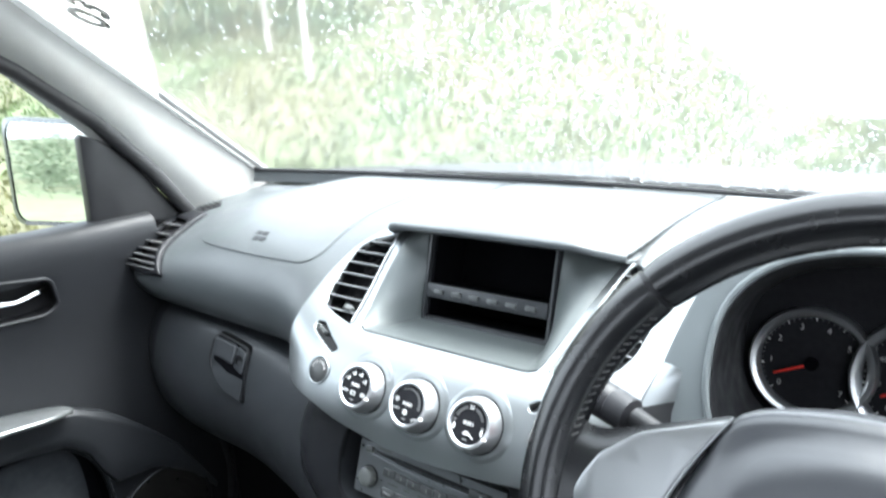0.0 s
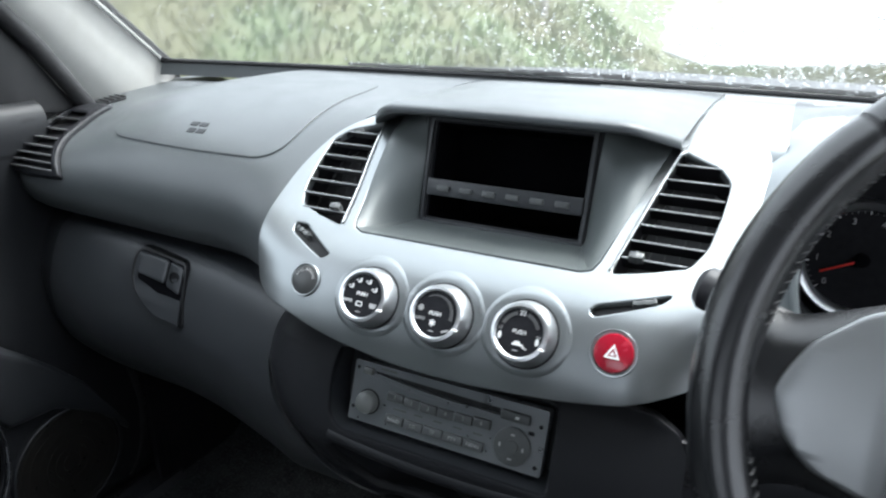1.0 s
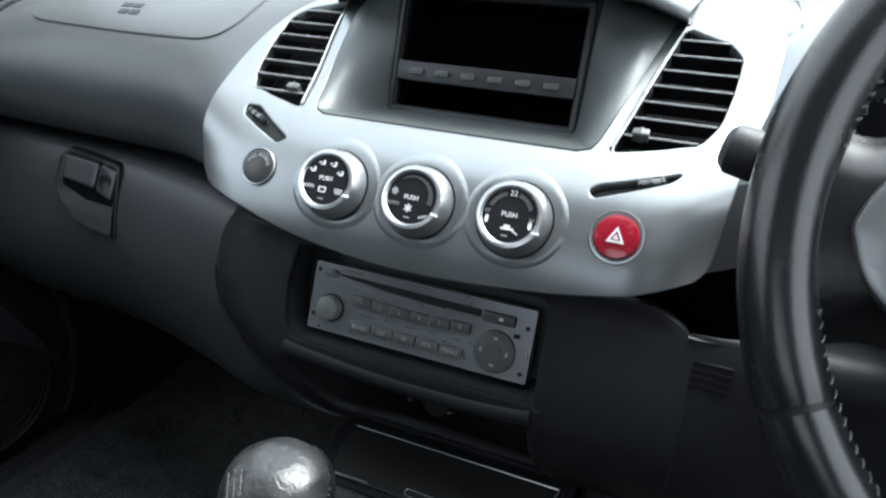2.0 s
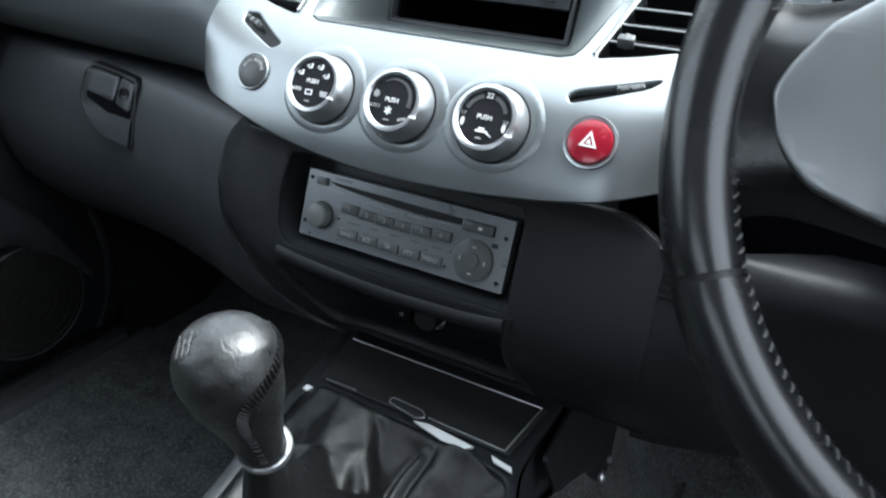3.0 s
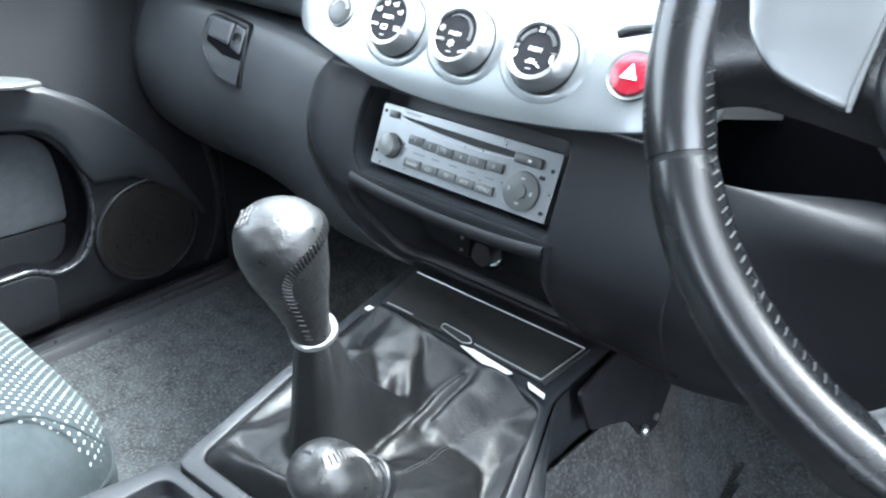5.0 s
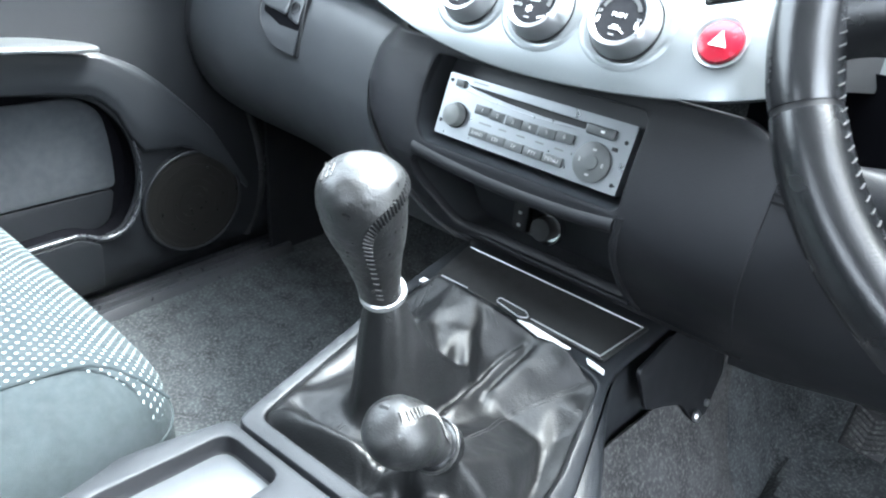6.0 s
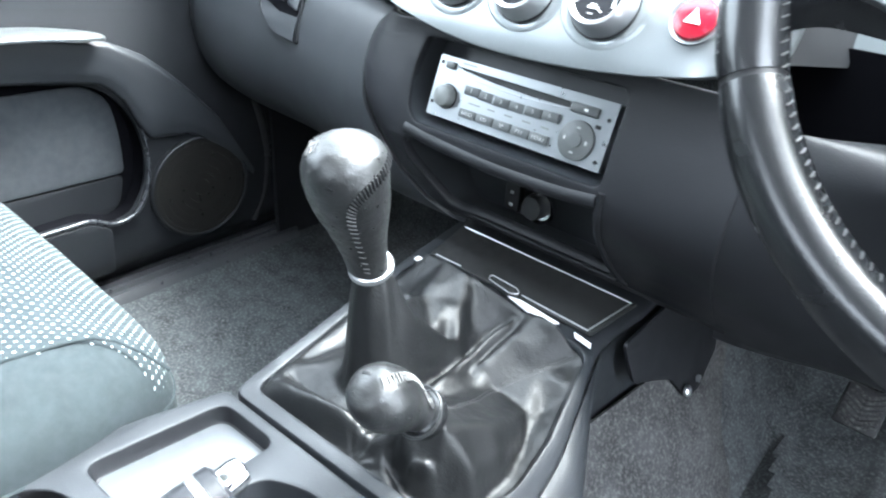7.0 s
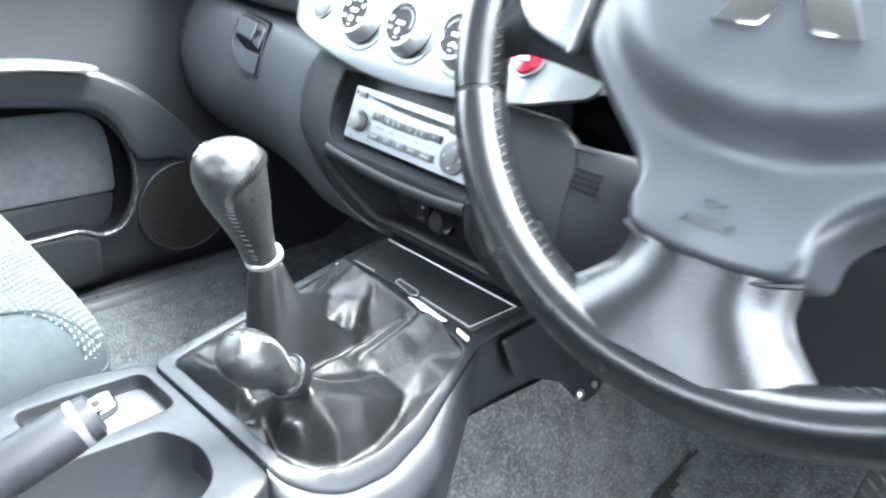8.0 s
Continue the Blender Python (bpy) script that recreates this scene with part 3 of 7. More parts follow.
PAD_EDGE = [(0.48, -0.187), (0.5025, -0.186), (0.511, -0.192), (0.525, -0.199), (0.545, -0.2055), (0.575, -0.207), (0.601, -0.203), (0.623, -0.192), (0.637, -0.174), (0.6455, -0.160)]
pad_face = curve_through([(0.088, 0.512), (0.080, 0.538), (0.086, 0.566), (0.105, 0.594), (0.14, 0.617), (0.185, 0.634), (0.24, 0.645)])


def pad_point(x, y, z):
    """A point of the pad's section, moved to where the section lies at x; it runs into the centre panel's edge."""
    k = min(1.0, max(0.0, (-0.42 - x) / 0.22))
    drop = 0.030 * k * k * (3 - 2 * k)
    end = max(0.0, (-0.60 - x) / 0.13)
    zc = min(0.645, max(0.512, z))
    near = (1 - min(1.0, max(0.0, (-0.195 - x) / 0.13))) ** 2
    low = min(1.0, max(0.0, (0.590 - zc) / 0.095))
    low = low * low * (3 - 2 * low)
    push = 7.0 * max(0.0, -0.145 - max(x, -0.21)) ** 2 * low
    flush = (centre_y(zc) + 0.002 + push - pad_face(zc)) * near * min(1.0, max(0.0, (0.34 - y) / 0.10))
    yy = y + flush + 0.04 * end * end
    zz = z - drop * min(1.0, max(0.0, (z - 0.52) / 0.10)) - (0.012 * min(1, (x + 0.735) / 0.5) if z < 0.53 else 0)
    return (x, yy, zz)


def build_passenger_pad():
    sm = spline(PAD, 4)
    rim = lambda y, z: -0.158 if y > 0.245 else float(np.interp(z, [q[0] for q in PAD_EDGE], [q[1] for q in PAD_EDGE]))
    rows = [[pad_point(-0.735 + (rim(y, z) + 0.735) * u, y, z) for y, z in sm] for u in lin(0, 1, 50)]
    part("upper_pad", sheet(rows, 0.004), "dash", dash)


build_passenger_pad()
UPPER = spline([q for q in PAD[1:9]][::-1], 8)


def on_pad_y(x, y, h):
    """Lays (x, y) of the section's own depth on the top of the pad."""
    z = float(np.interp(y, [q[0] for q in UPPER], [q[1] for q in UPPER]))
    p = pad_point(x, y, z)
    return (p[0], p[1] - 0.4 * h, p[2] + 0.9 * h)


def on_pad_z(x, z, h):
    """Lays (x, z) of the section's own height on the rear face of the pad."""
    y = float(np.interp(z, [q[1] for q in UPPER], [q[0] for q in UPPER]))
    p = pad_point(x, y, z)
    return (p[0], p[1] - 0.75 * h, p[2] + 0.6 * h)


def build_airbag_lid():
    """A thin raised panel whose edge reads as a fine seam."""
    top = spline([(-0.515, 0.140), (-0.495, 0.119), (-0.45, 0.110), (-0.38, 0.107), (-0.30, 0.107), (-0.262, 0.110), (-0.243, 0.125), (-0.238, 0.16), (-0.236, 0.23),
                  (-0.240, 0.300), (-0.258, 0.318), (-0.32, 0.325), (-0.43, 0.325), (-0.50, 0.300), (-0.535, 0.24), (-0.535, 0.18)], 5, closed=True)
    part("airbag_lid", plate([top], 0.003, 0.0009, step=(0.02, 0.010), fn=lambda x, y, h: on_pad_y(x, y, h + 0.0016), sleek=True), "dash", dash, "smooth grey airbag cover with a fine seam")
    for dx, dy in ((-0.010, 0.004), (0.004, 0.004), (-0.006, -0.006), (0.008, -0.006)):
        x, y = -0.375 + dx, 0.135 + dy
        pts = [(x - 0.0055, y - 0.003), (x + 0.0055, y - 0.003), (x + 0.0055, y + 0.003), (x - 0.0055, y + 0.003)]
        part("marking", plate([pts], 0.0006, fn=lambda u, v, h: on_pad_y(u, v, h + 0.0022)), "lower", dash)


build_airbag_lid()


def build_glovebox():
    face = [(0.21, 0.484), (0.120, 0.482), (0.102, 0.478), (0.090, 0.466), (0.078, 0.445), (0.068, 0.420), (0.062, 0.390), (0.066, 0.345), (0.085, 0.305), (0.125, 0.272), (0.20, 0.252), (0.34, 0.25)]
    sm = spline(face, 4)

    def at_x(x, y, z):
        k = min(1.0, max(0.0, (-0.185 - x) / 0.24))
        o = -0.052 * (1 - k) ** 1.6
        end = max(0.0, (-0.50 - x) / 0.2)
        return (x, y + o + 0.04 * end * end, z - 0.010 * min(1.0, (x + 0.70) / 0.5))

    edge = lambda z: float(np.interp(z, [0.264, 0.285, 0.33, 0.368, 0.398, 0.425, 0.450, 0.478], [-0.090, -0.095, -0.135, -0.168, -0.189, -0.200, -0.200, -0.193]))
    rows = [[at_x(-0.615 + (edge(z) + 0.615) * u, y, z) for y, z in sm] for u in lin(0, 1, 34)]
    lid = part("glovebox_door", sheet(rows, 0.004), "glove", dash, "dark glovebox door with a recessed handle")
    rows = [[at_x(x, y + 0.003, z) for y, z in sm] for x in lin(-0.715, -0.619, 8)]
    part("end_cap", sheet(rows, 0.004), "lower", dash)
    # recessed pull: a dark cup with a flap and a lock barrel
    surf = lambda x, z, h: (x, at_x(x, float(np.interp(z, [0.39, 0.42, 0.445, 0.466, 0.478], [0.062, 0.068, 0.078, 0.090, 0.102])), z)[1] - h, z)
    cup = rounded([(-0.455, 0.474), (-0.364, 0.468), (-0.353, 0.401), (-0.410, 0.404), (-0.452, 0.432)], [0.014, 0.010, 0.005, 0.022, 0.022])
    ring = plate([cup, [(-0.405 + (x + 0.405) * 0.93, 0.439 + (z - 0.439) * 0.92) for x, z in cup]], 0.010, 0.001, fn=lambda x, z, h: surf(x, z, h + 0.0022))
    part("handle_surround", ring, "black", lid)
    scoop = [(-0.405 + (x + 0.405) * 0.93, 0.439 + (z - 0.439) * 0.92) for x, z in cup]
    part("handle_recess", plate([scoop], 0.001, step=(0.01, 0.01), fn=lambda x, z, h: surf(x, z, h + 0.0006 + 0.0055 * min(1.0, max(0.0, (0.434 - z) / 0.028)))), "glove", lid)
    # thin black plate painting the shade below the flap
    hollow = rounded([(-0.4475, 0.470), (-0.366, 0.4645), (-0.362, 0.4275), (-0.400, 0.4290), (-0.440, 0.440)], 0.003)
    part("handle_shade", plate([hollow], 0.0008, step=(0.01, 0.008), fn=lambda x, z, h: surf(x, z, h + 0.0014)), "opening", lid)
    flap = rounded([(-0.449, 0.469), (-0.394, 0.466), (-0.392, 0.442), (-0.442, 0.447)], 0.006)
    part("flap", plate([flap], 0.010, 0.002, step=(0.012, 0.012), fn=lambda x, z, h: surf(x, z, h + 0.0045)), "glove", lid)
    lockp = rounded([(-0.391, 0.466), (-0.366, 0.463), (-0.364, 0.436), (-0.389, 0.441)], 0.004)
    part("lock_plate", plate([lockp], 0.010, 0.0015, fn=lambda x, z, h: surf(x, z, h + 0.0040)), "glove", lid)
    c = Vector(surf(-0.377, 0.4525, 0.0044))
    part("lock", lathe([(0.0072, 0), (0.0072, 0.0012), (0.0058, 0.0014), (0.0050, -0.004), (0, -0.004)], 24, basis(c, (1, 0, 0), (0, -1, 0.25))), "black", lid, "black key barrel")


build_glovebox()


def build_side_vent():
    """Passenger's air outlet in the end of the dashboard."""
    mouth = rounded([(-0.652, 0.556), (-0.566, 0.556), (-0.612, 0.632), (-0.668, 0.632)], 0.008)
    vent = part("side_vent", plate([mouth], 0.002, 0.0005, step=(0.02, 0.008), fn=lambda x, z, h: on_pad_z(x, z, h + 0.001)), "black", dash, "dark slatted side air vent")
    for k in range(7):
        z = 0.562 + k * 0.0108
        t = (z - 0.556) / 0.076
        x0, x1 = -0.651 - 0.014 * t, -0.568 - 0.044 * t
        c = on_pad_z((x0 + x1) / 2, z, 0.005)
        part("vane", box(x1 - x0, 0.012, 0.0022, 0.0006, 1, m=pose(*c, -12)), "vane", vent)
    rim = rounded([(-0.662, 0.548), (-0.553, 0.548), (-0.603, 0.640), (-0.678, 0.640)], 0.010)
    part("vent_frame", plate([rim, mouth], 0.010, 0.0018, step=(0.03, 0.01), fn=lambda x, z, h: on_pad_z(x, z, h + 0.009)), "lower", vent)
    slot = part("demister_slot", plate([rounded([(-0.675, 0.215), (-0.640, 0.205), (-0.630, 0.245), (-0.660, 0.262)], 0.006)], 0.002, 0.0005,
                                       fn=lambda x, y, h: on_pad_y(x, y, h + 0.002)), "black", dash)
    for k in range(4):
        part("vane", box(0.034, 0.002, 0.002, m=pose(*on_pad_y(-0.652, 0.222 + k * 0.009, 0.003), 0, 0, -15)), "vane", slot)


build_side_vent()

# ---- centre panel ----
ARM_L = [(-0.1330, 0.6492), (-0.150, 0.6455), (-0.174, 0.6370), (-0.192, 0.6230), (-0.203, 0.6010), (-0.207, 0.5750), (-0.2055, 0.5450), (-0.199, 0.5250), (-0.192, 0.5110), (-0.176, 0.5025)]
BOTTOM = [(-0.150, 0.4970), (-0.10, 0.4835), (-0.035, 0.4745), (0.03, 0.4740), (0.10, 0.4800), (0.150, 0.4885)]
RIGHT = [(0.187, 0.4985), (0.194, 0.508), (0.197, 0.535), (0.202, 0.565), (0.210, 0.592), (0.213, 0.618), (0.214, 0.634), (0.206, 0.6425), (0.175, 0.6450), (0.150, 0.6460)]
SCREEN = [(-0.1340, 0.6472), (-0.1100, 0.5700), (-0.1060, 0.5650), (-0.098, 0.5625), (0.098, 0.5625), (0.1070, 0.5645), (0.1105, 0.5690), (0.1345, 0.6350), (0.1400, 0.6460)]
VENT = [(0.1455, 0.6365), (0.178, 0.6290), (0.1885, 0.6210), (0.187, 0.6020), (0.1830, 0.5840), (0.174, 0.5735), (0.150, 0.5688), (0.1205, 0.5645)]


def panel_fn(x, z, h):
    p = bent(centre_y)(x, z, h)
    k = min(1.0, max(0.0, (0.590 - z) / 0.095))
    low = k * k * (3 - 2 * k)
    return (p[0], p[1] + (7.0 * max(0.0, -0.145 - x) ** 2 + 9.0 * max(0.0, x - 0.14) ** 2) * low, p[2])


def build_panel():
    outline = spline(ARM_L, 4) + spline(BOTTOM, 5) + spline(RIGHT, 4) + SCREEN[::-1]
    left_vent = [(-x, z) for x, z in VENT][::-1]
    slot_l = rounded([(-0.168, 0.5615), (-0.156, 0.5620), (-0.1165, 0.5455), (-0.124, 0.5415), (-0.166, 0.5560)], 0.003)
    slot_r = rounded([(0.168, 0.5585), (0.162, 0.5540), (0.1175, 0.5405), (0.1135, 0.5440), (0.119, 0.5475)], 0.003)
    holes = [rounded(VENT, 0.004), rounded(left_vent, 0.004), slot_l, slot_r]
    panel = part("centre_panel", plate([outline] + holes, 0.010, 0.0012, step=(0.012, 0.004), fn=panel_fn, sleek=True), "silver", dash, "satin silver painted centre panel", sharp=32)
    # dark backs of the slots with their sliders
    for s, pts, sx, sz, tilt in ((-1, slot_l, -0.155, 0.5570, -24), (1, slot_r, 0.150, 0.5535, 17)):
        part("slot_back", plate([pts], 0.001, fn=lambda x, z, h: bent(centre_y)(x, z, h - 0.006)), "black", panel)
        m = on_surface(centre_y, sx, sz, -0.0035) @ pose(0, 0, 0, 0, 0, tilt)
        part("slider", join(box(0.017, 0.0042, 0.006, 0.001, m=m), *[box(0.0015, 0.004, 0.002, at=(q, 0, 0.0035), m=m) for q in (-0.007, 0, 0.007)]), "keydark", panel)
    return panel


panel = build_panel()


def build_centre_vent(s):
    """Air outlet: a deep dark box, level blades, upright vanes behind and a tab."""
    pts = rounded([(s * x, z) for x, z in VENT], 0.004)
    grow = [(s * 0.156 + (x - s * 0.156) * 1.03, 0.602 + (z - 0.602) * 1.02) for x, z in pts]
    v = part("air_vent", plate([grow], 0.001, step=(0.02, 0.008), fn=lambda x, z, h: bent(centre_y)(x, z, h - 0.030)), "black", panel, "black air vent with level blades")
    wall = bmesh.new()
    skin(wall, [[bent(centre_y)(x, z, h) for x, z in pts] for h in (-0.003, -0.030)], close_v=True)
    bmesh.ops.recalc_face_normals(wall, faces=wall.faces)
    part("vent_duct", wall, "black", v)
    zs = lin(0.5735, 0.6285, 7)
    poly = [(abs(x), z) for x, z in pts]

    def span(z):
        xs = []
        for (x0, z0), (x1, z1) in zip(poly, poly[1:] + poly[:1]):
            if (z0 - z) * (z1 - z) < 0:
                xs.append(x0 + (x1 - x0) * (z - z0) / (z1 - z0))
        return min(xs), max(xs)

    for z in zs:
        a, b = span(z)
        m = on_surface(centre_y, s * (a + b) / 2, z, -0.006) @ pose(0, 0, 0, 28 if s < 0 else 8)
        # light put into the colour: paler left blades, black right ones, pale front strips
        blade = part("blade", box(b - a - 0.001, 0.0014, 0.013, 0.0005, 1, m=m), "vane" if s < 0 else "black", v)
        part("lit_blade_edge", box(b - a - 0.0012, 0.0017, 0.0012, 0.0004, 1, at=(0, 0, 0.0066), m=m), "lit_blade_edge", blade)
    for k in range(5):
        x = 0.130 + k * 0.011
        for z0, z1 in ((0.578, 0.622),):
            p0, p1 = Vector(bent(centre_y)(s * x, z0, -0.018)), Vector(bent(centre_y)(s * (x + 0.004), z1, -0.018))
            part("upright_vane", tube([p0, p1], 0.0007, 6), "black", v)
    a, b = span(zs[0])
    m = on_surface(centre_y, s * (a + 0.012), zs[0], 0.001)
    part("tab", join(box(0.011, 0.006, 0.008, 0.0012, m=m), box(0.003, 0.0065, 0.0085, 0.0005, m=m)), "keydark", v)
    # bright inner lip on the screen's side
    p = [bent(centre_y)(s * x, z, 0.0012) for x, z in ((0.1195, 0.5655), (0.127, 0.590), (0.1365, 0.616), (0.1445, 0.6355))]
    part("vent_lip", tube(spline(p, 6), 0.0012, 6), "satin" if s < 0 else "silver", v)


build_centre_vent(-1)
build_centre_vent(1)


def build_dial(x, z, kind):
    """Rotary control: sunken ring, satin collar, black printed face."""
    m = on_surface(centre_y, x, z, -0.001)

    def dish(u, v, h):
        """A shallow moulded ring on the panel round the knob."""
        d = math.hypot(u - x, (v - z) * 1.2)
        return panel_fn(u, v, h + float(np.interp(d, [0.0255, 0.0285, 0.0315, 0.0335, 0.0360], [0.0006, 0.0004, 0.0016, 0.0014, -0.0004])))

    part("knob_dish", plate([oval(x, z, 0.0358, 0.0358 / 1.2, 60), oval(x, z, 0.0256, 0.0256 / 1.2, 60)], 0.002, step=(0.0032, 0.0026), fn=dish, sleek=True), "silver", panel)
    knob = part("rotary_knob", lathe([(0.0250, 0.001), (0.0248, 0.004), (0.0238, 0.008), (0.0226, 0.0150), (0.0212, 0.0172), (0.0192, 0.0176), (0.0178, 0.0162), (0.0174, 0.010)], 56, m), "satin", panel, "satin chrome rotary heater knob")
    part("knob_gap", lathe([(0.0262, 0.0008), (0.0262, 0.0018), (0.0240, 0.0018), (0.0240, 0.0008)], 48, m), "black", knob)
    part("dial_face", lathe([(0.0177, 0.0142), (0.0176, 0.0158), (0.0, 0.0162)], 48, m), "dial", knob, "black dial face with white symbols")
    part("pointer", box(0.0052, 0.0019, 0.002, 0.0005, at=(0.0212 * math.cos(-0.45), 0.0212 * math.sin(-0.45), 0.0176), m=m @ pose(0, 0, 0, 0, 0, 0)), "white", knob)
    f = m @ pose(0, 0, 0.0164)
    up = lambda u, v: f @ pose(u, v, 0)
    part("lettering", letters("PUSH", 0.0044, up(0, 0.0 if kind else 0.001)), "white", knob)
    if kind == 0:
        # seated-figure airflow signs drawn as seat and arrow strokes
        for a in (150, 112, 70, 30):
            u, v = 0.0128 * math.cos(radians(a)), 0.0128 * math.sin(radians(a))
            s = [box(0.0016, 0.0034, 0.0004, at=(0.0008, 0.0, 0), m=up(u, v)), box(0.0030, 0.0012, 0.0004, at=(-0.0004, -0.0014, 0), m=up(u, v)),
                 box(0.0022, 0.0008, 0.0004, at=(-0.0022, 0.0012, 0), m=up(u, v) @ pose(0, 0, 0, 0, 0, 30))]
            part("airflow_sign", join(*s), "white", knob)
        part("lettering", letters("AUTO", 0.0034, up(-0.0125, -0.006)), "white", knob)
        part("window_sign", plate([rounded([(-0.003, -0.002), (0.003, -0.002), (0.003, 0.002), (-0.003, 0.002)], 0.0008), rounded([(-0.0022, -0.0012), (0.0022, -0.0012), (0.0022, 0.0012), (-0.0022, 0.0012)], 0.0005)], 0.0005, m=up(-0.001, -0.007)), "white", knob)
        part("window_sign", plate([rounded([(-0.0024, -0.002), (0.0024, -0.002), (0.0034, 0.002), (-0.0034, 0.002)], 0.0008)], 0.0005, m=up(0.0118, -0.0068)), "dimwhite", knob)
    elif kind == 1:
        n = 26
        arc = [(0.0150 * math.cos(radians(a)), 0.0150 * math.sin(radians(a))) for a in lin(125, -12, n)]
        inn = [(r * math.cos(radians(a)), r * math.sin(radians(a))) for r, a in zip(lin(0.0118, 0.0142, n), lin(-12, 125, n))]
        part("fan_scale", plate([arc + inn], 0.0005, m=up(0, 0)), "knobprint", knob)
        part("lettering", letters("AUTO", 0.0034, up(-0.0125, -0.0055)), "dimwhite", knob)
        part("fan_sign", join(*[box(0.0011, 0.0056, 0.0004, m=up(-0.0008, -0.0072) @ pose(0, 0, 0, 0, 0, a)) for a in (0, 60, 120)]), "white", knob)
        part("lettering_bar", box(0.006, 0.0018, 0.0004, m=up(0.0110, -0.0115) @ pose(0, 0, 0, 0, 0, 20)), "dimwhite", knob)
        part("fan_sign", join(*[box(0.0014, 0.0050, 0.0004, m=up(-0.0128, 0.0028) @ pose(0, 0, 0, 0, 0, a)) for a in (20, 80, 140)]), "dimwhite", knob)
    else:
        for lo, hi in ((108, 162), (20, 74)):
            n = 14
            arc = [(0.0152 * math.cos(radians(a)), 0.0152 * math.sin(radians(a))) for a in lin(lo, hi, n)]
            inn = [(0.0126 * math.cos(radians(a)), 0.0126 * math.sin(radians(a))) for a in lin(hi, lo, n)]
            part("heat_scale", plate([arc + inn], 0.0005, m=up(0, 0)), "knobprint", knob)
        part("lettering", letters("22", 0.0050, up(0, 0.0140)), "white", knob)
        for u in (-0.0148, 0.0148):
            part("lettering", letters("17" if u < 0 else "27", 0.0036, up(u, 0.0006 if u < 0 else -0.0014)), "dimwhite", knob)
            part("heat_mark", plate([oval(0, 0, 0.0013, 0.0028, 16)], 0.0005, m=up(u * 0.97, -0.0046)), "white", knob)
        part("car_sign", join(box(0.0085, 0.0014, 0.0004, m=up(0.0004, -0.0090)), box(0.0042, 0.0016, 0.0004, m=up(0.0, -0.0074)),
                              box(0.0040, 0.0009, 0.0004, m=up(0.0058, -0.0106) @ pose(0, 0, 0, 0, 0, -25))), "white", knob)
    part("lettering_bar", box(0.0042, 0.0009, 0.0004, m=up(-0.0005, -0.0135)), "dimwhite", knob)


for n, x in enumerate((-0.0640, 0.0030, 0.0715)):
    build_dial(x, (0.5215, 0.5205, 0.5210)[n], n)


def build_buttons():
    m = on_surface(centre_y, 0.1375, 0.5215, 0.0)
    b = part("hazard_button", lathe([(0.0142, -0.002), (0.0142, 0.0022), (0.0132, 0.0040), (0.008, 0.0052), (0, 0.0056)], 48, m), "red", panel, "round red hazard warning button")
    part("button_ring", lathe([(0.0148, 0.0004), (0.0172, 0.0010), (0.0166, 0.0024), (0.0150, 0.0016)], 48, m), "silver", b)
    tri = [(-0.0056, -0.0040), (0.0056, -0.0040), (0, 0.0062)]
    tin = [(-0.0034, -0.0027), (0.0034, -0.0027), (0, 0.0036)]
    part("warning_triangle", plate([tri, tin], 0.0008, m=m @ pose(0, 0, 0.0060)), "white", b)
    part("warning_dot", plate([[(-0.0017, -0.0019), (0.0017, -0.0019), (0, 0.0014)]], 0.0008, m=m @ pose(0, 0, 0.0060)), "white", b)
    m = on_surface(centre_y, -0.1320, 0.5240, 0.0)
    a = part("airbag_lamp", lathe([(0.0128, -0.002), (0.0128, 0.0012), (0.0116, 0.0020), (0, 0.0022)], 44, m), "lampface", panel, "round dark airbag warning lamp")
    part("lamp_ring", lathe([(0.0131, 0.0004), (0.0146, 0.0010), (0.0140, 0.0018), (0.0132, 0.0012)], 44, m), "silver", a)
    text = "PASS AIRBAG"
    for k, ch in enumerate(text):
        if ch == " ":
            continue
        ang = 160 - k * 14
        part("lettering", letters(ch, 0.0038, m @ pose(0.0088 * math.cos(radians(ang)), 0.0088 * math.sin(radians(ang)), 0.0023, 0, 0, ang - 90)), "dimwhite", a)


build_buttons()


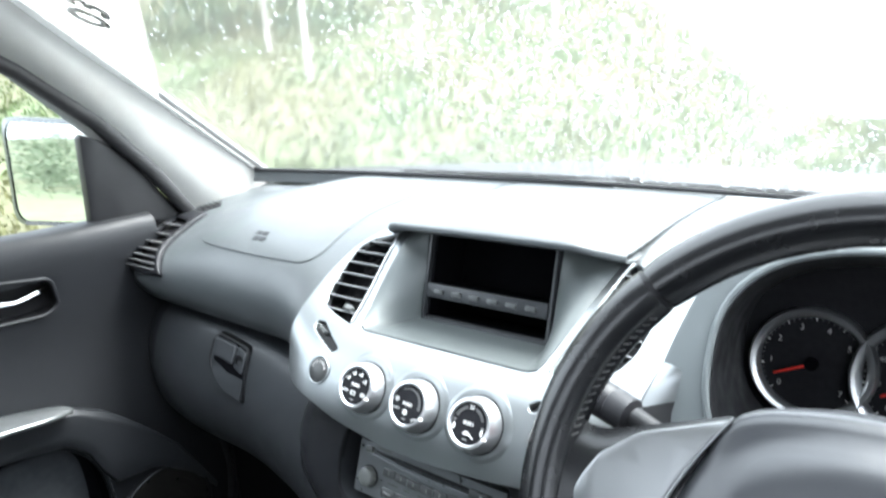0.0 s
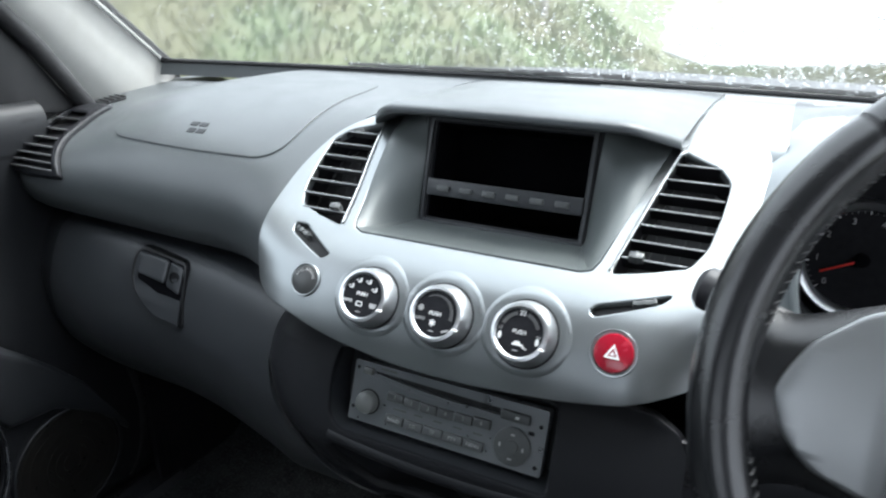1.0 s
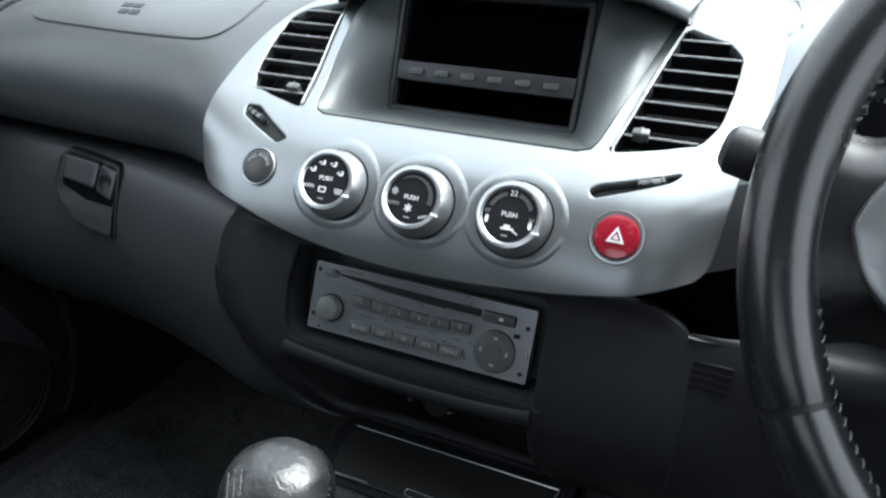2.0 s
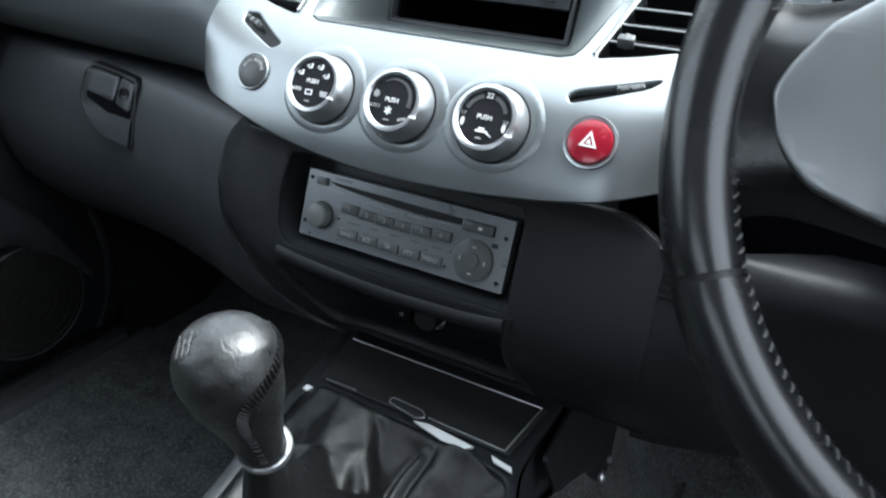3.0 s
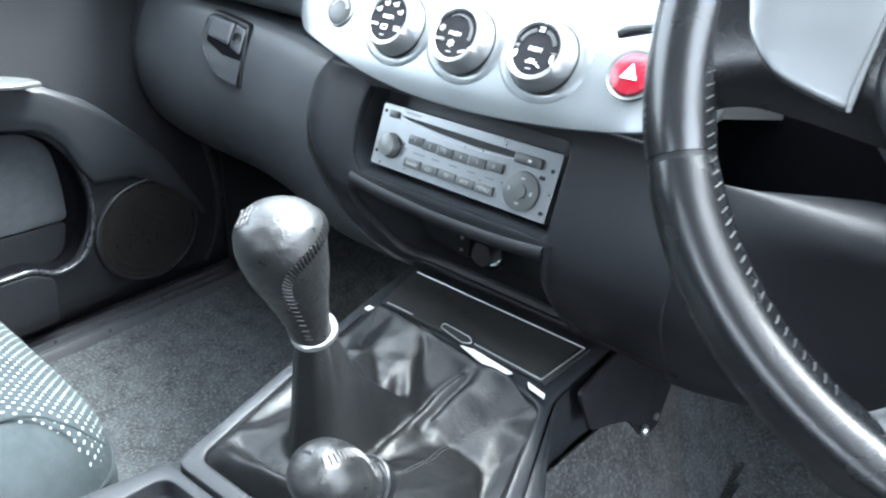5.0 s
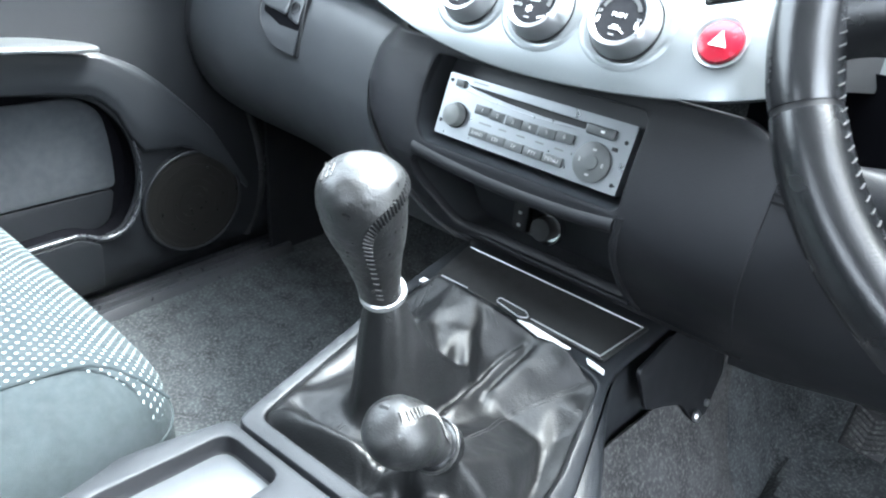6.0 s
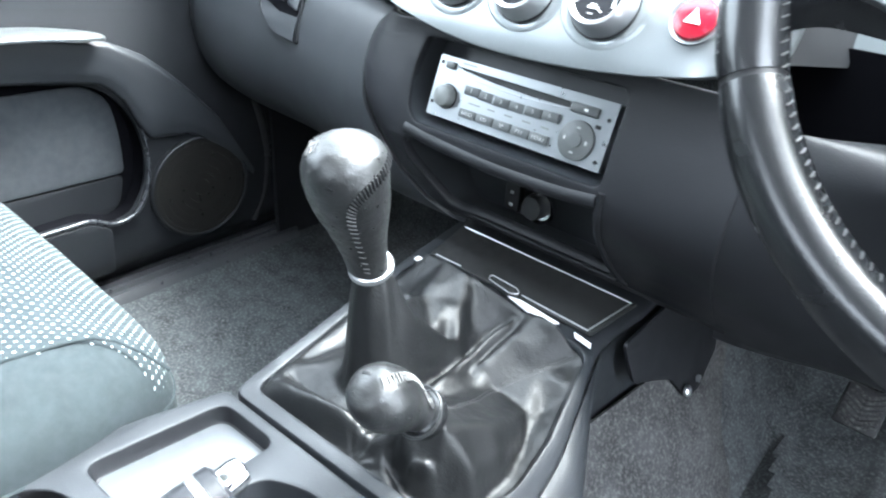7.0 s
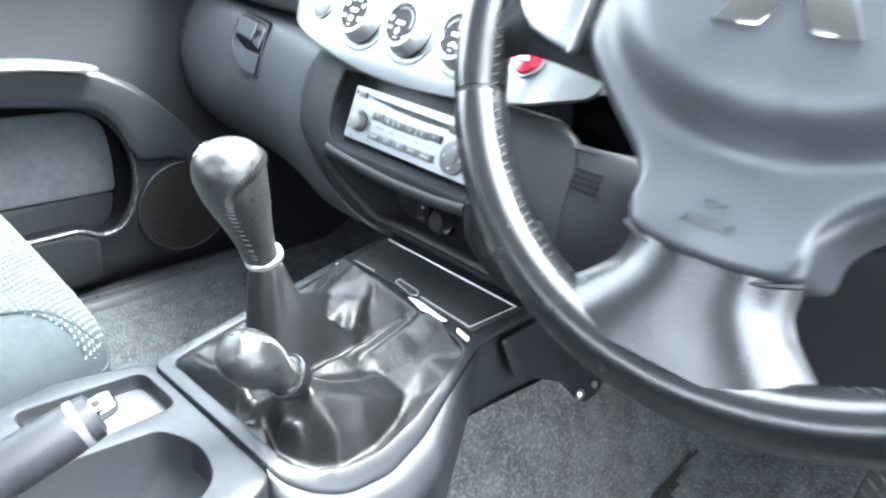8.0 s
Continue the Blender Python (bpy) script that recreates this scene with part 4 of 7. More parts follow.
def build_screen_bay():
    """Hooded bay for the display: sloping cheeks, sill, and an empty double slot behind."""
    rim = SCREEN
    rake = 0.30
    back_at = lambda x, z: Vector((x, 0.116 + (z - 0.557) * rake, z - 0.004))
    bay = part("screen_bay", bmesh.new(), "dash", dash, "hooded display bay with an empty storage slot")
    # cheeks and sill
    rim = [(-0.150, 0.6490)] + rim + [(0.146, 0.6470)]
    bk = [(-0.084, 0.668), (-0.084, 0.664), (-0.083, 0.568), (-0.082, 0.562), (-0.080, 0.5585), (0.080, 0.5585), (0.082, 0.562), (0.083, 0.568), (0.084, 0.650), (0.084, 0.664), (0.084, 0.668)]
    fine = lambda pts: [(p[0] + (q[0] - p[0]) * k / 10, p[1] + (q[1] - p[1]) * k / 10) for p, q in zip(pts, pts[1:]) for k in range(10)] + [pts[-1]]
    fl = [Vector(bent(centre_y)(x, z, -0.002)) for x, z in fine(rim)]
    bk = [back_at(x, z) for x, z in fine(bk)]
    rows = []
    for t in lin(0, 1, 7):
        rows.append([tuple(a.lerp(b, t) + Vector((0, -0.010 * math.sin(math.pi * t ** 0.6), 0))) for a, b in zip(fl, bk)])
    cheeks = sheet(rows, 0.002)
    part("bay_surround", cheeks, "cheek", bay, sharp=50)
    # back face with two openings
    m = basis((0, 0.116, 0.557), (1, 0, 0), (0, -1, rake))
    out = rounded([(-0.088, -0.004), (0.088, -0.004), (0.088, 0.110), (-0.088, 0.110)], 0.004)
    up_hole = rounded([(-0.0745, 0.0395), (0.0745, 0.0395), (0.0745, 0.093), (-0.0745, 0.093)], 0.003)
    lo_hole = rounded([(-0.0745, 0.0035), (0.0745, 0.0035), (0.0745, 0.0245), (-0.0745, 0.0245)], 0.002)
    part("bay_back", plate([out, up_hole, lo_hole], 0.006, 0.001, m=m), "lower", bay)
    lip = rounded([(-0.0800, -0.002), (0.0800, -0.002), (0.0800, 0.098), (-0.0800, 0.098)], 0.003)
    lip_in = rounded([(-0.0765, 0.0015), (0.0765, 0.0015), (0.0765, 0.0945), (-0.0765, 0.0945)], 0.003)
    part("slot_frame", plate([lip, lip_in], 0.003, 0.0008, m=m @ pose(0, 0, 0.003)), "glove", bay)
    # slot linings near black, their inner shade put into the colour
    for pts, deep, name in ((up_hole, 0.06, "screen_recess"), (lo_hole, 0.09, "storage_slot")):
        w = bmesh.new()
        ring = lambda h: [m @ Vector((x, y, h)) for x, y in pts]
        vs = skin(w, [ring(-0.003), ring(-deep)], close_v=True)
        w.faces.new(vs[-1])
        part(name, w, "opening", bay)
    part("key_bar", box(0.151, 0.0155, 0.006, 0.001, m=m @ pose(0, 0.0320, 0.001)), "glove", bay)
    for k in range(6):
        part("key", box(0.0125, 0.0052, 0.004, 0.0012, m=m @ pose(-0.0575 + k * 0.023, 0.0315, 0.0048)), "keydark", bay)
    # hood over the bay, running back to the glass
    rows = []
    for x in lin(-0.163, 0.1465, 40):
        k = abs(x - 0.0015) / 0.1645
        c = max(0.0, (k - 0.66) / 0.34)
        lip_y = 0.104 + 0.010 * k ** 2 + 0.058 * c ** 1.5
        lip_z = 0.6660 - 0.004 * k ** 2 - 0.0235 * c ** 1.3
        rows.append([(x, lip_y + 0.065, lip_z - 0.0125), (x, lip_y + 0.022, lip_z - 0.011), (x, lip_y + 0.003, lip_z - 0.0085), (x, lip_y, lip_z - 0.004), (x, lip_y + 0.004, lip_z), (x, lip_y + 0.028, lip_z + 0.004 * (1 - k)),
                     (x, 0.235, 0.6685 - 0.0240 * k ** 4), (x, 0.31, 0.6640 - 0.0135 * k ** 4), (x, 0.39, 0.6580 - 0.0055 * k ** 4), (x, 0.47, 0.652)])
    part("hood", sheet([spline(r, 3) for r in rows], 0.003), "dash", bay)


build_screen_bay()


def build_right_top():
    rows = []
    for x in lin(0.2225, 0.745, 34):
        lift = 0.030 * math.exp(-((x - 0.375) / 0.125) ** 4)
        y0 = 0.150 if x > 0.225 else 0.195
        z0 = 0.6425 if x < 0.225 else 0.628
        if 0.2235 < x < 0.53:
            y0, z0 = 0.246, 0.646 + lift * 0.8
        rows.append(spline([(x, y0, z0), (x, min(y0 + 0.06, 0.285), 0.6505 + lift * 0.8), (x, 0.32, 0.653 + lift * 0.6), (x, 0.40, 0.652), (x, 0.47, 0.650)], 4))
    part("top_cover", sheet(rows, 0.003), "dash", dash)
    # silver strip that carries the centre panel on over the top to the glass
    rows = [spline([(x, 0.188, 0.630), (x, 0.198, 0.6425), (x, 0.225, 0.6485), (x, 0.27, 0.6515), (x, 0.33, 0.6530), (x, 0.40, 0.6520), (x, 0.455, 0.650)], 4) for x in lin(0.1350, 0.2230, 8)]
    part("top_strip", sheet(rows, 0.003), "silver", dash, "satin silver strip over the dashboard top")
    # trim between the centre panel and the instruments, running on over the top
    edge = sorted(((z, x) for x, z in spline(RIGHT, 4) if z < 0.6365))
    pairs = []
    for z in lin(0.502, 0.634, 16):
        x = float(np.interp(z, [q[0] for q in edge], [q[1] for q in edge])) - 0.001
        far = float(np.interp(z, [0.505, 0.545, 0.585, 0.630, 0.652], [0.222, 0.219, 0.226, 0.238, 0.248]))
        pairs.append(((x, panel_fn(x, z, -0.004)[1], z), (far, 0.084 + (z - 0.60) * 0.30, z)))
    pairs += [((0.2225, 0.190, 0.6390), (0.248, 0.105, 0.652)), ((0.2228, 0.206, 0.6445), (0.262, 0.125, 0.667)), ((0.2228, 0.232, 0.6487), (0.262, 0.165, 0.670)),
              ((0.2228, 0.27, 0.6513), (0.262, 0.240, 0.664)), ((0.2228, 0.33, 0.6528), (0.262, 0.32, 0.6560)), ((0.2228, 0.455, 0.6500), (0.262, 0.455, 0.6505))]
    for name, run, mat in (("lower_trim", pairs[:7], "cowl"), ("side_trim", pairs[6:], "silver")):
        part(name, sheet([[tuple(Vector(p).lerp(Vector(q), t)) for t in lin(0, 1, 5)] for p, q in run], 0.002), mat, dash)


build_right_top()


# lower centre: radio surround, pocket, side panels
low_y = curve_through([(0.068, 0.262), (0.055, 0.285), (0.024, 0.318), (-0.002, 0.350), (-0.012, 0.376), (-0.011, 0.400), (-0.005, 0.425), (0.003, 0.450), (0.008, 0.466), (0.010, 0.480)])


glove_y = curve_through([(0.125, 0.272), (0.085, 0.305), (0.066, 0.345), (0.062, 0.390), (0.068, 0.420), (0.078, 0.445), (0.090, 0.466), (0.102, 0.478), (0.13, 0.490)])
column_edge = lambda z: float(np.interp(z, [0.264, 0.285, 0.33, 0.368, 0.398, 0.425, 0.450, 0.478], [-0.086, -0.092, -0.132, -0.165, -0.186, -0.197, -0.197, -0.190]))


def column_fn(x, z, h):
    """The column's skin, curving back to meet the glovebox at its edge."""
    p = bent(low_y)(x, z, h)
    w = min(1.0, max(0.0, (column_edge(z) + 0.055 - x) / 0.055)) ** 2
    return (p[0], p[1] + (glove_y(z + 0.010) - 0.052 - low_y(z)) * w, p[2])


def build_lower_centre():
    outline = rounded([(-0.190, 0.478), (-0.197, 0.450), (-0.197, 0.425), (-0.186, 0.398), (-0.165, 0.368), (-0.132, 0.330), (-0.104, 0.300), (-0.088, 0.283), (0.192, 0.280), (0.196, 0.340), (0.197, 0.452), (0.190, 0.466), (0.168, 0.478)], 0.006)
    radio_hole = rounded([(-0.100, 0.4665), (-0.107, 0.440), (-0.104, 0.404), (-0.094, 0.3935), (0.096, 0.3935), (0.1005, 0.398), (0.1005, 0.461), (0.096, 0.4665)], [0.006, 0.02, 0.012, 0.006, 0.004, 0.004, 0.006, 0.004])
    pocket = rounded([(-0.108, 0.377), (-0.104, 0.335), (-0.086, 0.296), (-0.070, 0.2925), (0.098, 0.2925), (0.098, 0.377)], [0.010, 0.02, 0.008, 0.006, 0.006, 0.006])
    part("centre_column", plate([outline, radio_hole, pocket], 0.010, 0.0015, step=(0.015, 0.012), fn=column_fn), "lower", dash)
    # walls of the radio opening and of the pocket below it
    for pts, deep, name in ((radio_hole, 0.030, "radio_opening"), (pocket, 0.075, "storage_pocket")):
        w = bmesh.new()
        rows = []
        for t in (0.0, 1.0):
            ring = []
            for x, z in pts:
                a = Vector(bent(low_y)(x, z, -0.004))
                b = Vector((x, a.y + deep if name == "radio_opening" else 0.082 - (z - 0.31) * 0.15, z))
                ring.append(a.lerp(b, t))
            rows.append(ring)
        vs = skin(w, rows, close_v=True)
        w.faces.new(vs[-1])
        bmesh.ops.recalc_face_normals(w, faces=w.faces)
        part(name, w, "glove", dash)
    # raised rim along the pocket's mouth
    lip = [bent(low_y)(x, z, -0.0042) for x, z in ((-0.104, 0.3850), (-0.06, 0.3800), (0.0, 0.3770), (0.06, 0.3785), (0.100, 0.3830))]
    part("pocket_lip", tube(spline(lip, 6), 0.0072, 14), "lower", dash)
    lip = [bent(low_y)(x, z, 0.001) for x, z in ((-0.080, 0.289), (0.0, 0.2865), (0.102, 0.288))]
    part("pocket_sill", tube(spline(lip, 6), 0.0022, 8), "lower", dash)
    # switch and power socket in the pocket's back
    sw = part("rocker_switch", box(0.017, 0.010, 0.040, 0.0015, at=(-0.026, 0.066, 0.325)), "black", dash, "black rocker switch")
    for z in (0.336, 0.323, 0.310):
        part("switch_sign", box(0.0036, 0.001, 0.0028, at=(-0.026, 0.0604, z + 0.002)), "dimwhite", sw)
    m = basis((0.006, 0.066, 0.319), (1, 0, 0), (0, -1, 0.15))
    so = part("power_socket", lathe([(0.0162, 0), (0.0162, 0.005), (0.0150, 0.007), (0.0132, 0.005), (0.0128, 0.002)], 40, m), "chrome", dash, "power socket with a chrome ring and black cap")
    part("socket_cap", lathe([(0.0118, 0), (0.0118, 0.010), (0.0104, 0.013), (0, 0.0135)], 36, m @ pose(-0.0040, -0.0012, 0)), "rubber", so)


build_lower_centre()


def build_knee_panel():
    prof = [(0.064, 0.4640), (0.036, 0.4655), (0.019, 0.4620), (0.009, 0.4500), (0.010, 0.430), (0.022, 0.38), (0.045, 0.32), (0.085, 0.272), (0.15, 0.250), (0.30, 0.245)]
    sm = spline(prof, 4)
    def knee(x, y, z):
        k = min(1.0, max(0.0, (x - 0.19) / 0.12))
        k = k * k * (3 - 2 * k)
        base = low_y(z) if 0.262 < z < 0.478 else y
        return (x, base + (y - base) * k + 0.02 * max(0, (x - 0.3) / 0.4) + 0.001, z)

    rows = [[knee(x, y, z) for y, z in sm] for x in lin(0.190, 0.745, 30)]
    part("knee_panel", sheet(rows, 0.004), "lower", dash)
    # near-black sheet as the shade under the instruments, behind the top of the knee panel
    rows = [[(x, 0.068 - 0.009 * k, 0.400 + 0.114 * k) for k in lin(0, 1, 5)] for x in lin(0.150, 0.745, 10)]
    part("recess_shade", sheet(rows, 0.004), "opening", dash)
    # rounded edge beside the pocket
    edge = [bent(low_y)(x, z, 0.0) for x, z in ((0.104, 0.392), (0.1025, 0.36), (0.103, 0.32), (0.106, 0.295), (0.110, 0.286))]
    part("column_edge", tube(spline(edge, 6), 0.0032, 8), "lower", dash)
    for k in range(4):
        part("sensor_slot", box(0.024, 0.002, 0.0022, at=(0.2080, low_y(0.449 - k * 0.0048) + 0.0010, 0.449 - k * 0.0048)), "black", dash)
    # right lower edge of the dashboard towards the tunnel
    rows = [[(x, low_y(0.284) + 0.004 + k * 0.25, 0.281 - 0.004 * k) for k in lin(0, 1, 4)] for x in lin(-0.10, 0.20, 8)]
    part("under_panel", sheet(rows, 0.004), "black", dash)


build_knee_panel()


def build_radio():
    """Car radio: brushed grey fascia, slot, knob, keys and a round pad."""
    radio = thing("car_radio", "grey faced car radio with a round knob, set in the dashboard", "radio", (0, 0.01, 0.39))
    m = basis((0.0005, 0.0085, 0.4260), (1, 0, 0), (0, -1, 0.354))
    w, h = 0.0905, 0.0268
    slot = rounded([(-0.070, 0.0205), (-0.030, 0.0200), (0.050, 0.0190), (0.050, 0.0138), (0.010, 0.0132), (-0.030, 0.0150), (-0.062, 0.0182)], 0.0006)
    face = part("fascia", plate([rounded([(-w, -h), (w, -h), (w, h), (-w, h)], 0.002), slot], 0.012, m=m), "radio", radio, "brushed grey fascia", sharp=20)
    part("disc_slot", box(0.122, 0.008, 0.002, at=(-0.010, 0.0165, -0.006), m=m), "black", radio)
    arc = lambda d: [m @ Vector((x, 0.0108 + d + 0.0045 * (x / 0.07) ** 2, 0.0004)) for x in lin(-0.078, 0.062, 24)]
    part("slot_edge", tube(arc(0.0), 0.0005, 6), "radio", radio)
    part("eject_key", box(0.0095, 0.0062, 0.005, 0.001, at=(-0.0755, 0.0195, 0.0008), m=m), "key", radio)
    part("display_key", box(0.0250, 0.0080, 0.005, 0.0015, at=(0.0640, 0.0155, 0.0008), m=m), "keydark", radio)
    part("sign", box(0.003, 0.002, 0.0006, at=(0.066, 0.0155, 0.0035), m=m), "white", radio)
    part("volume_knob", lathe([(0.0100, -0.001), (0.0098, 0.006), (0.0088, 0.0085), (0.0060, 0.0100), (0, 0.0106)], 40, m @ pose(-0.0715, -0.0075, 0)), "key", radio, "round grey volume knob")
    part("knob_gap", lathe([(0.0112, 0.0002), (0.0112, 0.0006), (0.0099, 0.0006)], 40, m @ pose(-0.0715, -0.0075, 0)), "black", radio)
    for k in range(6):
        x = -0.0450 + k * 0.0163
        y = 0.0016 + 0.0022 * ((x + 0.004) / 0.05) ** 2
        key = part("preset_key", box(0.0157, 0.0078, 0.004, 0.0008, at=(x, y, 0.0010), m=m), "keydark", radio)
        part("lettering", letters(str(k + 1), 0.0048, m @ pose(x, y + 0.0002, 0.0031)), "dimwhite", key)
    for k in range(2):
        part("key_divider", box(0.0010, 0.0082, 0.0042, at=(-0.0205 + k * 0.0326, 0.0018, 0.0012), m=m), "radio", radio)
    for k, word in enumerate(("BAND", "CD", "TP", "PTY", "MENU")):
        x = -0.0432 + k * 0.0188
        key = part("mode_key", box(0.0180, 0.0078, 0.004, 0.0008, at=(x, -0.0166, 0.0010), m=m), "keydark", radio)
        part("lettering", letters(word, 0.0044, m @ pose(x, -0.0166, 0.0031)), "dimwhite", key)
    for k in range(5):
        part("lettering_bar", box(0.008 if k else 0.013, 0.0013, 0.0003, at=(-0.040 + k * 0.0185, -0.0072, 0.0002), m=m), "key", radio)
    part("lettering_bar", box(0.016, 0.0014, 0.0003, at=(-0.056, 0.0238, 0.0002), m=m), "key", radio)
    pad = part("round_pad", lathe([(0.0158, -0.001), (0.0156, 0.0020), (0.0140, 0.0028), (0, 0.0026)], 44, m @ pose(0.0645, -0.0085, 0)), "keydark", radio, "round four-way pad")
    part("pad_centre", lathe([(0.0058, 0.002), (0.0056, 0.0040), (0, 0.0042)], 28, m @ pose(0.0645, -0.0085, 0)), "keydark", pad)
    for a in (0, 90, 180, 270):
        part("pad_sign", box(0.0032, 0.0016, 0.0005, m=m @ pose(0.0645 + 0.0098 * math.cos(radians(a)), -0.0085 + 0.0098 * math.sin(radians(a)), 0.0030, 0, 0, a + 90)), "dimwhite", pad)
    for x, y in ((-0.0865, 0.0205), (-0.0865, -0.0150), (0.0855, 0.0130), (0.0855, -0.0200)):
        part("screw_hole", lathe([(0.0017, 0.0003), (0.0017, 0.0006), (0, 0.0006)], 16, m @ pose(x, y, 0)), "black", radio)
    part("sensor", box(0.0048, 0.0030, 0.0008, 0.0003, at=(0.0785, 0.0058, 0.0004), m=m), "black", radio)


build_radio()

# ---- instruments and steering ----
def build_cluster():
    cl = thing("instrument_cluster", "hooded instrument cluster with chrome-ringed dials and red needles", "instruments", (0.375, 0.2, 0.5))
    # cowl: an arched tunnel whose mouth leans back
    rows = []
    for t in lin(0, 1, 7):
        ring = []
        for a in lin(-50, 230, 50):
            c, s = math.cos(radians(a)), math.sin(radians(a))
            rx, rz = 0.134 + 0.008 * t, 0.096 - 0.012 * t
            k = 2.6
            q = (abs(c) ** k + abs(s) ** k) ** (-1 / k)
            x, z = 0.375 + rx * c * q, 0.590 + rz * s * q - 0.028 * t
            ring.append((x, 0.085 + 0.135 * t + (z - 0.60) * 0.30, z))
        rows.append(ring)
    part("cowl", sheet(rows, 0.004), "cowl", cl)
    mouth = [tuple(Vector(p) + Vector((0, -0.002, 0))) for p in rows[0]]
    part("cowl_rim", tube(mouth, 0.0030, 8), "bezel", cl)
    # outer skin from the mouth back to the dashboard
    rows = []
    for t in lin(0, 1, 5):
        ring = []
        for a in lin(-30, 210, 44):
            c, s = math.cos(radians(a)), math.sin(radians(a))
            k = 2.6
            q = (abs(c) ** k + abs(s) ** k) ** (-1 / k)
            rx, rz = 0.140 + 0.034 * t, 0.103 - 0.019 * t
            x, z = 0.375 + rx * c * q, 0.590 + rz * s * q
            ring.append((x, 0.086 + 0.15 * t + (z - 0.60) * 0.30, z))
        rows.append(ring)
    part("cowl_skin", sheet(rows, 0.004), "dash", cl)
    # pale bezel round the mouth, reaching across to the centre panel
    hole = []
    for a in lin(-47, 227, 50):
        c, n = math.cos(radians(a)), math.sin(radians(a))
        q = (abs(c) ** 2.6 + abs(n) ** 2.6) ** (-1 / 2.6)
        hole.append((0.375 + 0.135 * c * q, 0.590 + 0.097 * n * q))
    rim = spline([(0.208, 0.507), (0.204, 0.520), (0.197, 0.545), (0.207, 0.585), (0.222, 0.630), (0.234, 0.652), (0.260, 0.678), (0.292, 0.690), (0.332, 0.6955), (0.375, 0.697), (0.44, 0.6945), (0.50, 0.682), (0.545, 0.645), (0.555, 0.58), (0.548, 0.520), (0.544, 0.507)], 5)
    part("bezel", plate([rim + hole], 0.004, 0.001, step=(0.03, 0.02), fn=lambda x, z, h: (x, 0.083 + (z - 0.60) * 0.30 - h, z)), "bezel", cl, "pale silver-grey bezel")
    m = basis((0.378, 0.212, 0.550), (1, 0, 0), (0, -1, 0.20))
    face = part("dial_plate", plate([rounded([(-0.160, -0.085), (0.160, -0.085), (0.160, 0.100), (-0.160, 0.100)], 0.02)], 0.003, m=m), "dial", cl)
    for cx, r, top in ((-0.084, 0.0490, 8), (0.004, 0.0560, 9), (0.092, 0.0490, 5)):
        g = part("gauge", lathe([(r * 0.93, 0.001), (r * 0.93, 0.0016), (0, 0.0018)], 56, m @ pose(cx, 0, 0)), "dial", cl, "dark round gauge with a chrome ring")
        part("gauge_ring", lathe([(r * 0.87, 0.001), (r * 0.88, 0.006), (r * 0.93, 0.010), (r * 1.01, 0.0115), (r * 1.05, 0.009), (r * 1.06, 0.001)], 72, m @ pose(cx, 0, 0)), "satin", g)
        for k in range(41):
            a = radians(222 - k * 264 / 40)
            big = k % 5 == 0
            part("tick", box(0.0034 if big else 0.0020, 0.0008 if big else 0.0004, 0.0003, m=m @ pose(cx, 0, 0.0021) @ pose(0, 0, 0, 0, 0, math.degrees(a)) @ pose(r * 0.84, 0, 0)), "white" if big else "dimwhite", g)
        n = top
        for k in range(n):
            a = radians(222 - k * 264 / max(1, n - 1))
            word = str(k) if r < 0.052 else str(k * 20)
            if top == 5:
                continue
            part("lettering", letters(word, 0.0075 if r < 0.052 else 0.0062, m @ pose(cx + r * 0.68 * math.cos(a), r * 0.68 * math.sin(a), 0.0021)), "dimwhite", g)
        nd = m @ pose(cx, 0, 0.0055) @ pose(0, 0, 0, 0, 0, 205)
        part("needle", box(r * 0.62, 0.0020, 0.0010, 0.0004, at=(r * 0.36, 0, 0), m=nd), "needle", g, "red needle")
        part("needle_hub", lathe([(0.0060, 0.002), (0.0056, 0.0070), (0, 0.0075)], 28, m @ pose(cx, 0, 0)), "opening", g)


build_cluster()


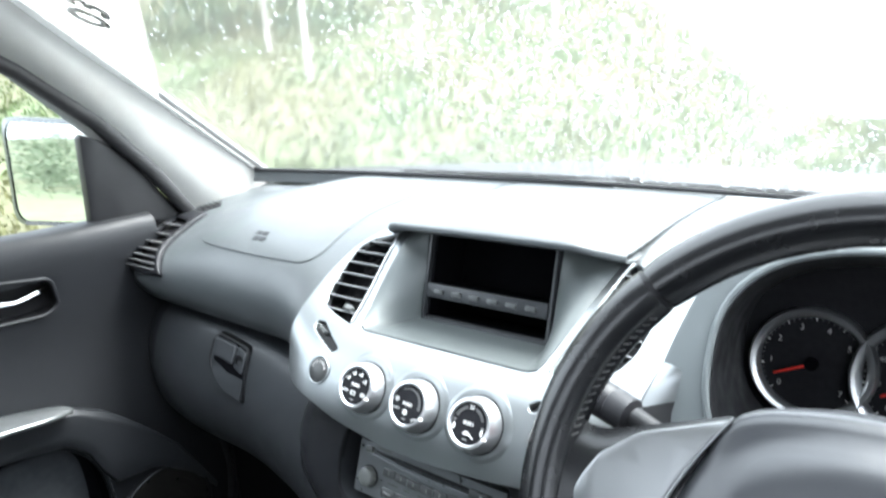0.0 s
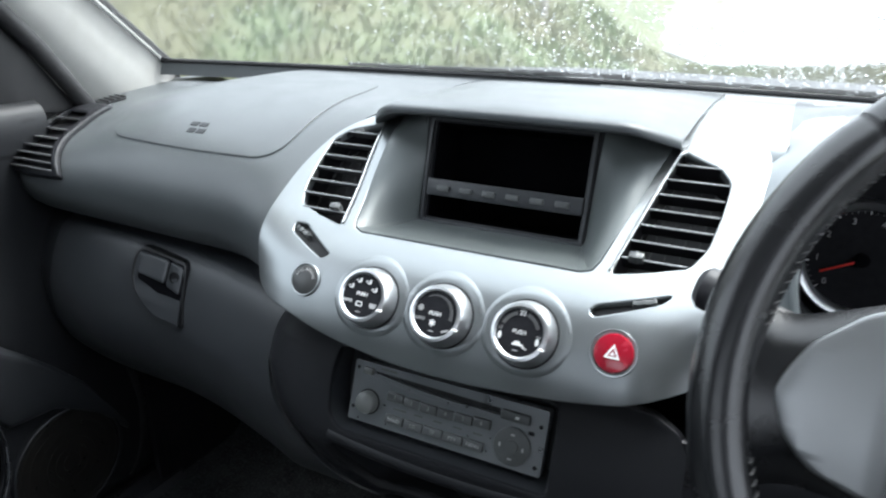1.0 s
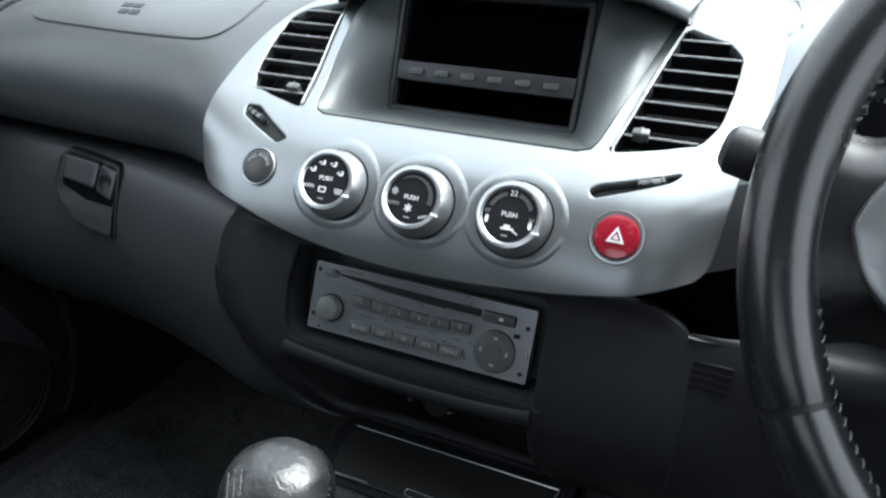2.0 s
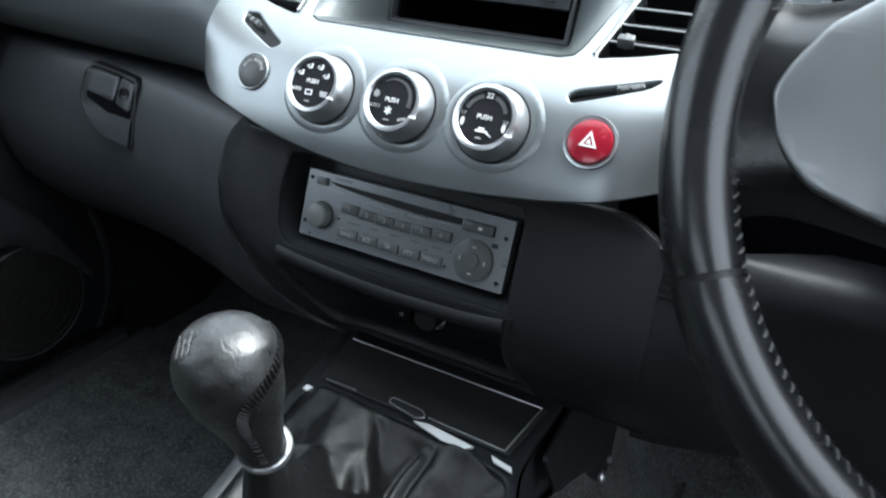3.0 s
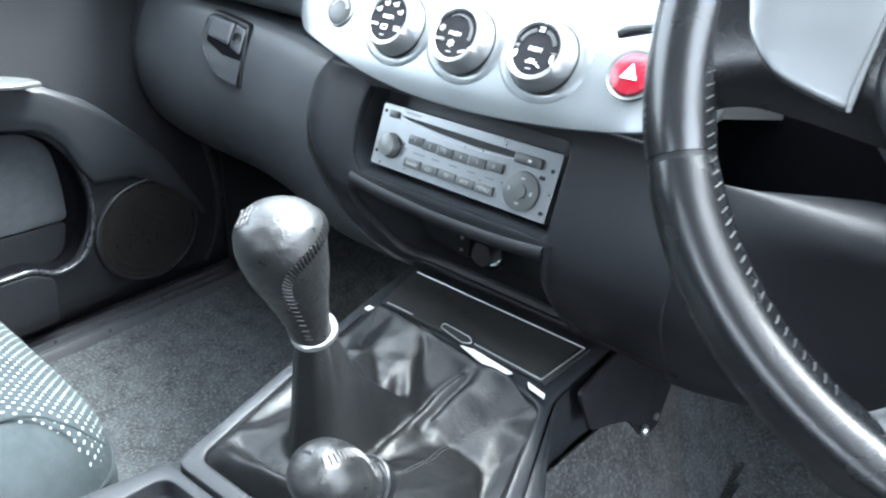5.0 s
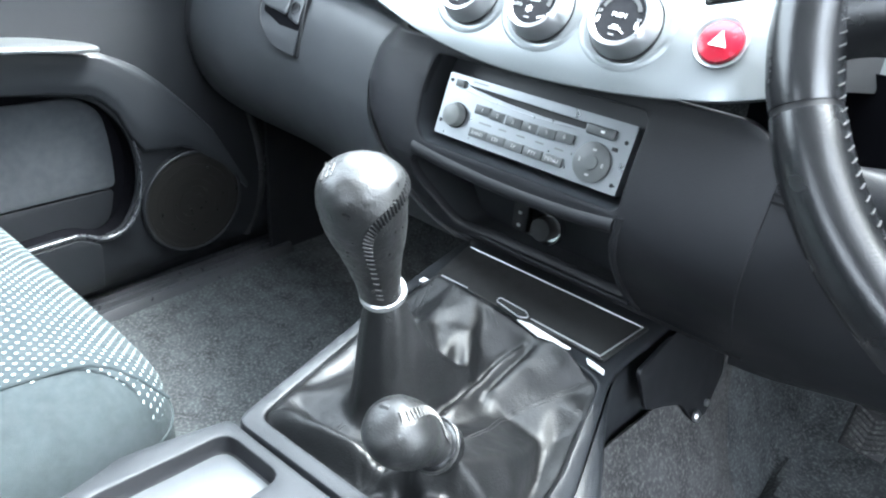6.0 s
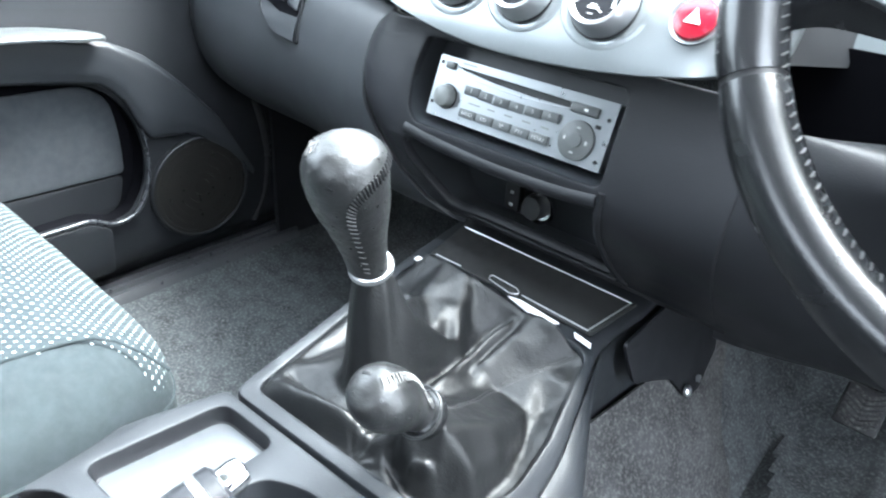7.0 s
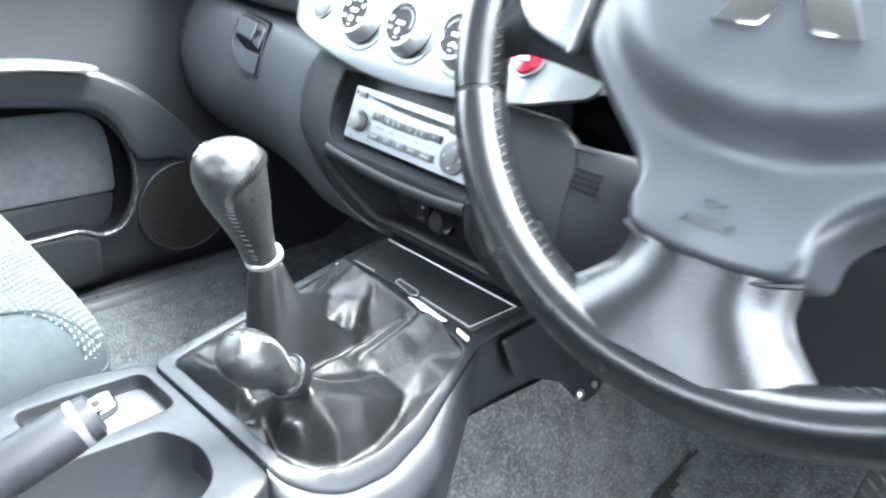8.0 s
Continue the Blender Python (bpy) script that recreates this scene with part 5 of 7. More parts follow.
def build_wheel():
    """Three-spoked leather wheel with silver spoke plates."""
    a = radians(24)
    C = Vector((0.3755, -0.1240, 0.5960))
    m = basis(C, (1, 0, 0), (0, -math.cos(a), math.sin(a)))
    wheel = thing("steering_wheel", "black leather three-spoke steering wheel with silver spoke plates", "steering wheel", tuple(C))
    R, r = 0.1626, 0.0150

    def rim_ring(ang, swell=0.0):
        c, s = math.cos(radians(ang)), math.sin(radians(ang))
        out = []
        for k in range(18):
            p = 2 * math.pi * k / 18
            rad = r + swell
            d, h = rad * math.cos(p) * 0.95, rad * math.sin(p) * 1.06
            out.append(m @ Vector(((R + d) * c, (R + d) * s, h)))
        return out

    for name, lo, hi in (("rim_top", 44, 136), ("rim_left", 137, 206), ("rim_bottom", 207, 333), ("rim_right", 334, 403)):
        bm = bmesh.new()
        n = max(8, int((hi - lo) / 3))
        vs = skin(bm, [rim_ring(x, -0.0007 if k in (0, n) else 0.0) for k, x in enumerate(lin(lo, hi, n + 1))], close_v=True)
        bm.faces.new(vs[0])
        bm.faces.new(vs[-1])
        bmesh.ops.recalc_face_normals(bm, faces=bm.faces)
        part(name, bm, "leather", wheel)
    for ang in (43.5, 136.5, 206.5, 333.5):
        bm = bmesh.new()
        skin(bm, [rim_ring(ang - 0.6, -0.0012), rim_ring(ang + 0.6, -0.0012)], close_v=True)
        bmesh.ops.recalc_face_normals(bm, faces=bm.faces)
        part("rim_joint", bm, "black", wheel)
    # stitching round the inside of the rim, one run between each pair of spokes
    for lo, hi in ((140, 172), (194, 245), (295, 346), (368, 400)):
        bms = []
        for ang in arange(lo, hi, 1.9):
            c, s = math.cos(radians(ang)), math.sin(radians(ang))
            p = m @ Vector(((R - r * 0.93) * c, (R - r * 0.93) * s, r * 0.30))
            q = m @ Vector(((R - r * 0.80) * math.cos(radians(ang + 0.9)), (R - r * 0.83) * math.sin(radians(ang + 0.9)), r * 0.55))
            bms.append(tube([p, (p + q) / 2 + (p - C).normalized() * -0.0003, q], 0.00042, 5))
        part("stitching", join(*bms), "thread", wheel)
    # spokes: thick leather roots with a soft section
    def spoke(name, secs, mat, thick=0.011, drop=0.004):
        rows = []
        for (p, q) in zip(spline([(*p, 0) for p, q in secs], 5), spline([(*q, 0) for p, q in secs], 5)):
            p, q = Vector(p), Vector(q)
            row = []
            for t in lin(0, 1, 9):
                e = p.lerp(q, t)
                row.append(m @ Vector((e.x, e.y, thick * math.sqrt(max(0.0, 1 - (2 * t - 1) ** 2)) - drop)))
            for t in lin(1, 0, 9)[1:-1]:
                e = p.lerp(q, t)
                row.append(m @ Vector((e.x, e.y, -thick * math.sqrt(max(0.0, 1 - (2 * t - 1) ** 2)) - drop)))
            rows.append(row)
        bm = bmesh.new()
        vs = skin(bm, rows, close_v=True)
        bm.faces.new(vs[0])
        bm.faces.new(vs[-1])
        bmesh.ops.recalc_face_normals(bm, faces=bm.faces)
        return part(name, bm, mat, wheel)

    for s in (-1, 1):
        secs = [((s * 0.165, 0.040), (s * 0.158, -0.066)), ((s * 0.152, 0.034), (s * 0.148, -0.054)), ((s * 0.138, 0.030), (s * 0.132, -0.046)), ((s * 0.112, 0.038), (s * 0.112, -0.046)), ((s * 0.070, 0.054), (s * 0.080, -0.050))]
        spoke("spoke_root", secs, "leather", 0.012)
        pts = [(s * 0.1415, -0.005), (s * 0.138, 0.005), (s * 0.130, 0.019), (s * 0.111, 0.035), (s * 0.0660, 0.0535), (s * 0.0784, 0.034), (s * 0.0890, 0.012), (s * 0.0935, -0.003), (s * 0.0945, -0.025), (s * 0.0945, -0.0428), (s * 0.108, -0.0395), (s * 0.122, -0.0350), (s * 0.1300, -0.0285), (s * 0.1360, -0.021)]
        pts = rounded(pts if s > 0 else pts[::-1], 0.004)
        part("spoke_plate", plate([pts], 0.008, 0.0018, step=(0.012, 0.012), fn=lambda x, y, h: m @ Vector((x, y, h + 0.0130 - 0.6 * (abs(x) - 0.09) ** 2 - 1.0 * (y - 0.005) ** 2))), "spoke", wheel, "satin silver spoke plate")
        lip = [m @ Vector((s * x, y, 0.0135)) for x, y in ((0.0655, 0.0545), (0.0780, 0.034), (0.0885, 0.012), (0.0930, -0.003), (0.0942, -0.025), (0.0942, -0.0435))]
        part("spoke_edge", tube(spline(lip, 6), 0.0008, 6), "spoke", wheel)
    secs = [((-0.078, -0.156), (0.078, -0.156)), ((-0.064, -0.146), (0.064, -0.146)), ((-0.048, -0.132), (0.048, -0.132)), ((-0.038, -0.119), (0.038, -0.119)), ((-0.037, -0.098), (0.037, -0.098))]
    spoke("lower_spoke", secs, "leather", 0.0185, 0.003)
    # padded hub: a round pad, a hollow round it and a bulging lower apron
    out = spline([(-0.066, 0.056), (-0.035, 0.066), (0, 0.069), (0.035, 0.066), (0.066, 0.056), (0.080, 0.030), (0.090, 0.004), (0.0925, -0.022), (0.0890, -0.038), (0.0770, -0.051), (0.0610, -0.0660), (0.0460, -0.0790), (0.0385, -0.0910), (0.0365, -0.1060), (0.018, -0.1115), (0, -0.1125), (-0.018, -0.1115), (-0.0365, -0.1060),
                  (-0.0385, -0.0910), (-0.0460, -0.0790), (-0.0610, -0.0660), (-0.0770, -0.051), (-0.0890, -0.038), (-0.0925, -0.022), (-0.090, 0.004), (-0.080, 0.030)], 4, closed=True)

    def crown(x, y):
        d = math.hypot(x / 0.082, (y + 0.003) / 0.0600)
        t = min(1.0, max(0.0, (1.10 - d) / 0.34))
        dome = 0.0105 * t * t * (3 - 2 * t) + 0.003 * max(0.0, 1 - d * d)
        apron = 0.0060 * math.exp(-((y + 0.100) / 0.024) ** 2 - (x / 0.034) ** 2)
        return 0.0120 + dome + apron

    rows = []
    for k, h in [(1.0, -0.055), (1.0, -0.006), (0.995, -0.001)] + [(k, None) for k in (0.985, 0.97, 0.945, 0.91, 0.87, 0.82, 0.77, 0.71, 0.65, 0.58, 0.5, 0.4, 0.3, 0.18, 0.06)]:
        row = []
        for x, y in out:
            px, py = x * k, (y + 0.018) * k - 0.018
            e = min(1.0, max(0.0, (1 - k) / (0.025 if y < -0.108 else 0.09)))
            row.append(m @ Vector((px, py, h if h is not None else -0.001 + (crown(px, py) + 0.001) * math.sqrt(max(0.0, 1 - (1 - e) ** 2)))))
        rows.append(row)
    bm = bmesh.new()
    vs = skin(bm, rows, close_v=True)
    bm.faces.new(vs[-1])
    bmesh.ops.recalc_face_normals(bm, faces=bm.faces)
    hub = part("airbag_cover", bm, "hub", wheel, "dark grey padded airbag cover", sharp=60)
    for word, y, size in (("SRS", -0.0895, 0.0062), ("AIRBAG", -0.0965, 0.0062)):
        part("lettering", letters(word, size, m @ pose(0, y, crown(0, y) - 0.0001), 0.0005), "hub", hub, "embossed lettering")
    # raised emblem of three lozenges, plain
    for ang in (90, 210, 330):
        q = m @ pose(0.0160 * math.cos(radians(ang)), 0.0160 * math.sin(radians(ang)) - 0.006, 0.0268, 0, 0, ang - 90)
        part("emblem", plate([[(0, -0.0160), (0.0092, 0), (0, 0.0160), (-0.0092, 0)]], 0.003, 0.0006, m=q), "chrome", hub)
    seam = [m @ Vector((x, y, h)) for x, y, h in ((-0.038, -0.1065, 0.0050), (-0.02, -0.1128, 0.0110), (0.0, -0.1138, 0.0130), (0.02, -0.1128, 0.0110), (0.038, -0.1065, 0.0050))]
    part("cover_seam", tube(spline(seam, 5), 0.0013, 6), "black", hub)
    return m


WHEEL = build_wheel()


def build_column():
    col = thing("steering_column", "black plastic steering column shroud with control stalks", "steering column", (0.375, 0.0, 0.5))
    rows = []
    for t in lin(0, 1, 6):
        ring = []
        for a in lin(0, 360, 33)[:-1]:
            c, s = math.cos(radians(a)), math.sin(radians(a))
            k = 3.0
            q = (abs(c) ** k + abs(s) ** k) ** (-1 / k)
            ring.append(WHEEL @ Vector((0.062 * c * q, 0.060 * s * q - 0.012, -0.042 - 0.15 * t)))
        rows.append(ring)
    bm = bmesh.new()
    vs = skin(bm, rows, close_v=True)
    bm.faces.new(vs[0])
    bm.faces.new(vs[-1])
    bmesh.ops.recalc_face_normals(bm, faces=bm.faces)
    part("shroud", bm, "column", col)
    # stalks
    for s, p1 in ((-1, Vector((0.196, -0.018, 0.590))), (1, Vector((0.56, -0.005, 0.585)))):
        p0 = WHEEL @ Vector((s * 0.05, 0.004, -0.075))
        d = (p1 - p0).normalized()
        st = part("stalk", tube([p0, p0 + (p1 - p0) * 0.55, p1 - d * 0.03], [0.0055, 0.0062, 0.0082], 14), "black", col)
        part("stalk_end", tube([p1 - d * 0.029, p1 - d * 0.027, p1 - d * 0.012, p1 - d * 0.011, p1 - d * 0.009, p1 + d * 0.004, p1 + d * 0.008], [0.0085, 0.0125, 0.0135, 0.0122, 0.0135, 0.0135, 0.0100], 20), "column", st)


build_column()


def build_pedals():
    for x, y, z, w, h in ((0.303, 0.322, 0.095, 0.046, 0.050), (0.445, 0.31, 0.10, 0.045, 0.11)):
        p = thing("pedal", "black pedal with a ribbed rubber pad", "pedal", (x, y, z), group="foot pedals")
        m = basis((x, y, z), (1, 0, 0), (0, -1, 0.75))
        part("pad", box(w, h, 0.012, 0.003, m=m), "rubber", p)
        for k in range(-3, 4):
            for s in (-1, 1):
                part("rib", box(w * 0.46, 0.0038, 0.003, 0.0006, m=m @ pose(s * w * 0.22, k * h / 8, 0.0068, 0, 0, s * 28)), "mat", p)
        part("arm", tube([m @ Vector((0, 0, -0.005)), m @ Vector((0, 0.05, -0.03)), (x, y + 0.13, z + 0.22)], 0.008, 8), "black", p)


build_pedals()

# ---- centre console ----
top_z = lambda y: 0.231 + (y + 0.231) * 0.104
console = thing("centre_console", "dark grey plastic centre console with a storage tray and black lid", "console", (0.02, -0.2, 0.0))
OUTER = [(-0.063, -0.2365), (-0.0680, -0.20), (-0.081, -0.10), (-0.092, 0.0), (-0.099, 0.105), (0.130, 0.112), (0.1235, 0.03), (0.1225, 0.0), (0.137, -0.045), (0.153, -0.095), (0.1595, -0.140), (0.155, -0.180), (0.143, -0.2075), (0.124, -0.226)]
INNER = [(-0.0515, -0.2225), (-0.0570, -0.19), (-0.069, -0.10), (-0.079, -0.014), (0.119, -0.014), (0.1275, -0.045), (0.1410, -0.095), (0.1465, -0.140), (0.1425, -0.175), (0.132, -0.200), (0.116, -0.2145)]


def cons_fn(x, y, h):
    fall = max(0.0, x - 0.10)
    return (x, y, top_z(y) + h - 0.9 * fall * fall * 10 - 0.10 * fall)


def build_console():
    inner = rounded(INNER, [0.010, 0, 0, 0.012, 0.010, 0, 0, 0.01, 0.01, 0.01, 0.010])
    part("gaiter_surround", plate([rounded(OUTER, [0.012, 0, 0, 0, 0.004, 0.004, 0, 0.01, 0.01, 0.01, 0.01, 0.01, 0.012, 0.012]), inner], 0.012, 0.0025, step=(0.02, 0.02), fn=cons_fn), "console", console)
    # skirt from the surround down to the carpet
    ring = rounded(OUTER, [0.012, 0, 0, 0, 0.004, 0.004, 0, 0.01, 0.01, 0.01, 0.01, 0.01, 0.012, 0.012])
    rows = []
    for dz, out in ((-0.003, -0.001), (-0.006, 0.007), (-0.013, 0.015), (-0.022, 0.0205), (-0.030, 0.0225), (-0.036, 0.0215), (-0.044, 0.017), (-0.12, 0.017), (-0.20, 0.022)):
        row = []
        for x, y in ring:
            k = min(1.0, max(0.0, (-0.004 - y) / 0.09)) if x > 0.1 else 0.0
            row.append((x + (0.002 + out * k if x > 0.02 else -0.1 * max(0, -dz)), y - (0.3 * out if y < -0.2 and x > 0.1 else 0.0), cons_fn(x, y, 0)[2] + dz))
        rows.append(row)
    bm = bmesh.new()
    skin(bm, rows, close_v=True)
    bmesh.ops.recalc_face_normals(bm, faces=bm.faces)
    part("skirt", bm, "console", console)
    # lid of the front box, framed by a fine bright line
    lid = rounded([(-0.074, 0.001), (-0.084, 0.064), (0.121, 0.065), (0.112, 0.001)], 0.002)
    part("lid", plate([lid], 0.003, 0.0006, fn=lambda x, y, h: (x, y, top_z(y) + 0.004 + h)), "lid", console, "flat black ashtray lid with a bright edge")
    for a, b in (((-0.079, 0.0600), (0.1165, 0.0610)), ((0.1165, 0.0610), (0.1075, 0.0030)), ((0.1075, 0.0030), (0.036, 0.0050)), ((-0.036, 0.0030), (-0.068, 0.0020))):
        part("bright_line", tube([(a[0], a[1], top_z(a[1]) + 0.0042), (b[0], b[1], top_z(b[1]) + 0.0042)], 0.0008, 6), "satin", console)
    pull = rounded([(-0.002, 0.0090), (0.029, 0.0075), (0.035, 0.0020), (0.028, -0.0030), (-0.002, 0.0025)], 0.003)
    tab = part("lid_pull", plate([pull], 0.006, 0.0012, fn=lambda x, y, h: (x, y, top_z(y) + 0.0068 + h)), "lid", console)
    part("pull_edge", tube([(x, y, top_z(y) + 0.0066) for x, y in pull], 0.0006, 6, closed=True), "satin", tab, "thin bright outline")
    for pts in ([(0.027, -0.0040), (0.040, -0.0010), (0.084, -0.0050), (0.076, -0.0130), (0.056, -0.0110)], [(0.100, -0.0060), (0.119, -0.0095), (0.121, -0.0140), (0.104, -0.0110)], [(-0.079, -0.0120), (-0.072, -0.0120), (-0.072, -0.0180), (-0.079, -0.0180)]):
        part("bright_edge", plate([pts], 0.002, 0.0004, fn=lambda x, y, h: (x, y, top_z(y) + 0.0045 + h)), "white", console)
    # rear part: tray, brake slot and cup holder
    zt = 0.229
    outer = rounded([(-0.068, -0.2385), (0.127, -0.2295), (0.150, -0.30), (0.155, -0.78), (-0.105, -0.78), (-0.100, -0.45), (-0.092, -0.32)], [0.006, 0.012, 0.03, 0.02, 0.02, 0.02, 0.05])
    tray = rounded([(-0.057, -0.2480), (0.004, -0.2450), (0.002, -0.345), (-0.070, -0.350)], 0.012)
    brake = rounded([(0.024, -0.270), (0.060, -0.252), (0.106, -0.262), (0.126, -0.34), (0.130, -0.74), (0.010, -0.74), (0.012, -0.345)], [0.01, 0.02, 0.03, 0.03, 0.02, 0.02, 0.02])
    cup = oval(-0.045, -0.405, 0.038)
    rear_fn = lambda x, y, h: (x, y, zt + h - 0.004 * min(1.0, max(0, -0.24 - y) / 0.2) - 0.9 * max(0.0, x - 0.118) ** 2 * 14)
    part("rear_top", plate([outer, tray, brake, cup], 0.010, 0.0025, step=(0.03, 0.03), fn=rear_fn), "console", console)
    for pts, deep, name, mat, shrink in ((tray, 0.016, "tray", "lower", 0.94), (brake, 0.060, "brake_recess", "console", 0.70), (cup, 0.06, "cup_holder", "black", 0.92)):
        cx, cy = sum(p[0] for p in pts) / len(pts), sum(p[1] for p in pts) / len(pts)
        bm = bmesh.new()
        ring = lambda k, d: [Vector(rear_fn(cx + (x - cx) * k, cy + (y - cy) * k, -d)) for x, y in pts]
        vs = skin(bm, [ring(1.0, 0.002), ring(0.995, deep * 0.5), ring((1 + shrink) / 2, deep * 0.93), ring(shrink, deep)], close_v=True)
        if name == "tray":
            flat = [(p.x, p.y) for p in ring(shrink - 0.005, 0.0)]
            part("tray_floor", plate([flat], 0.002, 0.0006, fn=lambda x, y, h: (x, y, rear_fn(x, y, -deep)[2] + 0.0012 + h)), "tray", console)
        bm.faces.new(vs[-1])
        bmesh.ops.recalc_face_normals(bm, faces=bm.faces)
        part(name, bm, mat, console)
    rows = []
    for dz, out in ((-0.004, 0.0), (-0.05, 0.003), (-0.12, 0.006), (-0.24, 0.01)):
        rows.append([(x * (1 + out), y, rear_fn(x, y, 0)[2] + dz) for x, y in outer])
    bm = bmesh.new()
    skin(bm, rows, close_v=True)
    bmesh.ops.recalc_face_normals(bm, faces=bm.faces)
    part("rear_skirt", bm, "console", console)
    # pointed side trim with its bright fixing clip, beside the driver's footwell
    side = rounded([(0.02, 0.250), (0.22, 0.262), (0.225, 0.155), (0.160, 0.116), (0.112, 0.170), (0.075, 0.188), (0.035, 0.205)], 0.008)
    trim = part("side_trim", plate([side], 0.004, 0.001, step=(0.03, 0.03), fn=lambda y, z, h: (0.135 + 0.22 * (0.26 - z) + h, y, z)), "lower", console)
    part("fixing_clip", lathe([(0.0062, 0), (0.0062, 0.003), (0.0040, 0.005), (0, 0.0056)], 20, basis((0.1635, 0.138, 0.146), (0, 1, 0), (1, 0, 0.3))), "satin", trim)
    part("fixing_clip", lathe([(0.004, 0), (0.004, 0.003), (0, 0.004)], 16, basis((0.1635, 0.166, 0.146), (0, 1, 0), (1, 0, 0.3))), "satin", trim)


build_console()


def build_tunnel_carpet():
    """Grey carpet flank on the driver's side of the tunnel."""
    rows = []
    for y in lin(-0.62, 0.55, 50):
        row = []
        for t in lin(0, 1, 12):
            x = 0.130 + (0.10 + min(0.0, max(-0.085, 0.055 - 0.34 * max(0.0, y)))) * t
            z = 0.185 * (1 - t) - 0.014 + 0.007 * math.exp(-((t - 0.9) / 0.08) ** 2) + 0.004 * noise.noise((x * 30, y * 18, 1))
            row.append((x + 0.012 * math.sin(y * 9), y, z))
        rows.append(row)
    ob = structure("trim", sheet(rows, 0.003), "mat", "grey flecked carpet on the tunnel flank", "carpet")


build_tunnel_carpet()

# ---- gaiter and levers ----
L1, L2 = Vector((0.0119, -0.1613, 0.3475)), Vector((0.0950, -0.1905, 0.2825))


def gaiter_knots():
    """Crests and valleys of the folds, by name of the fold, as runs of (x, y, z); the leather is taut between them."""
    runs = {}
    for name, r0, z0 in (("collar", 0.0166, 0.3440), ("core", 0.008, 0.3440)):
        runs[name] = [(L1.x + r0 * math.cos(radians(a)), L1.y + r0 * math.sin(radians(a)), z0) for a in range(0, 361, 45)]
    waist = ((0, 0.0235, 0.284), (45, 0.033, 0.310), (90, 0.027, 0.302), (135, 0.0205, 0.270), (180, 0.0182, 0.262), (225, 0.0182, 0.260), (270, 0.0188, 0.260), (315, 0.0205, 0.264), (360, 0.0235, 0.284))
    runs["waist"] = [(L1.x + r0 * math.cos(radians(a)), L1.y + r0 * math.sin(radians(a)), z0) for a, r0, z0 in waist]
    runs["ridge"] = [(0.0345, -0.136, 0.3105), (0.0350, -0.113, 0.2830), (0.0370, -0.096, 0.2650), (0.0385, -0.085, 0.2575)]
    runs["behind"] = [(0.0270, -0.130, 0.288), (0.0272, -0.109, 0.2635), (0.0300, -0.093, 0.2530)]
    runs["skirt"] = [(-0.010, -0.148, 0.250), (-0.0115, -0.162, 0.247), (-0.0065, -0.1765, 0.245), (0.0110, -0.1845, 0.243), (0.032, -0.180, 0.239), (0.041, -0.150, 0.238)]
    runs["mound"] = [(-0.066, -0.014, 0.262), (-0.048, -0.028, 0.280), (-0.022, -0.034, 0.286), (0.004, -0.037, 0.286), (0.022, -0.033, 0.280), (0.042, -0.026, 0.268), (0.052, -0.015, 0.260)]
    runs["panel"] = [(-0.034, -0.085, 0.268), (-0.012, -0.078, 0.274), (0.014, -0.074, 0.272)]
    runs["panel_edge"] = [(0.004, -0.037, 0.286), (0.018, -0.056, 0.274), (0.032, -0.077, 0.262), (0.0385, -0.085, 0.2575)]
    runs["tuck"] = [(0.016, -0.040, 0.276), (0.027, -0.058, 0.260), (0.038, -0.074, 0.248)]
    runs["valley"] = [(0.041, -0.150, 0.238), (0.0405, -0.137, 0.234), (0.0395, -0.113, 0.234), (0.0420, -0.086, 0.235), (0.0440, -0.058, 0.241), (0.048, -0.032, 0.252)]
    runs["crest"] = [(0.0500, -0.150, 0.243), (0.0480, -0.118, 0.246), (0.0475, -0.080, 0.249), (0.0490, -0.048, 0.259), (0.0535, -0.020, 0.2615)]
    runs["groove"] = [(0.0530, -0.090, 0.235), (0.0540, -0.070, 0.236), (0.0560, -0.046, 0.246), (0.0580, -0.026, 0.256)]
    runs["flap_edge"] = [(0.0580, -0.075, 0.2420), (0.0625, -0.050, 0.2540), (0.0670, -0.026, 0.2630), (0.0780, -0.015, 0.2650), (0.0910, -0.0125, 0.2650), (0.110, -0.006, 0.252)]
    runs["flap_corner"] = [(0.0580, -0.075, 0.2420), (0.0660, -0.080, 0.2340), (0.0780, -0.080, 0.2250)]
    runs["flap"] = [(0.078, -0.055, 0.2400), (0.088, -0.036, 0.2500)]
    runs["seam"] = [(0.0900, -0.168, 0.2690), (0.0850, -0.140, 0.2500), (0.0800, -0.108, 0.2330), (0.0780, -0.080, 0.2250), (0.0960, -0.046, 0.2370), (0.1170, -0.0065, 0.2480)]
    runs["hollow"] = [(0.062, -0.160, 0.243), (0.061, -0.130, 0.238), (0.065, -0.100, 0.232)]
    runs["cuff"] = [(L2.x + 0.0160 * math.cos(radians(a)), L2.y + 0.002 + 0.0120 * math.sin(radians(a)), 0.2660 + 0.007 * math.sin(radians(a))) for a in range(0, 361, 45)]
    runs["sleeve"] = [(0.1060, -0.168, 0.2640), (0.1120, -0.138, 0.2480), (0.1120, -0.108, 0.2330), (0.1070, -0.079, 0.2215)]
    runs["lip"] = [(0.0760, -0.199, 0.2400), (0.0920, -0.199, 0.2400), (0.1120, -0.188, 0.2370), (0.1260, -0.168, 0.2330), (0.1260, -0.138, 0.2290), (0.1190, -0.106, 0.2240), (0.1070, -0.079, 0.2215)]
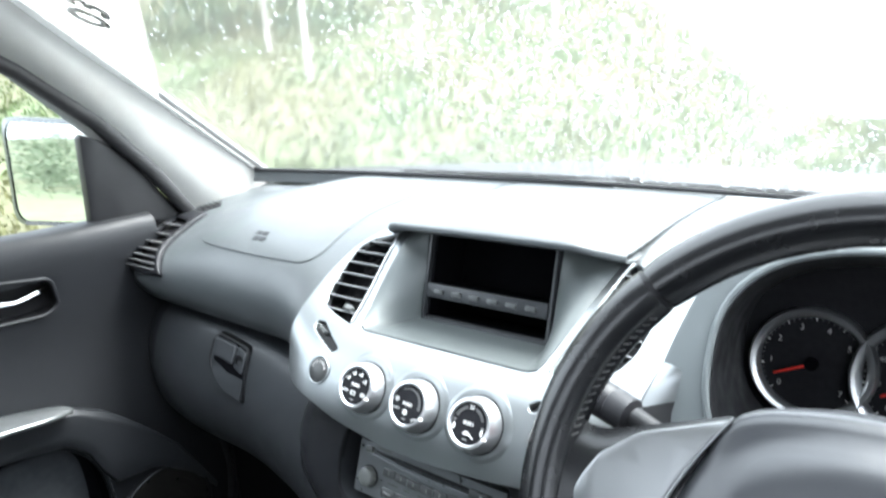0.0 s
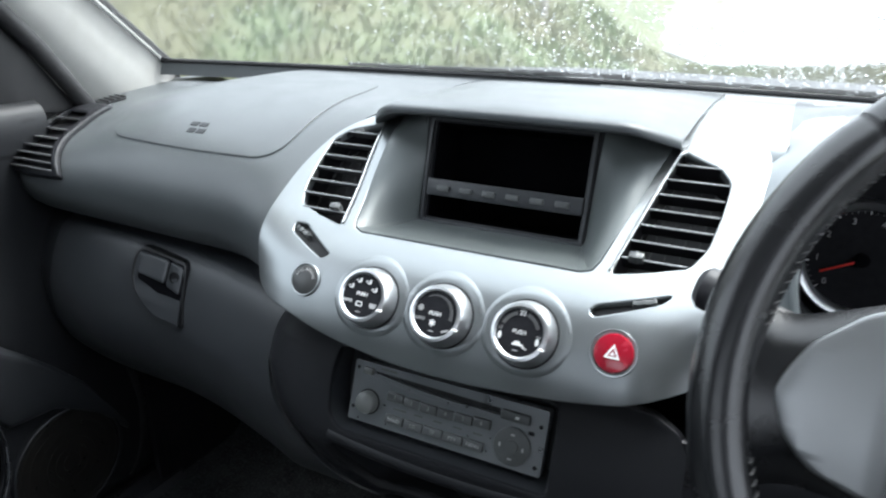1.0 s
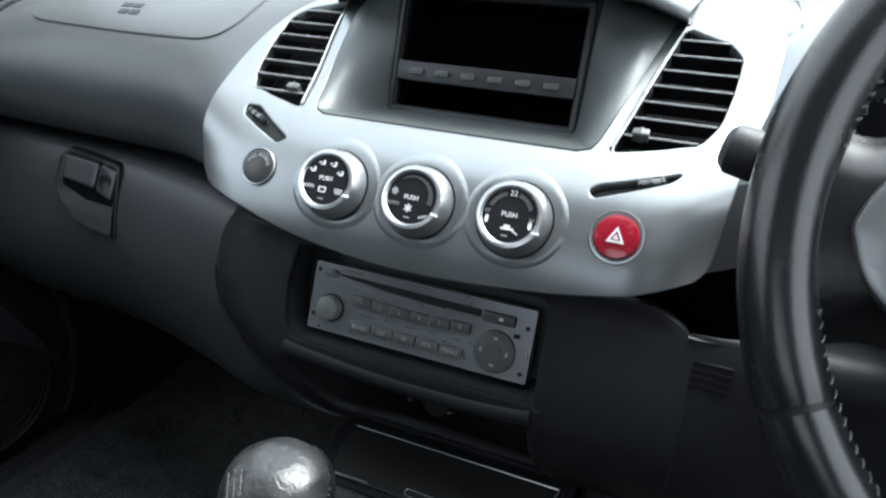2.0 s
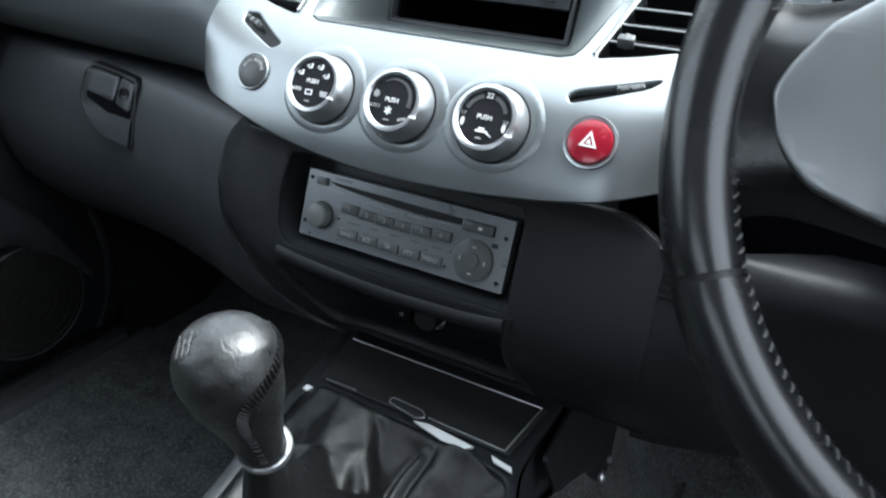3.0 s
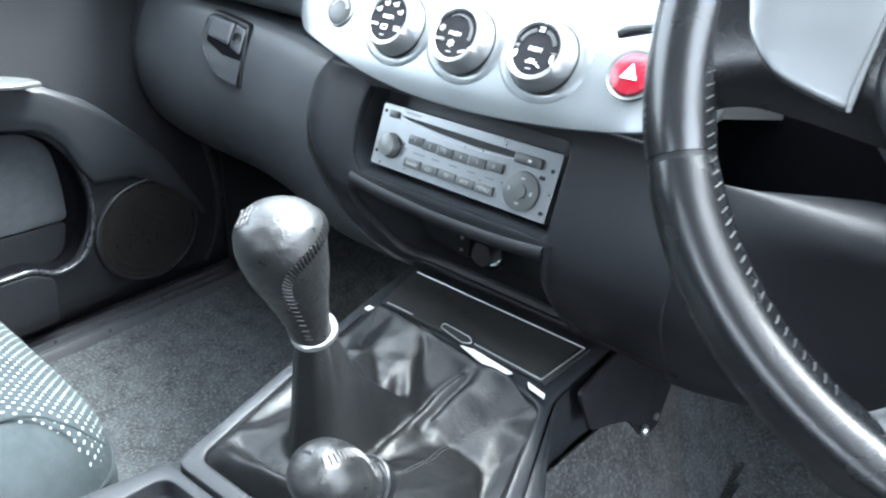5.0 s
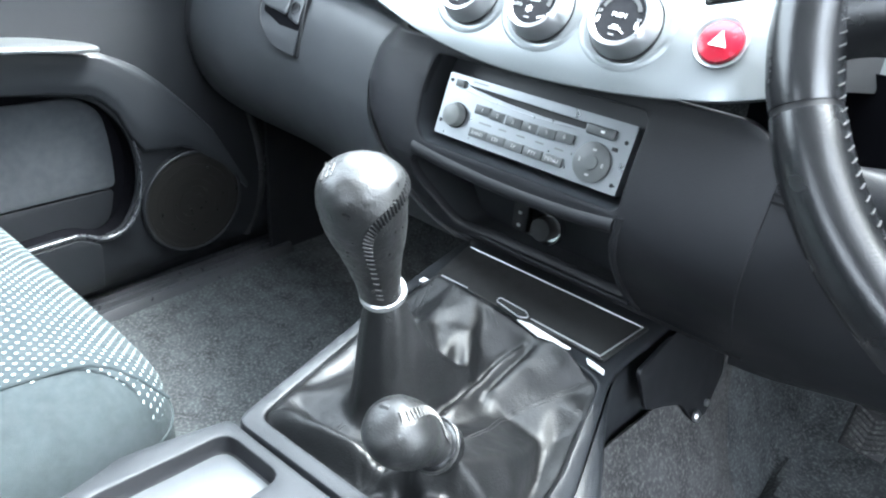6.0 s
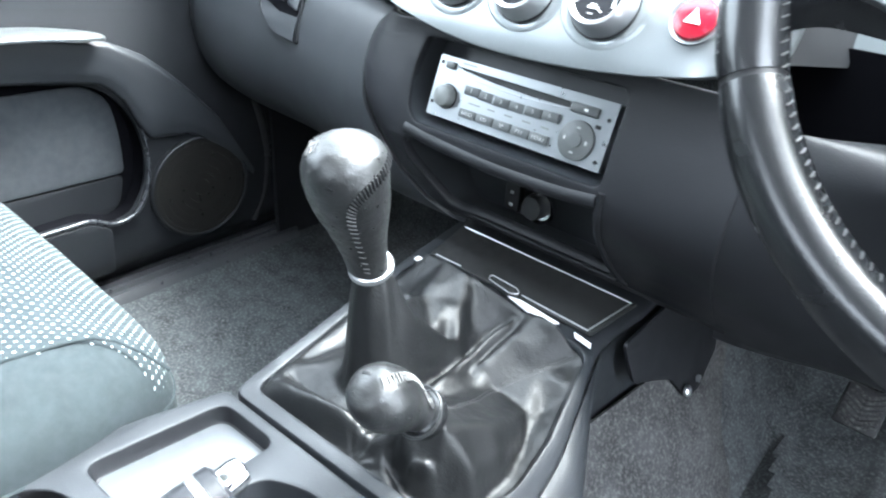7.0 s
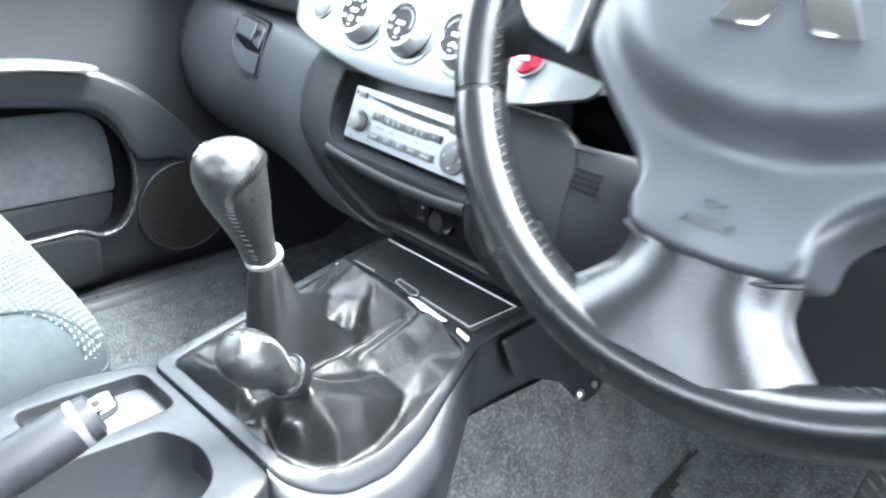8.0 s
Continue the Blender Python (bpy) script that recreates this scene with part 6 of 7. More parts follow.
    runs["under_lip"] = [(0.0780, -0.2040, 0.2220), (0.0960, -0.2045, 0.2160), (0.1160, -0.1930, 0.2120), (0.1310, -0.170, 0.2110), (0.1310, -0.138, 0.2110), (0.1240, -0.105, 0.2120), (0.1160, -0.066, 0.2200)]
    runs["knot"] = [(0.0440, -0.205, 0.246), (0.0520, -0.2085, 0.234), (0.0600, -0.2060, 0.241), (0.0660, -0.2085, 0.229), (0.0720, -0.2060, 0.238)]
    runs["near_fold"] = [(-0.048, -0.2080, 0.2360), (-0.024, -0.2105, 0.2450), (0.002, -0.2090, 0.2500), (0.0260, -0.2080, 0.2550), (0.0400, -0.2020, 0.2480)]
    runs["near_tuck"] = [(-0.034, -0.196, 0.2330), (-0.012, -0.199, 0.2350), (0.012, -0.1995, 0.2400), (0.030, -0.196, 0.2410)]
    runs["left_fold"] = [(-0.050, -0.190, 0.2360), (-0.030, -0.172, 0.2420), (-0.0115, -0.162, 0.2470)]
    runs["left_tuck"] = [(-0.052, -0.168, 0.2310), (-0.045, -0.140, 0.2350), (-0.044, -0.110, 0.2440), (-0.052, -0.070, 0.2500)]
    runs["left_crest"] = [(-0.056, -0.150, 0.2380), (-0.061, -0.105, 0.2460), (-0.068, -0.055, 0.2530)]
    return runs


def build_gaiter():
    g = thing("gear_gaiter", "creased black leather gaiter round both gear levers", "gaiter", (0.03, -0.12, 0.235))
    inner = rounded(INNER, 0.008)
    cx, cy = sum(p[0] for p in inner) / len(inner), sum(p[1] for p in inner) / len(inner)
    grown = [(cx + (x - cx) * 1.045, cy + (y - cy) * 1.045) for x, y in inner]
    ring = np.array(grown)
    net, edges, place = [], [], {}
    for run in gaiter_knots().values():
        last = None
        for q in run:
            key = (round(q[0], 4), round(q[1], 4))
            if key not in place:
                place[key] = len(net)
                net.append(Vector(q))
            if last is not None and last != place[key]:
                edges.append((last, place[key]))
            last = place[key]
    n0 = len(net)
    net += [Vector((x, y, cons_fn(x, y, 0)[2] - 0.006)) for x, y in grown]
    edges += [(n0 + i, n0 + (i + 1) % len(grown)) for i in range(len(grown))]
    vs, es, fs, vo, eo, fo = geometry.delaunay_2d_cdt([Vector((q.x, q.y)) for q in net], edges, [], 1, 1e-6)
    tris = []
    for f in fs:
        p = [net[vo[i][0]] if vo[i] else Vector((vs[i].x, vs[i].y, 0.240)) for i in f]
        tris += [(p[0], p[k], p[k + 1]) for k in range(1, len(p) - 1)]

    def taut(x, y):
        """Height of the stretched leather over arrays of x and y."""
        best, least = np.full(x.shape, 0.24), np.full(x.shape, -9.0)
        for a, b, c in tris:
            d = (b.x - a.x) * (c.y - a.y) - (c.x - a.x) * (b.y - a.y)
            if abs(d) < 1e-10:
                continue
            u = ((x - a.x) * (c.y - a.y) - (c.x - a.x) * (y - a.y)) / d
            v = ((b.x - a.x) * (y - a.y) - (x - a.x) * (b.y - a.y)) / d
            low = np.minimum(np.minimum(u, v), 1 - u - v)
            take = low > least
            best[take] = (a.z + u * (b.z - a.z) + v * (c.z - a.z))[take]
            least[take] = low[take]
        return best

    def edge(x, y):
        best = np.full(x.shape, 9.0)
        for i in range(len(ring)):
            a, ab = ring[i - 1], ring[i] - ring[i - 1]
            t = np.clip(((x - a[0]) * ab[0] + (y - a[1]) * ab[1]) / (ab @ ab + 1e-12), 0, 1)
            best = np.minimum(best, np.hypot(x - a[0] - t * ab[0], y - a[1] - t * ab[1]))
        return best

    def inside(x, y):
        hit = np.zeros(x.shape, bool)
        for i in range(len(ring)):
            (x0, y0), (x1, y1) = ring[i - 1], ring[i]
            cross = ((y0 > y) != (y1 > y)) & (x < (x1 - x0) * (y - y0) / (y1 - y0 + 1e-12) + x0)
            hit ^= cross
        return hit

    def gathers(x, y, px, py, reach, count, deep):
        """Small pleats that fan out from a pinched point."""
        d = np.hypot(x - px, y - py)
        return deep * np.sin(np.arctan2(y - py, x - px) * count + 60 * d) * np.exp(-(d / reach) ** 2) * np.clip(d / 0.006, 0, 1)

    step = 0.0016
    gx = np.arange(ring[:, 0].min(), ring[:, 0].max() + step, step)
    gy = np.arange(ring[:, 1].min(), ring[:, 1].max() + step, step)
    X, Y = np.meshgrid(gx, gy, indexing="ij")
    rough = np.array([noise.noise((x * 42, y * 42, 3.0)) for x, y in zip(X.flat, Y.flat)]).reshape(X.shape)
    fine = np.array([noise.noise((x * 120, y * 120, 7.0)) for x, y in zip(X.flat, Y.flat)]).reshape(X.shape)
    crease = np.array([noise.noise((x * 300 + y * 90, y * 190, 1.0)) for x, y in zip(X.flat, Y.flat)]).reshape(X.shape)
    wx, wy = X + 0.0010 * rough, Y
    Z = 0.16 * taut(wx, wy)
    for r0, w in ((0.0018, 0.42), (0.0036, 0.42)):
        for a in range(0, 360, 60):
            Z += w / 6 * taut(wx + r0 * math.cos(radians(a)), wy + r0 * math.sin(radians(a)))
    # let the leather settle: broad curves on the panels, tight ones along the tucks
    crisp = np.full(X.shape, 9.0)
    runs = gaiter_knots()
    for name in ("ridge", "behind", "valley", "groove", "tuck", "near_tuck", "under_lip", "lip", "flap_corner", "collar", "cuff", "knot"):
        for x, y, _ in spline(runs[name], 6):
            crisp = np.minimum(crisp, np.hypot(X - x, Y - y))
    ease = np.clip(crisp / 0.007, 0.06, 1.0)
    settle = lambda A, w: A + 0.5 * w * ((np.roll(A, 1, 0) + np.roll(A, -1, 0) + np.roll(A, 1, 1) + np.roll(A, -1, 1)) / 4 - A)
    for _ in range(14):
        Z = settle(Z, ease)
    broad = Z.copy()
    for _ in range(110):
        broad = settle(broad, 1.0)
    away = np.clip(np.hypot(X - L1.x, Y - L1.y) / 0.012 - 2.6, 0, 1) * np.clip(np.hypot(X - L2.x, Y - L2.y) / 0.012 - 1.6, 0, 1)
    Z += 0.5 * away * np.clip(Z - broad, -0.008, 0.008)
    near = np.clip((-0.150 - Y) / 0.05, 0, 1)
    free = np.clip(np.hypot(X - L1.x, Y - L1.y) / 0.010 - 2.2, 0, 1)
    Z += free * (gathers(X, Y, 0.058, -0.002, 0.018, 9, 0.0010) + gathers(X, Y, 0.098, 0.000, 0.016, 8, 0.0008) + gathers(X, Y, 0.056, -0.218, 0.020, 12, 0.0016)
                 + gathers(X, Y, -0.052, -0.216, 0.014, 8, 0.0007))
    Z += free * (0.0004 * rough + 0.00030 * fine + 0.00014 * crease + near * 0.0010 * np.abs(rough))
    rim = np.vectorize(lambda x, y: cons_fn(x, y, 0)[2] - 0.006)(X, Y)
    k = np.clip((edge(X, Y) - 0.004) / 0.004, 0, 1)
    Z = rim + (Z - rim) * k
    keep = inside(X, Y)
    verts = [(float(x), float(y), float(z)) for x, y, z in zip(X.flat, Y.flat, Z.flat)]
    m1 = len(gy)
    faces = [(i * m1 + j, (i + 1) * m1 + j, (i + 1) * m1 + j + 1, i * m1 + j + 1) for i in range(len(gx) - 1) for j in range(m1 - 1)
             if keep[i, j] and keep[i + 1, j] and keep[i, j + 1] and keep[i + 1, j + 1]]
    bm = bmesh.new()
    bv = [bm.verts.new(v) for v in verts]
    for f in faces:
        bm.faces.new([bv[i] for i in f])
    bmesh.ops.delete(bm, geom=[v for v in bm.verts if not v.link_faces], context="VERTS")
    part("leather", bm, "gaiter", g, sharp=180)

    def on_leather(x, y):
        i, j = min(len(gx) - 1, max(0, round((x - gx[0]) / step))), min(m1 - 1, max(0, round((y - gy[0]) / step)))
        return (x, y, float(Z[i, j]) + 0.0002)

    # twin rows of stitches beside each seam
    for run in (((0.0880, -0.165), (0.0850, -0.140), (0.0800, -0.108), (0.0780, -0.080), (0.0960, -0.046), (0.1150, -0.010)), ((-0.055, -0.022), (-0.040, -0.060), (-0.022, -0.110)), ((0.006, -0.190), (0.004, -0.204)),
                ((0.008, -0.034), (0.030, -0.040)), ((-0.046, -0.198), (-0.008, -0.198))):
        bms = []
        path = spline([(x, y, 0) for x, y in run], 14)
        for (x0, y0, _), (x1, y1, _) in zip(path, path[1:]):
            d = Vector((x1 - x0, y1 - y0))
            side = Vector((-d.y, d.x)).normalized() * 0.0015
            for k in (-1, 1):
                p, q = on_leather(x0 + k * side.x, y0 + k * side.y), on_leather(x0 + d.x * 0.65 + k * side.x, y0 + d.y * 0.65 + k * side.y)
                if math.dist(p, q) < 0.008:
                    bms.append(tube([p, q], 0.00042, 4))
        part("stitching", join(*bms), "thread", g)


build_gaiter()


def build_levers():
    lever = thing("gear_lever", "tall leather-wrapped gear lever with a worn knob", "gear lever", tuple(L1))
    shape = spline([(0.0150, 0.346), (0.0156, 0.358), (0.0178, 0.374), (0.0210, 0.389), (0.0248, 0.404), (0.0268, 0.418), (0.0275, 0.429), (0.0262, 0.4400), (0.0212, 0.4490), (0.0115, 0.4545), (0.0010, 0.4560)], 6)
    lean_x = curve_through([(0.0119, 0.340), (0.0145, 0.370), (0.0180, 0.400), (0.0206, 0.425), (0.0212, 0.440), (0.0205, 0.459)])
    lean_y = curve_through([(-0.1613, 0.340), (-0.1720, 0.370), (-0.1835, 0.400), (-0.1910, 0.425), (-0.1915, 0.440), (-0.1890, 0.459)])
    knob_r = lambda z: float(np.interp(z, [q[1] for q in shape], [q[0] for q in shape]))

    def on_knob(z, turn, lift=0.0):
        """A point of the knob's skin at a height and a bearing, and its outward direction."""
        d = Vector((math.cos(radians(turn)), math.sin(radians(turn)), 0))
        slope = (knob_r(z + 0.001) - knob_r(z - 0.001)) / 0.002
        n = Vector((d.x, d.y, -slope)).normalized()
        return Vector((lean_x(z), lean_y(z), z)) + d * knob_r(z) + n * lift, n

    rows = []
    for r, z in shape:
        row = []
        for k in range(48):
            a = 360 * k / 48
            p, n = on_knob(z, a)
            dent = 0.0004 * noise.noise((p.x * 90, p.y * 90, p.z * 90)) + 0.0003 * noise.noise((p.x * 260, p.y * 260, p.z * 260))
            row.append(tuple(p + n * (dent if r > 0.003 else 0)))
        rows.append(row)
    bm = bmesh.new()
    vs = skin(bm, rows, close_v=True)
    bm.faces.new(vs[0])
    bm.faces.new(vs[-1])
    bmesh.ops.recalc_face_normals(bm, faces=bm.faces)
    part("knob", bm, "worn", lever, "scuffed black leather knob")
    tilt = Vector((lean_x(0.36) - lean_x(0.342), lean_y(0.36) - lean_y(0.342), 0.018)).normalized()
    part("collar", tube([L1 - tilt * 0.0040, L1 - tilt * 0.0030, L1 + tilt * 0.0010, L1 + tilt * 0.0022], [0.0158, 0.0167, 0.0167, 0.0154], 36, up=(0, 1, 0)), "satin", lever, "satin metal collar")
    # laced seam: up the near side, then round the edge of the cap
    seam = spline([(0.353, -42), (0.375, -42), (0.395, -42), (0.410, -40), (0.420, -32), (0.4275, -18), (0.4335, 0), (0.4390, 22), (0.4425, 48), (0.4435, 80)], 4)
    bms = []
    for k, (z, turn) in enumerate(seam[:-1]):
        p, n = on_knob(z, turn, 0.0003)
        q, _ = on_knob(*seam[k + 1], 0.0003)
        run = (q - p).normalized()
        side = n.cross(run).normalized()
        big = 0.85 + 0.45 * min(1.0, max(0.0, (z - 0.385) / 0.03))
        bms.append(tube([p - side * 0.0024 * big - run * 0.0010, p + n * 0.0004 * big, p + side * 0.0024 * big + run * 0.0010], 0.0008 * big, 6))
    part("stitching", join(*bms), "gaiter", lever, "thick laced leather seam")
    p, n = on_knob(0.4490, -118, 0.0)
    m = basis(p - n * 0.0002, (0.85, 0.5, 0.1), n) @ Matrix.Scale(0.8, 4)
    part("shift_map", join(*[box(0.0006, 0.0090, 0.0008, at=(x, 0, 0.0), m=m) for x in (-0.0050, 0, 0.0050)], box(0.0106, 0.0006, 0.0008, m=m)), "knobprint", lever, "pale worn shift pattern")
    for ch, x, y in (("1", -0.005, 0.0068), ("3", 0, 0.0068), ("5", 0.005, 0.0068), ("2", -0.005, -0.0068), ("4", 0, -0.0068), ("R", 0.005, -0.0068)):
        part("lettering", letters(ch, 0.0046, m @ pose(x, y, 0.0002), 0.0004), "knobprint", lever)

    low = thing("transfer_lever", "short transfer lever with a round worn leather knob", "gear lever", tuple(L2))
    end = Vector((0.0925, -0.2300, 0.3210))
    ax = (end - L2).normalized()
    side = ax.cross(Vector((0, 0, 1))).normalized()
    over = side.cross(ax)
    prof = spline([(-0.004, 0.0135), (0.008, 0.0135), (0.018, 0.0142), (0.026, 0.0170), (0.034, 0.0195), (0.042, 0.0208), (0.050, 0.0208), (0.058, 0.0194), (0.065, 0.0160), (0.0695, 0.0105), (0.0712, 0.0010)], 4)
    low_r = lambda a: float(np.interp(a, [q[0] for q in prof], [q[1] for q in prof]))
    rows = []
    for a, r in prof:
        row = []
        for k in range(40):
            t = 2 * math.pi * k / 40
            d = math.cos(t) * side + math.sin(t) * over
            p = L2 + ax * a + d * r
            row.append(tuple(p + d * (0.0004 * noise.noise(p * 90) + 0.0003 * noise.noise(p * 260)) * (1 if r > 0.003 else 0)))
        rows.append(row)
    bm = bmesh.new()
    vs = skin(bm, rows, close_v=True)
    bm.faces.new(vs[0])
    bm.faces.new(vs[-1])
    bmesh.ops.recalc_face_normals(bm, faces=bm.faces)
    part("knob", bm, "worn", low, "round scuffed black leather knob")
    part("collar", tube([L2 + ax * a for a in (-0.006, -0.002, 0.005, 0.008)], [0.0160, 0.0176, 0.0178, 0.0142], 32, up=(0.3, 1, 0.2)), "leather", low, "turned leather cuff")
    part("cuff_edge", tube([L2 + ax * 0.006 + 0.0172 * (math.cos(t) * side + math.sin(t) * over) for t in lin(0, 2 * math.pi, 41)[:-1]], 0.0011, 6, closed=True), "worn", low)
    bms = []
    for k in range(22):
        a = 0.012 + k * 0.0027
        turn = radians(42 + 26 * math.sin(k * 0.14))
        d = math.cos(turn) * Vector((1, 0.1, 0)) + math.sin(turn) * over
        d = (d - ax * d.dot(ax)).normalized()
        q = L2 + ax * a + d * (low_r(a) + 0.0003)
        t = ax.cross(d)
        bms.append(tube([q - t * 0.0030 - ax * 0.0008, q + d * 0.0002, q + t * 0.0030 + ax * 0.0008], 0.0007, 6))
    part("stitching", join(*bms), "gaiter", low)
    m = basis(L2 + ax * 0.0700 + over * 0.004 + side * 0.003, (0.9, 0.2, 0.2), ax)
    for w, y in ((0.007, 0.005), (0.009, 0.0), (0.007, -0.005)):
        part("lettering_bar", box(w, 0.0022, 0.0008, 0.0003, 1, m=m @ pose(0, y, -4.0 * y * y)), "worn", low)


build_levers()


def build_handbrake():
    hb = thing("handbrake", "grey plastic handbrake lever with a pale release button", "handbrake", (0.075, -0.45, 0.25))
    tip, tail = Vector((0.083, -0.326, 0.313)), Vector((0.066, -0.560, 0.238))
    d = (tip - tail).normalized()
    L = (tip - tail).length
    prof = [(0.0, 0.0150), (0.05, 0.0172), (0.12, 0.0178), (0.19, 0.0172), (L - 0.020, 0.0168), (L - 0.0155, 0.0160)]
    part("grip", tube([tail + d * a for a, r in prof], [r for a, r in prof], 28), "lower", hb)
    part("grip_ring", tube([tail + d * a for a in (L - 0.0160, L - 0.0150, L - 0.0110, L - 0.0100)], [0.0155, 0.0166, 0.0166, 0.0155], 28), "satin", hb, "satin ring")
    part("grip_end", tube([tail + d * a for a in (L - 0.0104, L - 0.0096, L - 0.0030, L - 0.0010)], [0.0150, 0.0160, 0.0152, 0.0110], 28), "lower", hb)
    up = Vector((0, 0, 0.003))
    part("release_button", tube([tip - d * 0.006 + up, tip + d * 0.005 + up, tip + d * 0.0095 + up, tip + d * 0.0110 + up], [0.0088, 0.0088, 0.0074, 0.003], 12), "chrome", hb, "bright push button")
    part("bracket", tube([tail + d * 0.01, tail + Vector((0, -0.04, -0.05))], 0.012, 12), "black", hb)


build_handbrake()

# ---- passenger seat ----
def build_seat():
    seat = thing("passenger_seat", "grey passenger seat cushion with white-dotted cloth", "seat", (-0.37, -0.5, 0.0))
    x0, x1, yf, yb = -0.079, -0.610, -0.238, -0.80
    xc, hw = (x0 + x1) / 2, (x0 - x1) / 2
    # how far the section reaches out at each height
    levels = spline([(0.05, 0.935), (0.10, 0.960), (0.15, 0.985), (0.185, 0.997), (0.212, 1.003), (0.230, 1.0), (0.247, 0.985), (0.262, 0.945), (0.273, 0.880), (0.280, 0.79), (0.284, 0.62), (0.287, 0.45), (0.289, 0.25), (0.290, 0.03)], 6)

    def outline(k, z):
        pts = []
        for a in lin(0, 2 * math.pi, 193)[:-1]:
            c, s = math.cos(a), math.sin(a)
            e = 6.0
            q = (abs(c) ** e + abs(s) ** e) ** (-1 / e)
            x = xc + hw * k * c * q
            y = (yf + yb) / 2 + (yf - yb) / 2 * s * q * (k if s < 0 else 1 - (1 - k) * 0.62)
            zz = z
            if s > 0:
                zz -= 0.030 * max(0.0, (y - (yf - 0.20)) / 0.20) ** 2 * (1 if z > 0.2 else 0.3)
            side = abs(x - xc) / hw
            zz += 0.009 * math.exp(-((side - 0.80) / 0.14) ** 2) * min(1.0, max(0.0, (z - 0.235) / 0.02))
            zz += 0.0012 * noise.noise((x * 22, y * 22, 1.0))
            pts.append((x, y, zz))
        return pts

    rows = [outline(k, z) for z, k in levels]

    def dotted_cloth(p):
        """The dotted middle panel: in from the sides, and down over the front edge."""
        turn = min(1.0, max(0.0, (p[1] + 0.315) / 0.045))
        return abs(p[0] - xc) < hw - 0.058 + 0.040 * turn * turn and p[2] > 0.222

    cushion = {True: bmesh.new(), False: bmesh.new()}
    known = {True: {}, False: {}}
    for i in range(len(rows) - 1):
        for j in range(192):
            quad = [(i, j), (i + 1, j), (i + 1, (j + 1) % 192), (i, (j + 1) % 192)]
            mid = sum((Vector(rows[a][b]) for a, b in quad), Vector()) / 4
            side = dotted_cloth(mid)
            for q in quad:
                if q not in known[side]:
                    known[side][q] = cushion[side].verts.new(rows[q[0]][q[1]])
            cushion[side].faces.new([known[side][q] for q in quad])
    cushion[True].faces.new([known[True][(len(rows) - 1, j)] for j in range(192)])
    for bm in cushion.values():
        bmesh.ops.recalc_face_normals(bm, faces=bm.faces)
    top = cushion[True]
    uv = top.loops.layers.uv.new("cloth")
    for f in top.faces:
        for lp in f.loops:
            p = lp.vert.co
            drop = max(0.0, 0.272 - p.z) if p.y > yf - 0.10 else 0.0
            lp[uv].uv = (p.x + 5, p.y + drop * 1.1 + 5)
    part("cushion_top", top, "cloth", seat, "grey-green cloth dotted with white")
    part("bolster", cushion[False], "bolster", seat, "plain grey-green cloth side")
    # welted seams: round the dotted panel and lower down the side
    zs, ks = [q[0] for q in levels], [q[1] for q in levels]

    def on_side(x, y):
        k = (x - xc) / hw
        z = float(np.interp(-k, [-q for q in ks[len(ks) // 3:]], zs[len(zs) // 3:]))
        z -= 0.030 * max(0.0, (y - (yf - 0.20)) / 0.20) ** 2
        return (x, y, z + 0.009 * math.exp(-((abs(k) - 0.80) / 0.14) ** 2) + 0.0006)

    run = [on_side(xc + hw - 0.058 + 0.040 * min(1.0, max(0.0, (y + 0.315) / 0.045)) ** 2, y) for y in lin(-0.74, -0.268, 40)]
    part("seam", tube(run, 0.0014, 6), "bolster", seat)
    ring = rows[min(range(len(levels)), key=lambda n: abs(levels[n][0] - 0.228))]
    part("seam", tube([ring[j] for j in range(-20, 50)], 0.0016, 6), "bolster", seat)
    rows = []
    for z, d, w in ((0.24, 0.10, 0.22), (0.34, 0.13, 0.245), (0.50, 0.12, 0.25), (0.70, 0.10, 0.235), (0.84, 0.07, 0.19), (0.88, 0.02, 0.15)):
        cy, ring = -0.80 - 0.30 * (z - 0.24), []
        for a in lin(0, 2 * math.pi, 41)[:-1]:
            c, s2 = math.cos(a), math.sin(a)
            q = (abs(c) ** 3 + abs(s2) ** 3) ** (-1 / 3)
            ring.append((xc + w * c * q, cy + d / 2 * s2 * q, z))
        rows.append(ring)
    bm = bmesh.new()
    vs = skin(bm, rows, close_v=True)
    bm.faces.new(vs[-1])
    bmesh.ops.recalc_face_normals(bm, faces=bm.faces)
    part("backrest", bm, "bolster", seat)
    # rail under the cushion
    for x in (-0.18, -0.56):
        part("rail", box(0.035, 0.46, 0.07, 0.004, at=(x, -0.53, 0.010)), "black", seat)


build_seat()

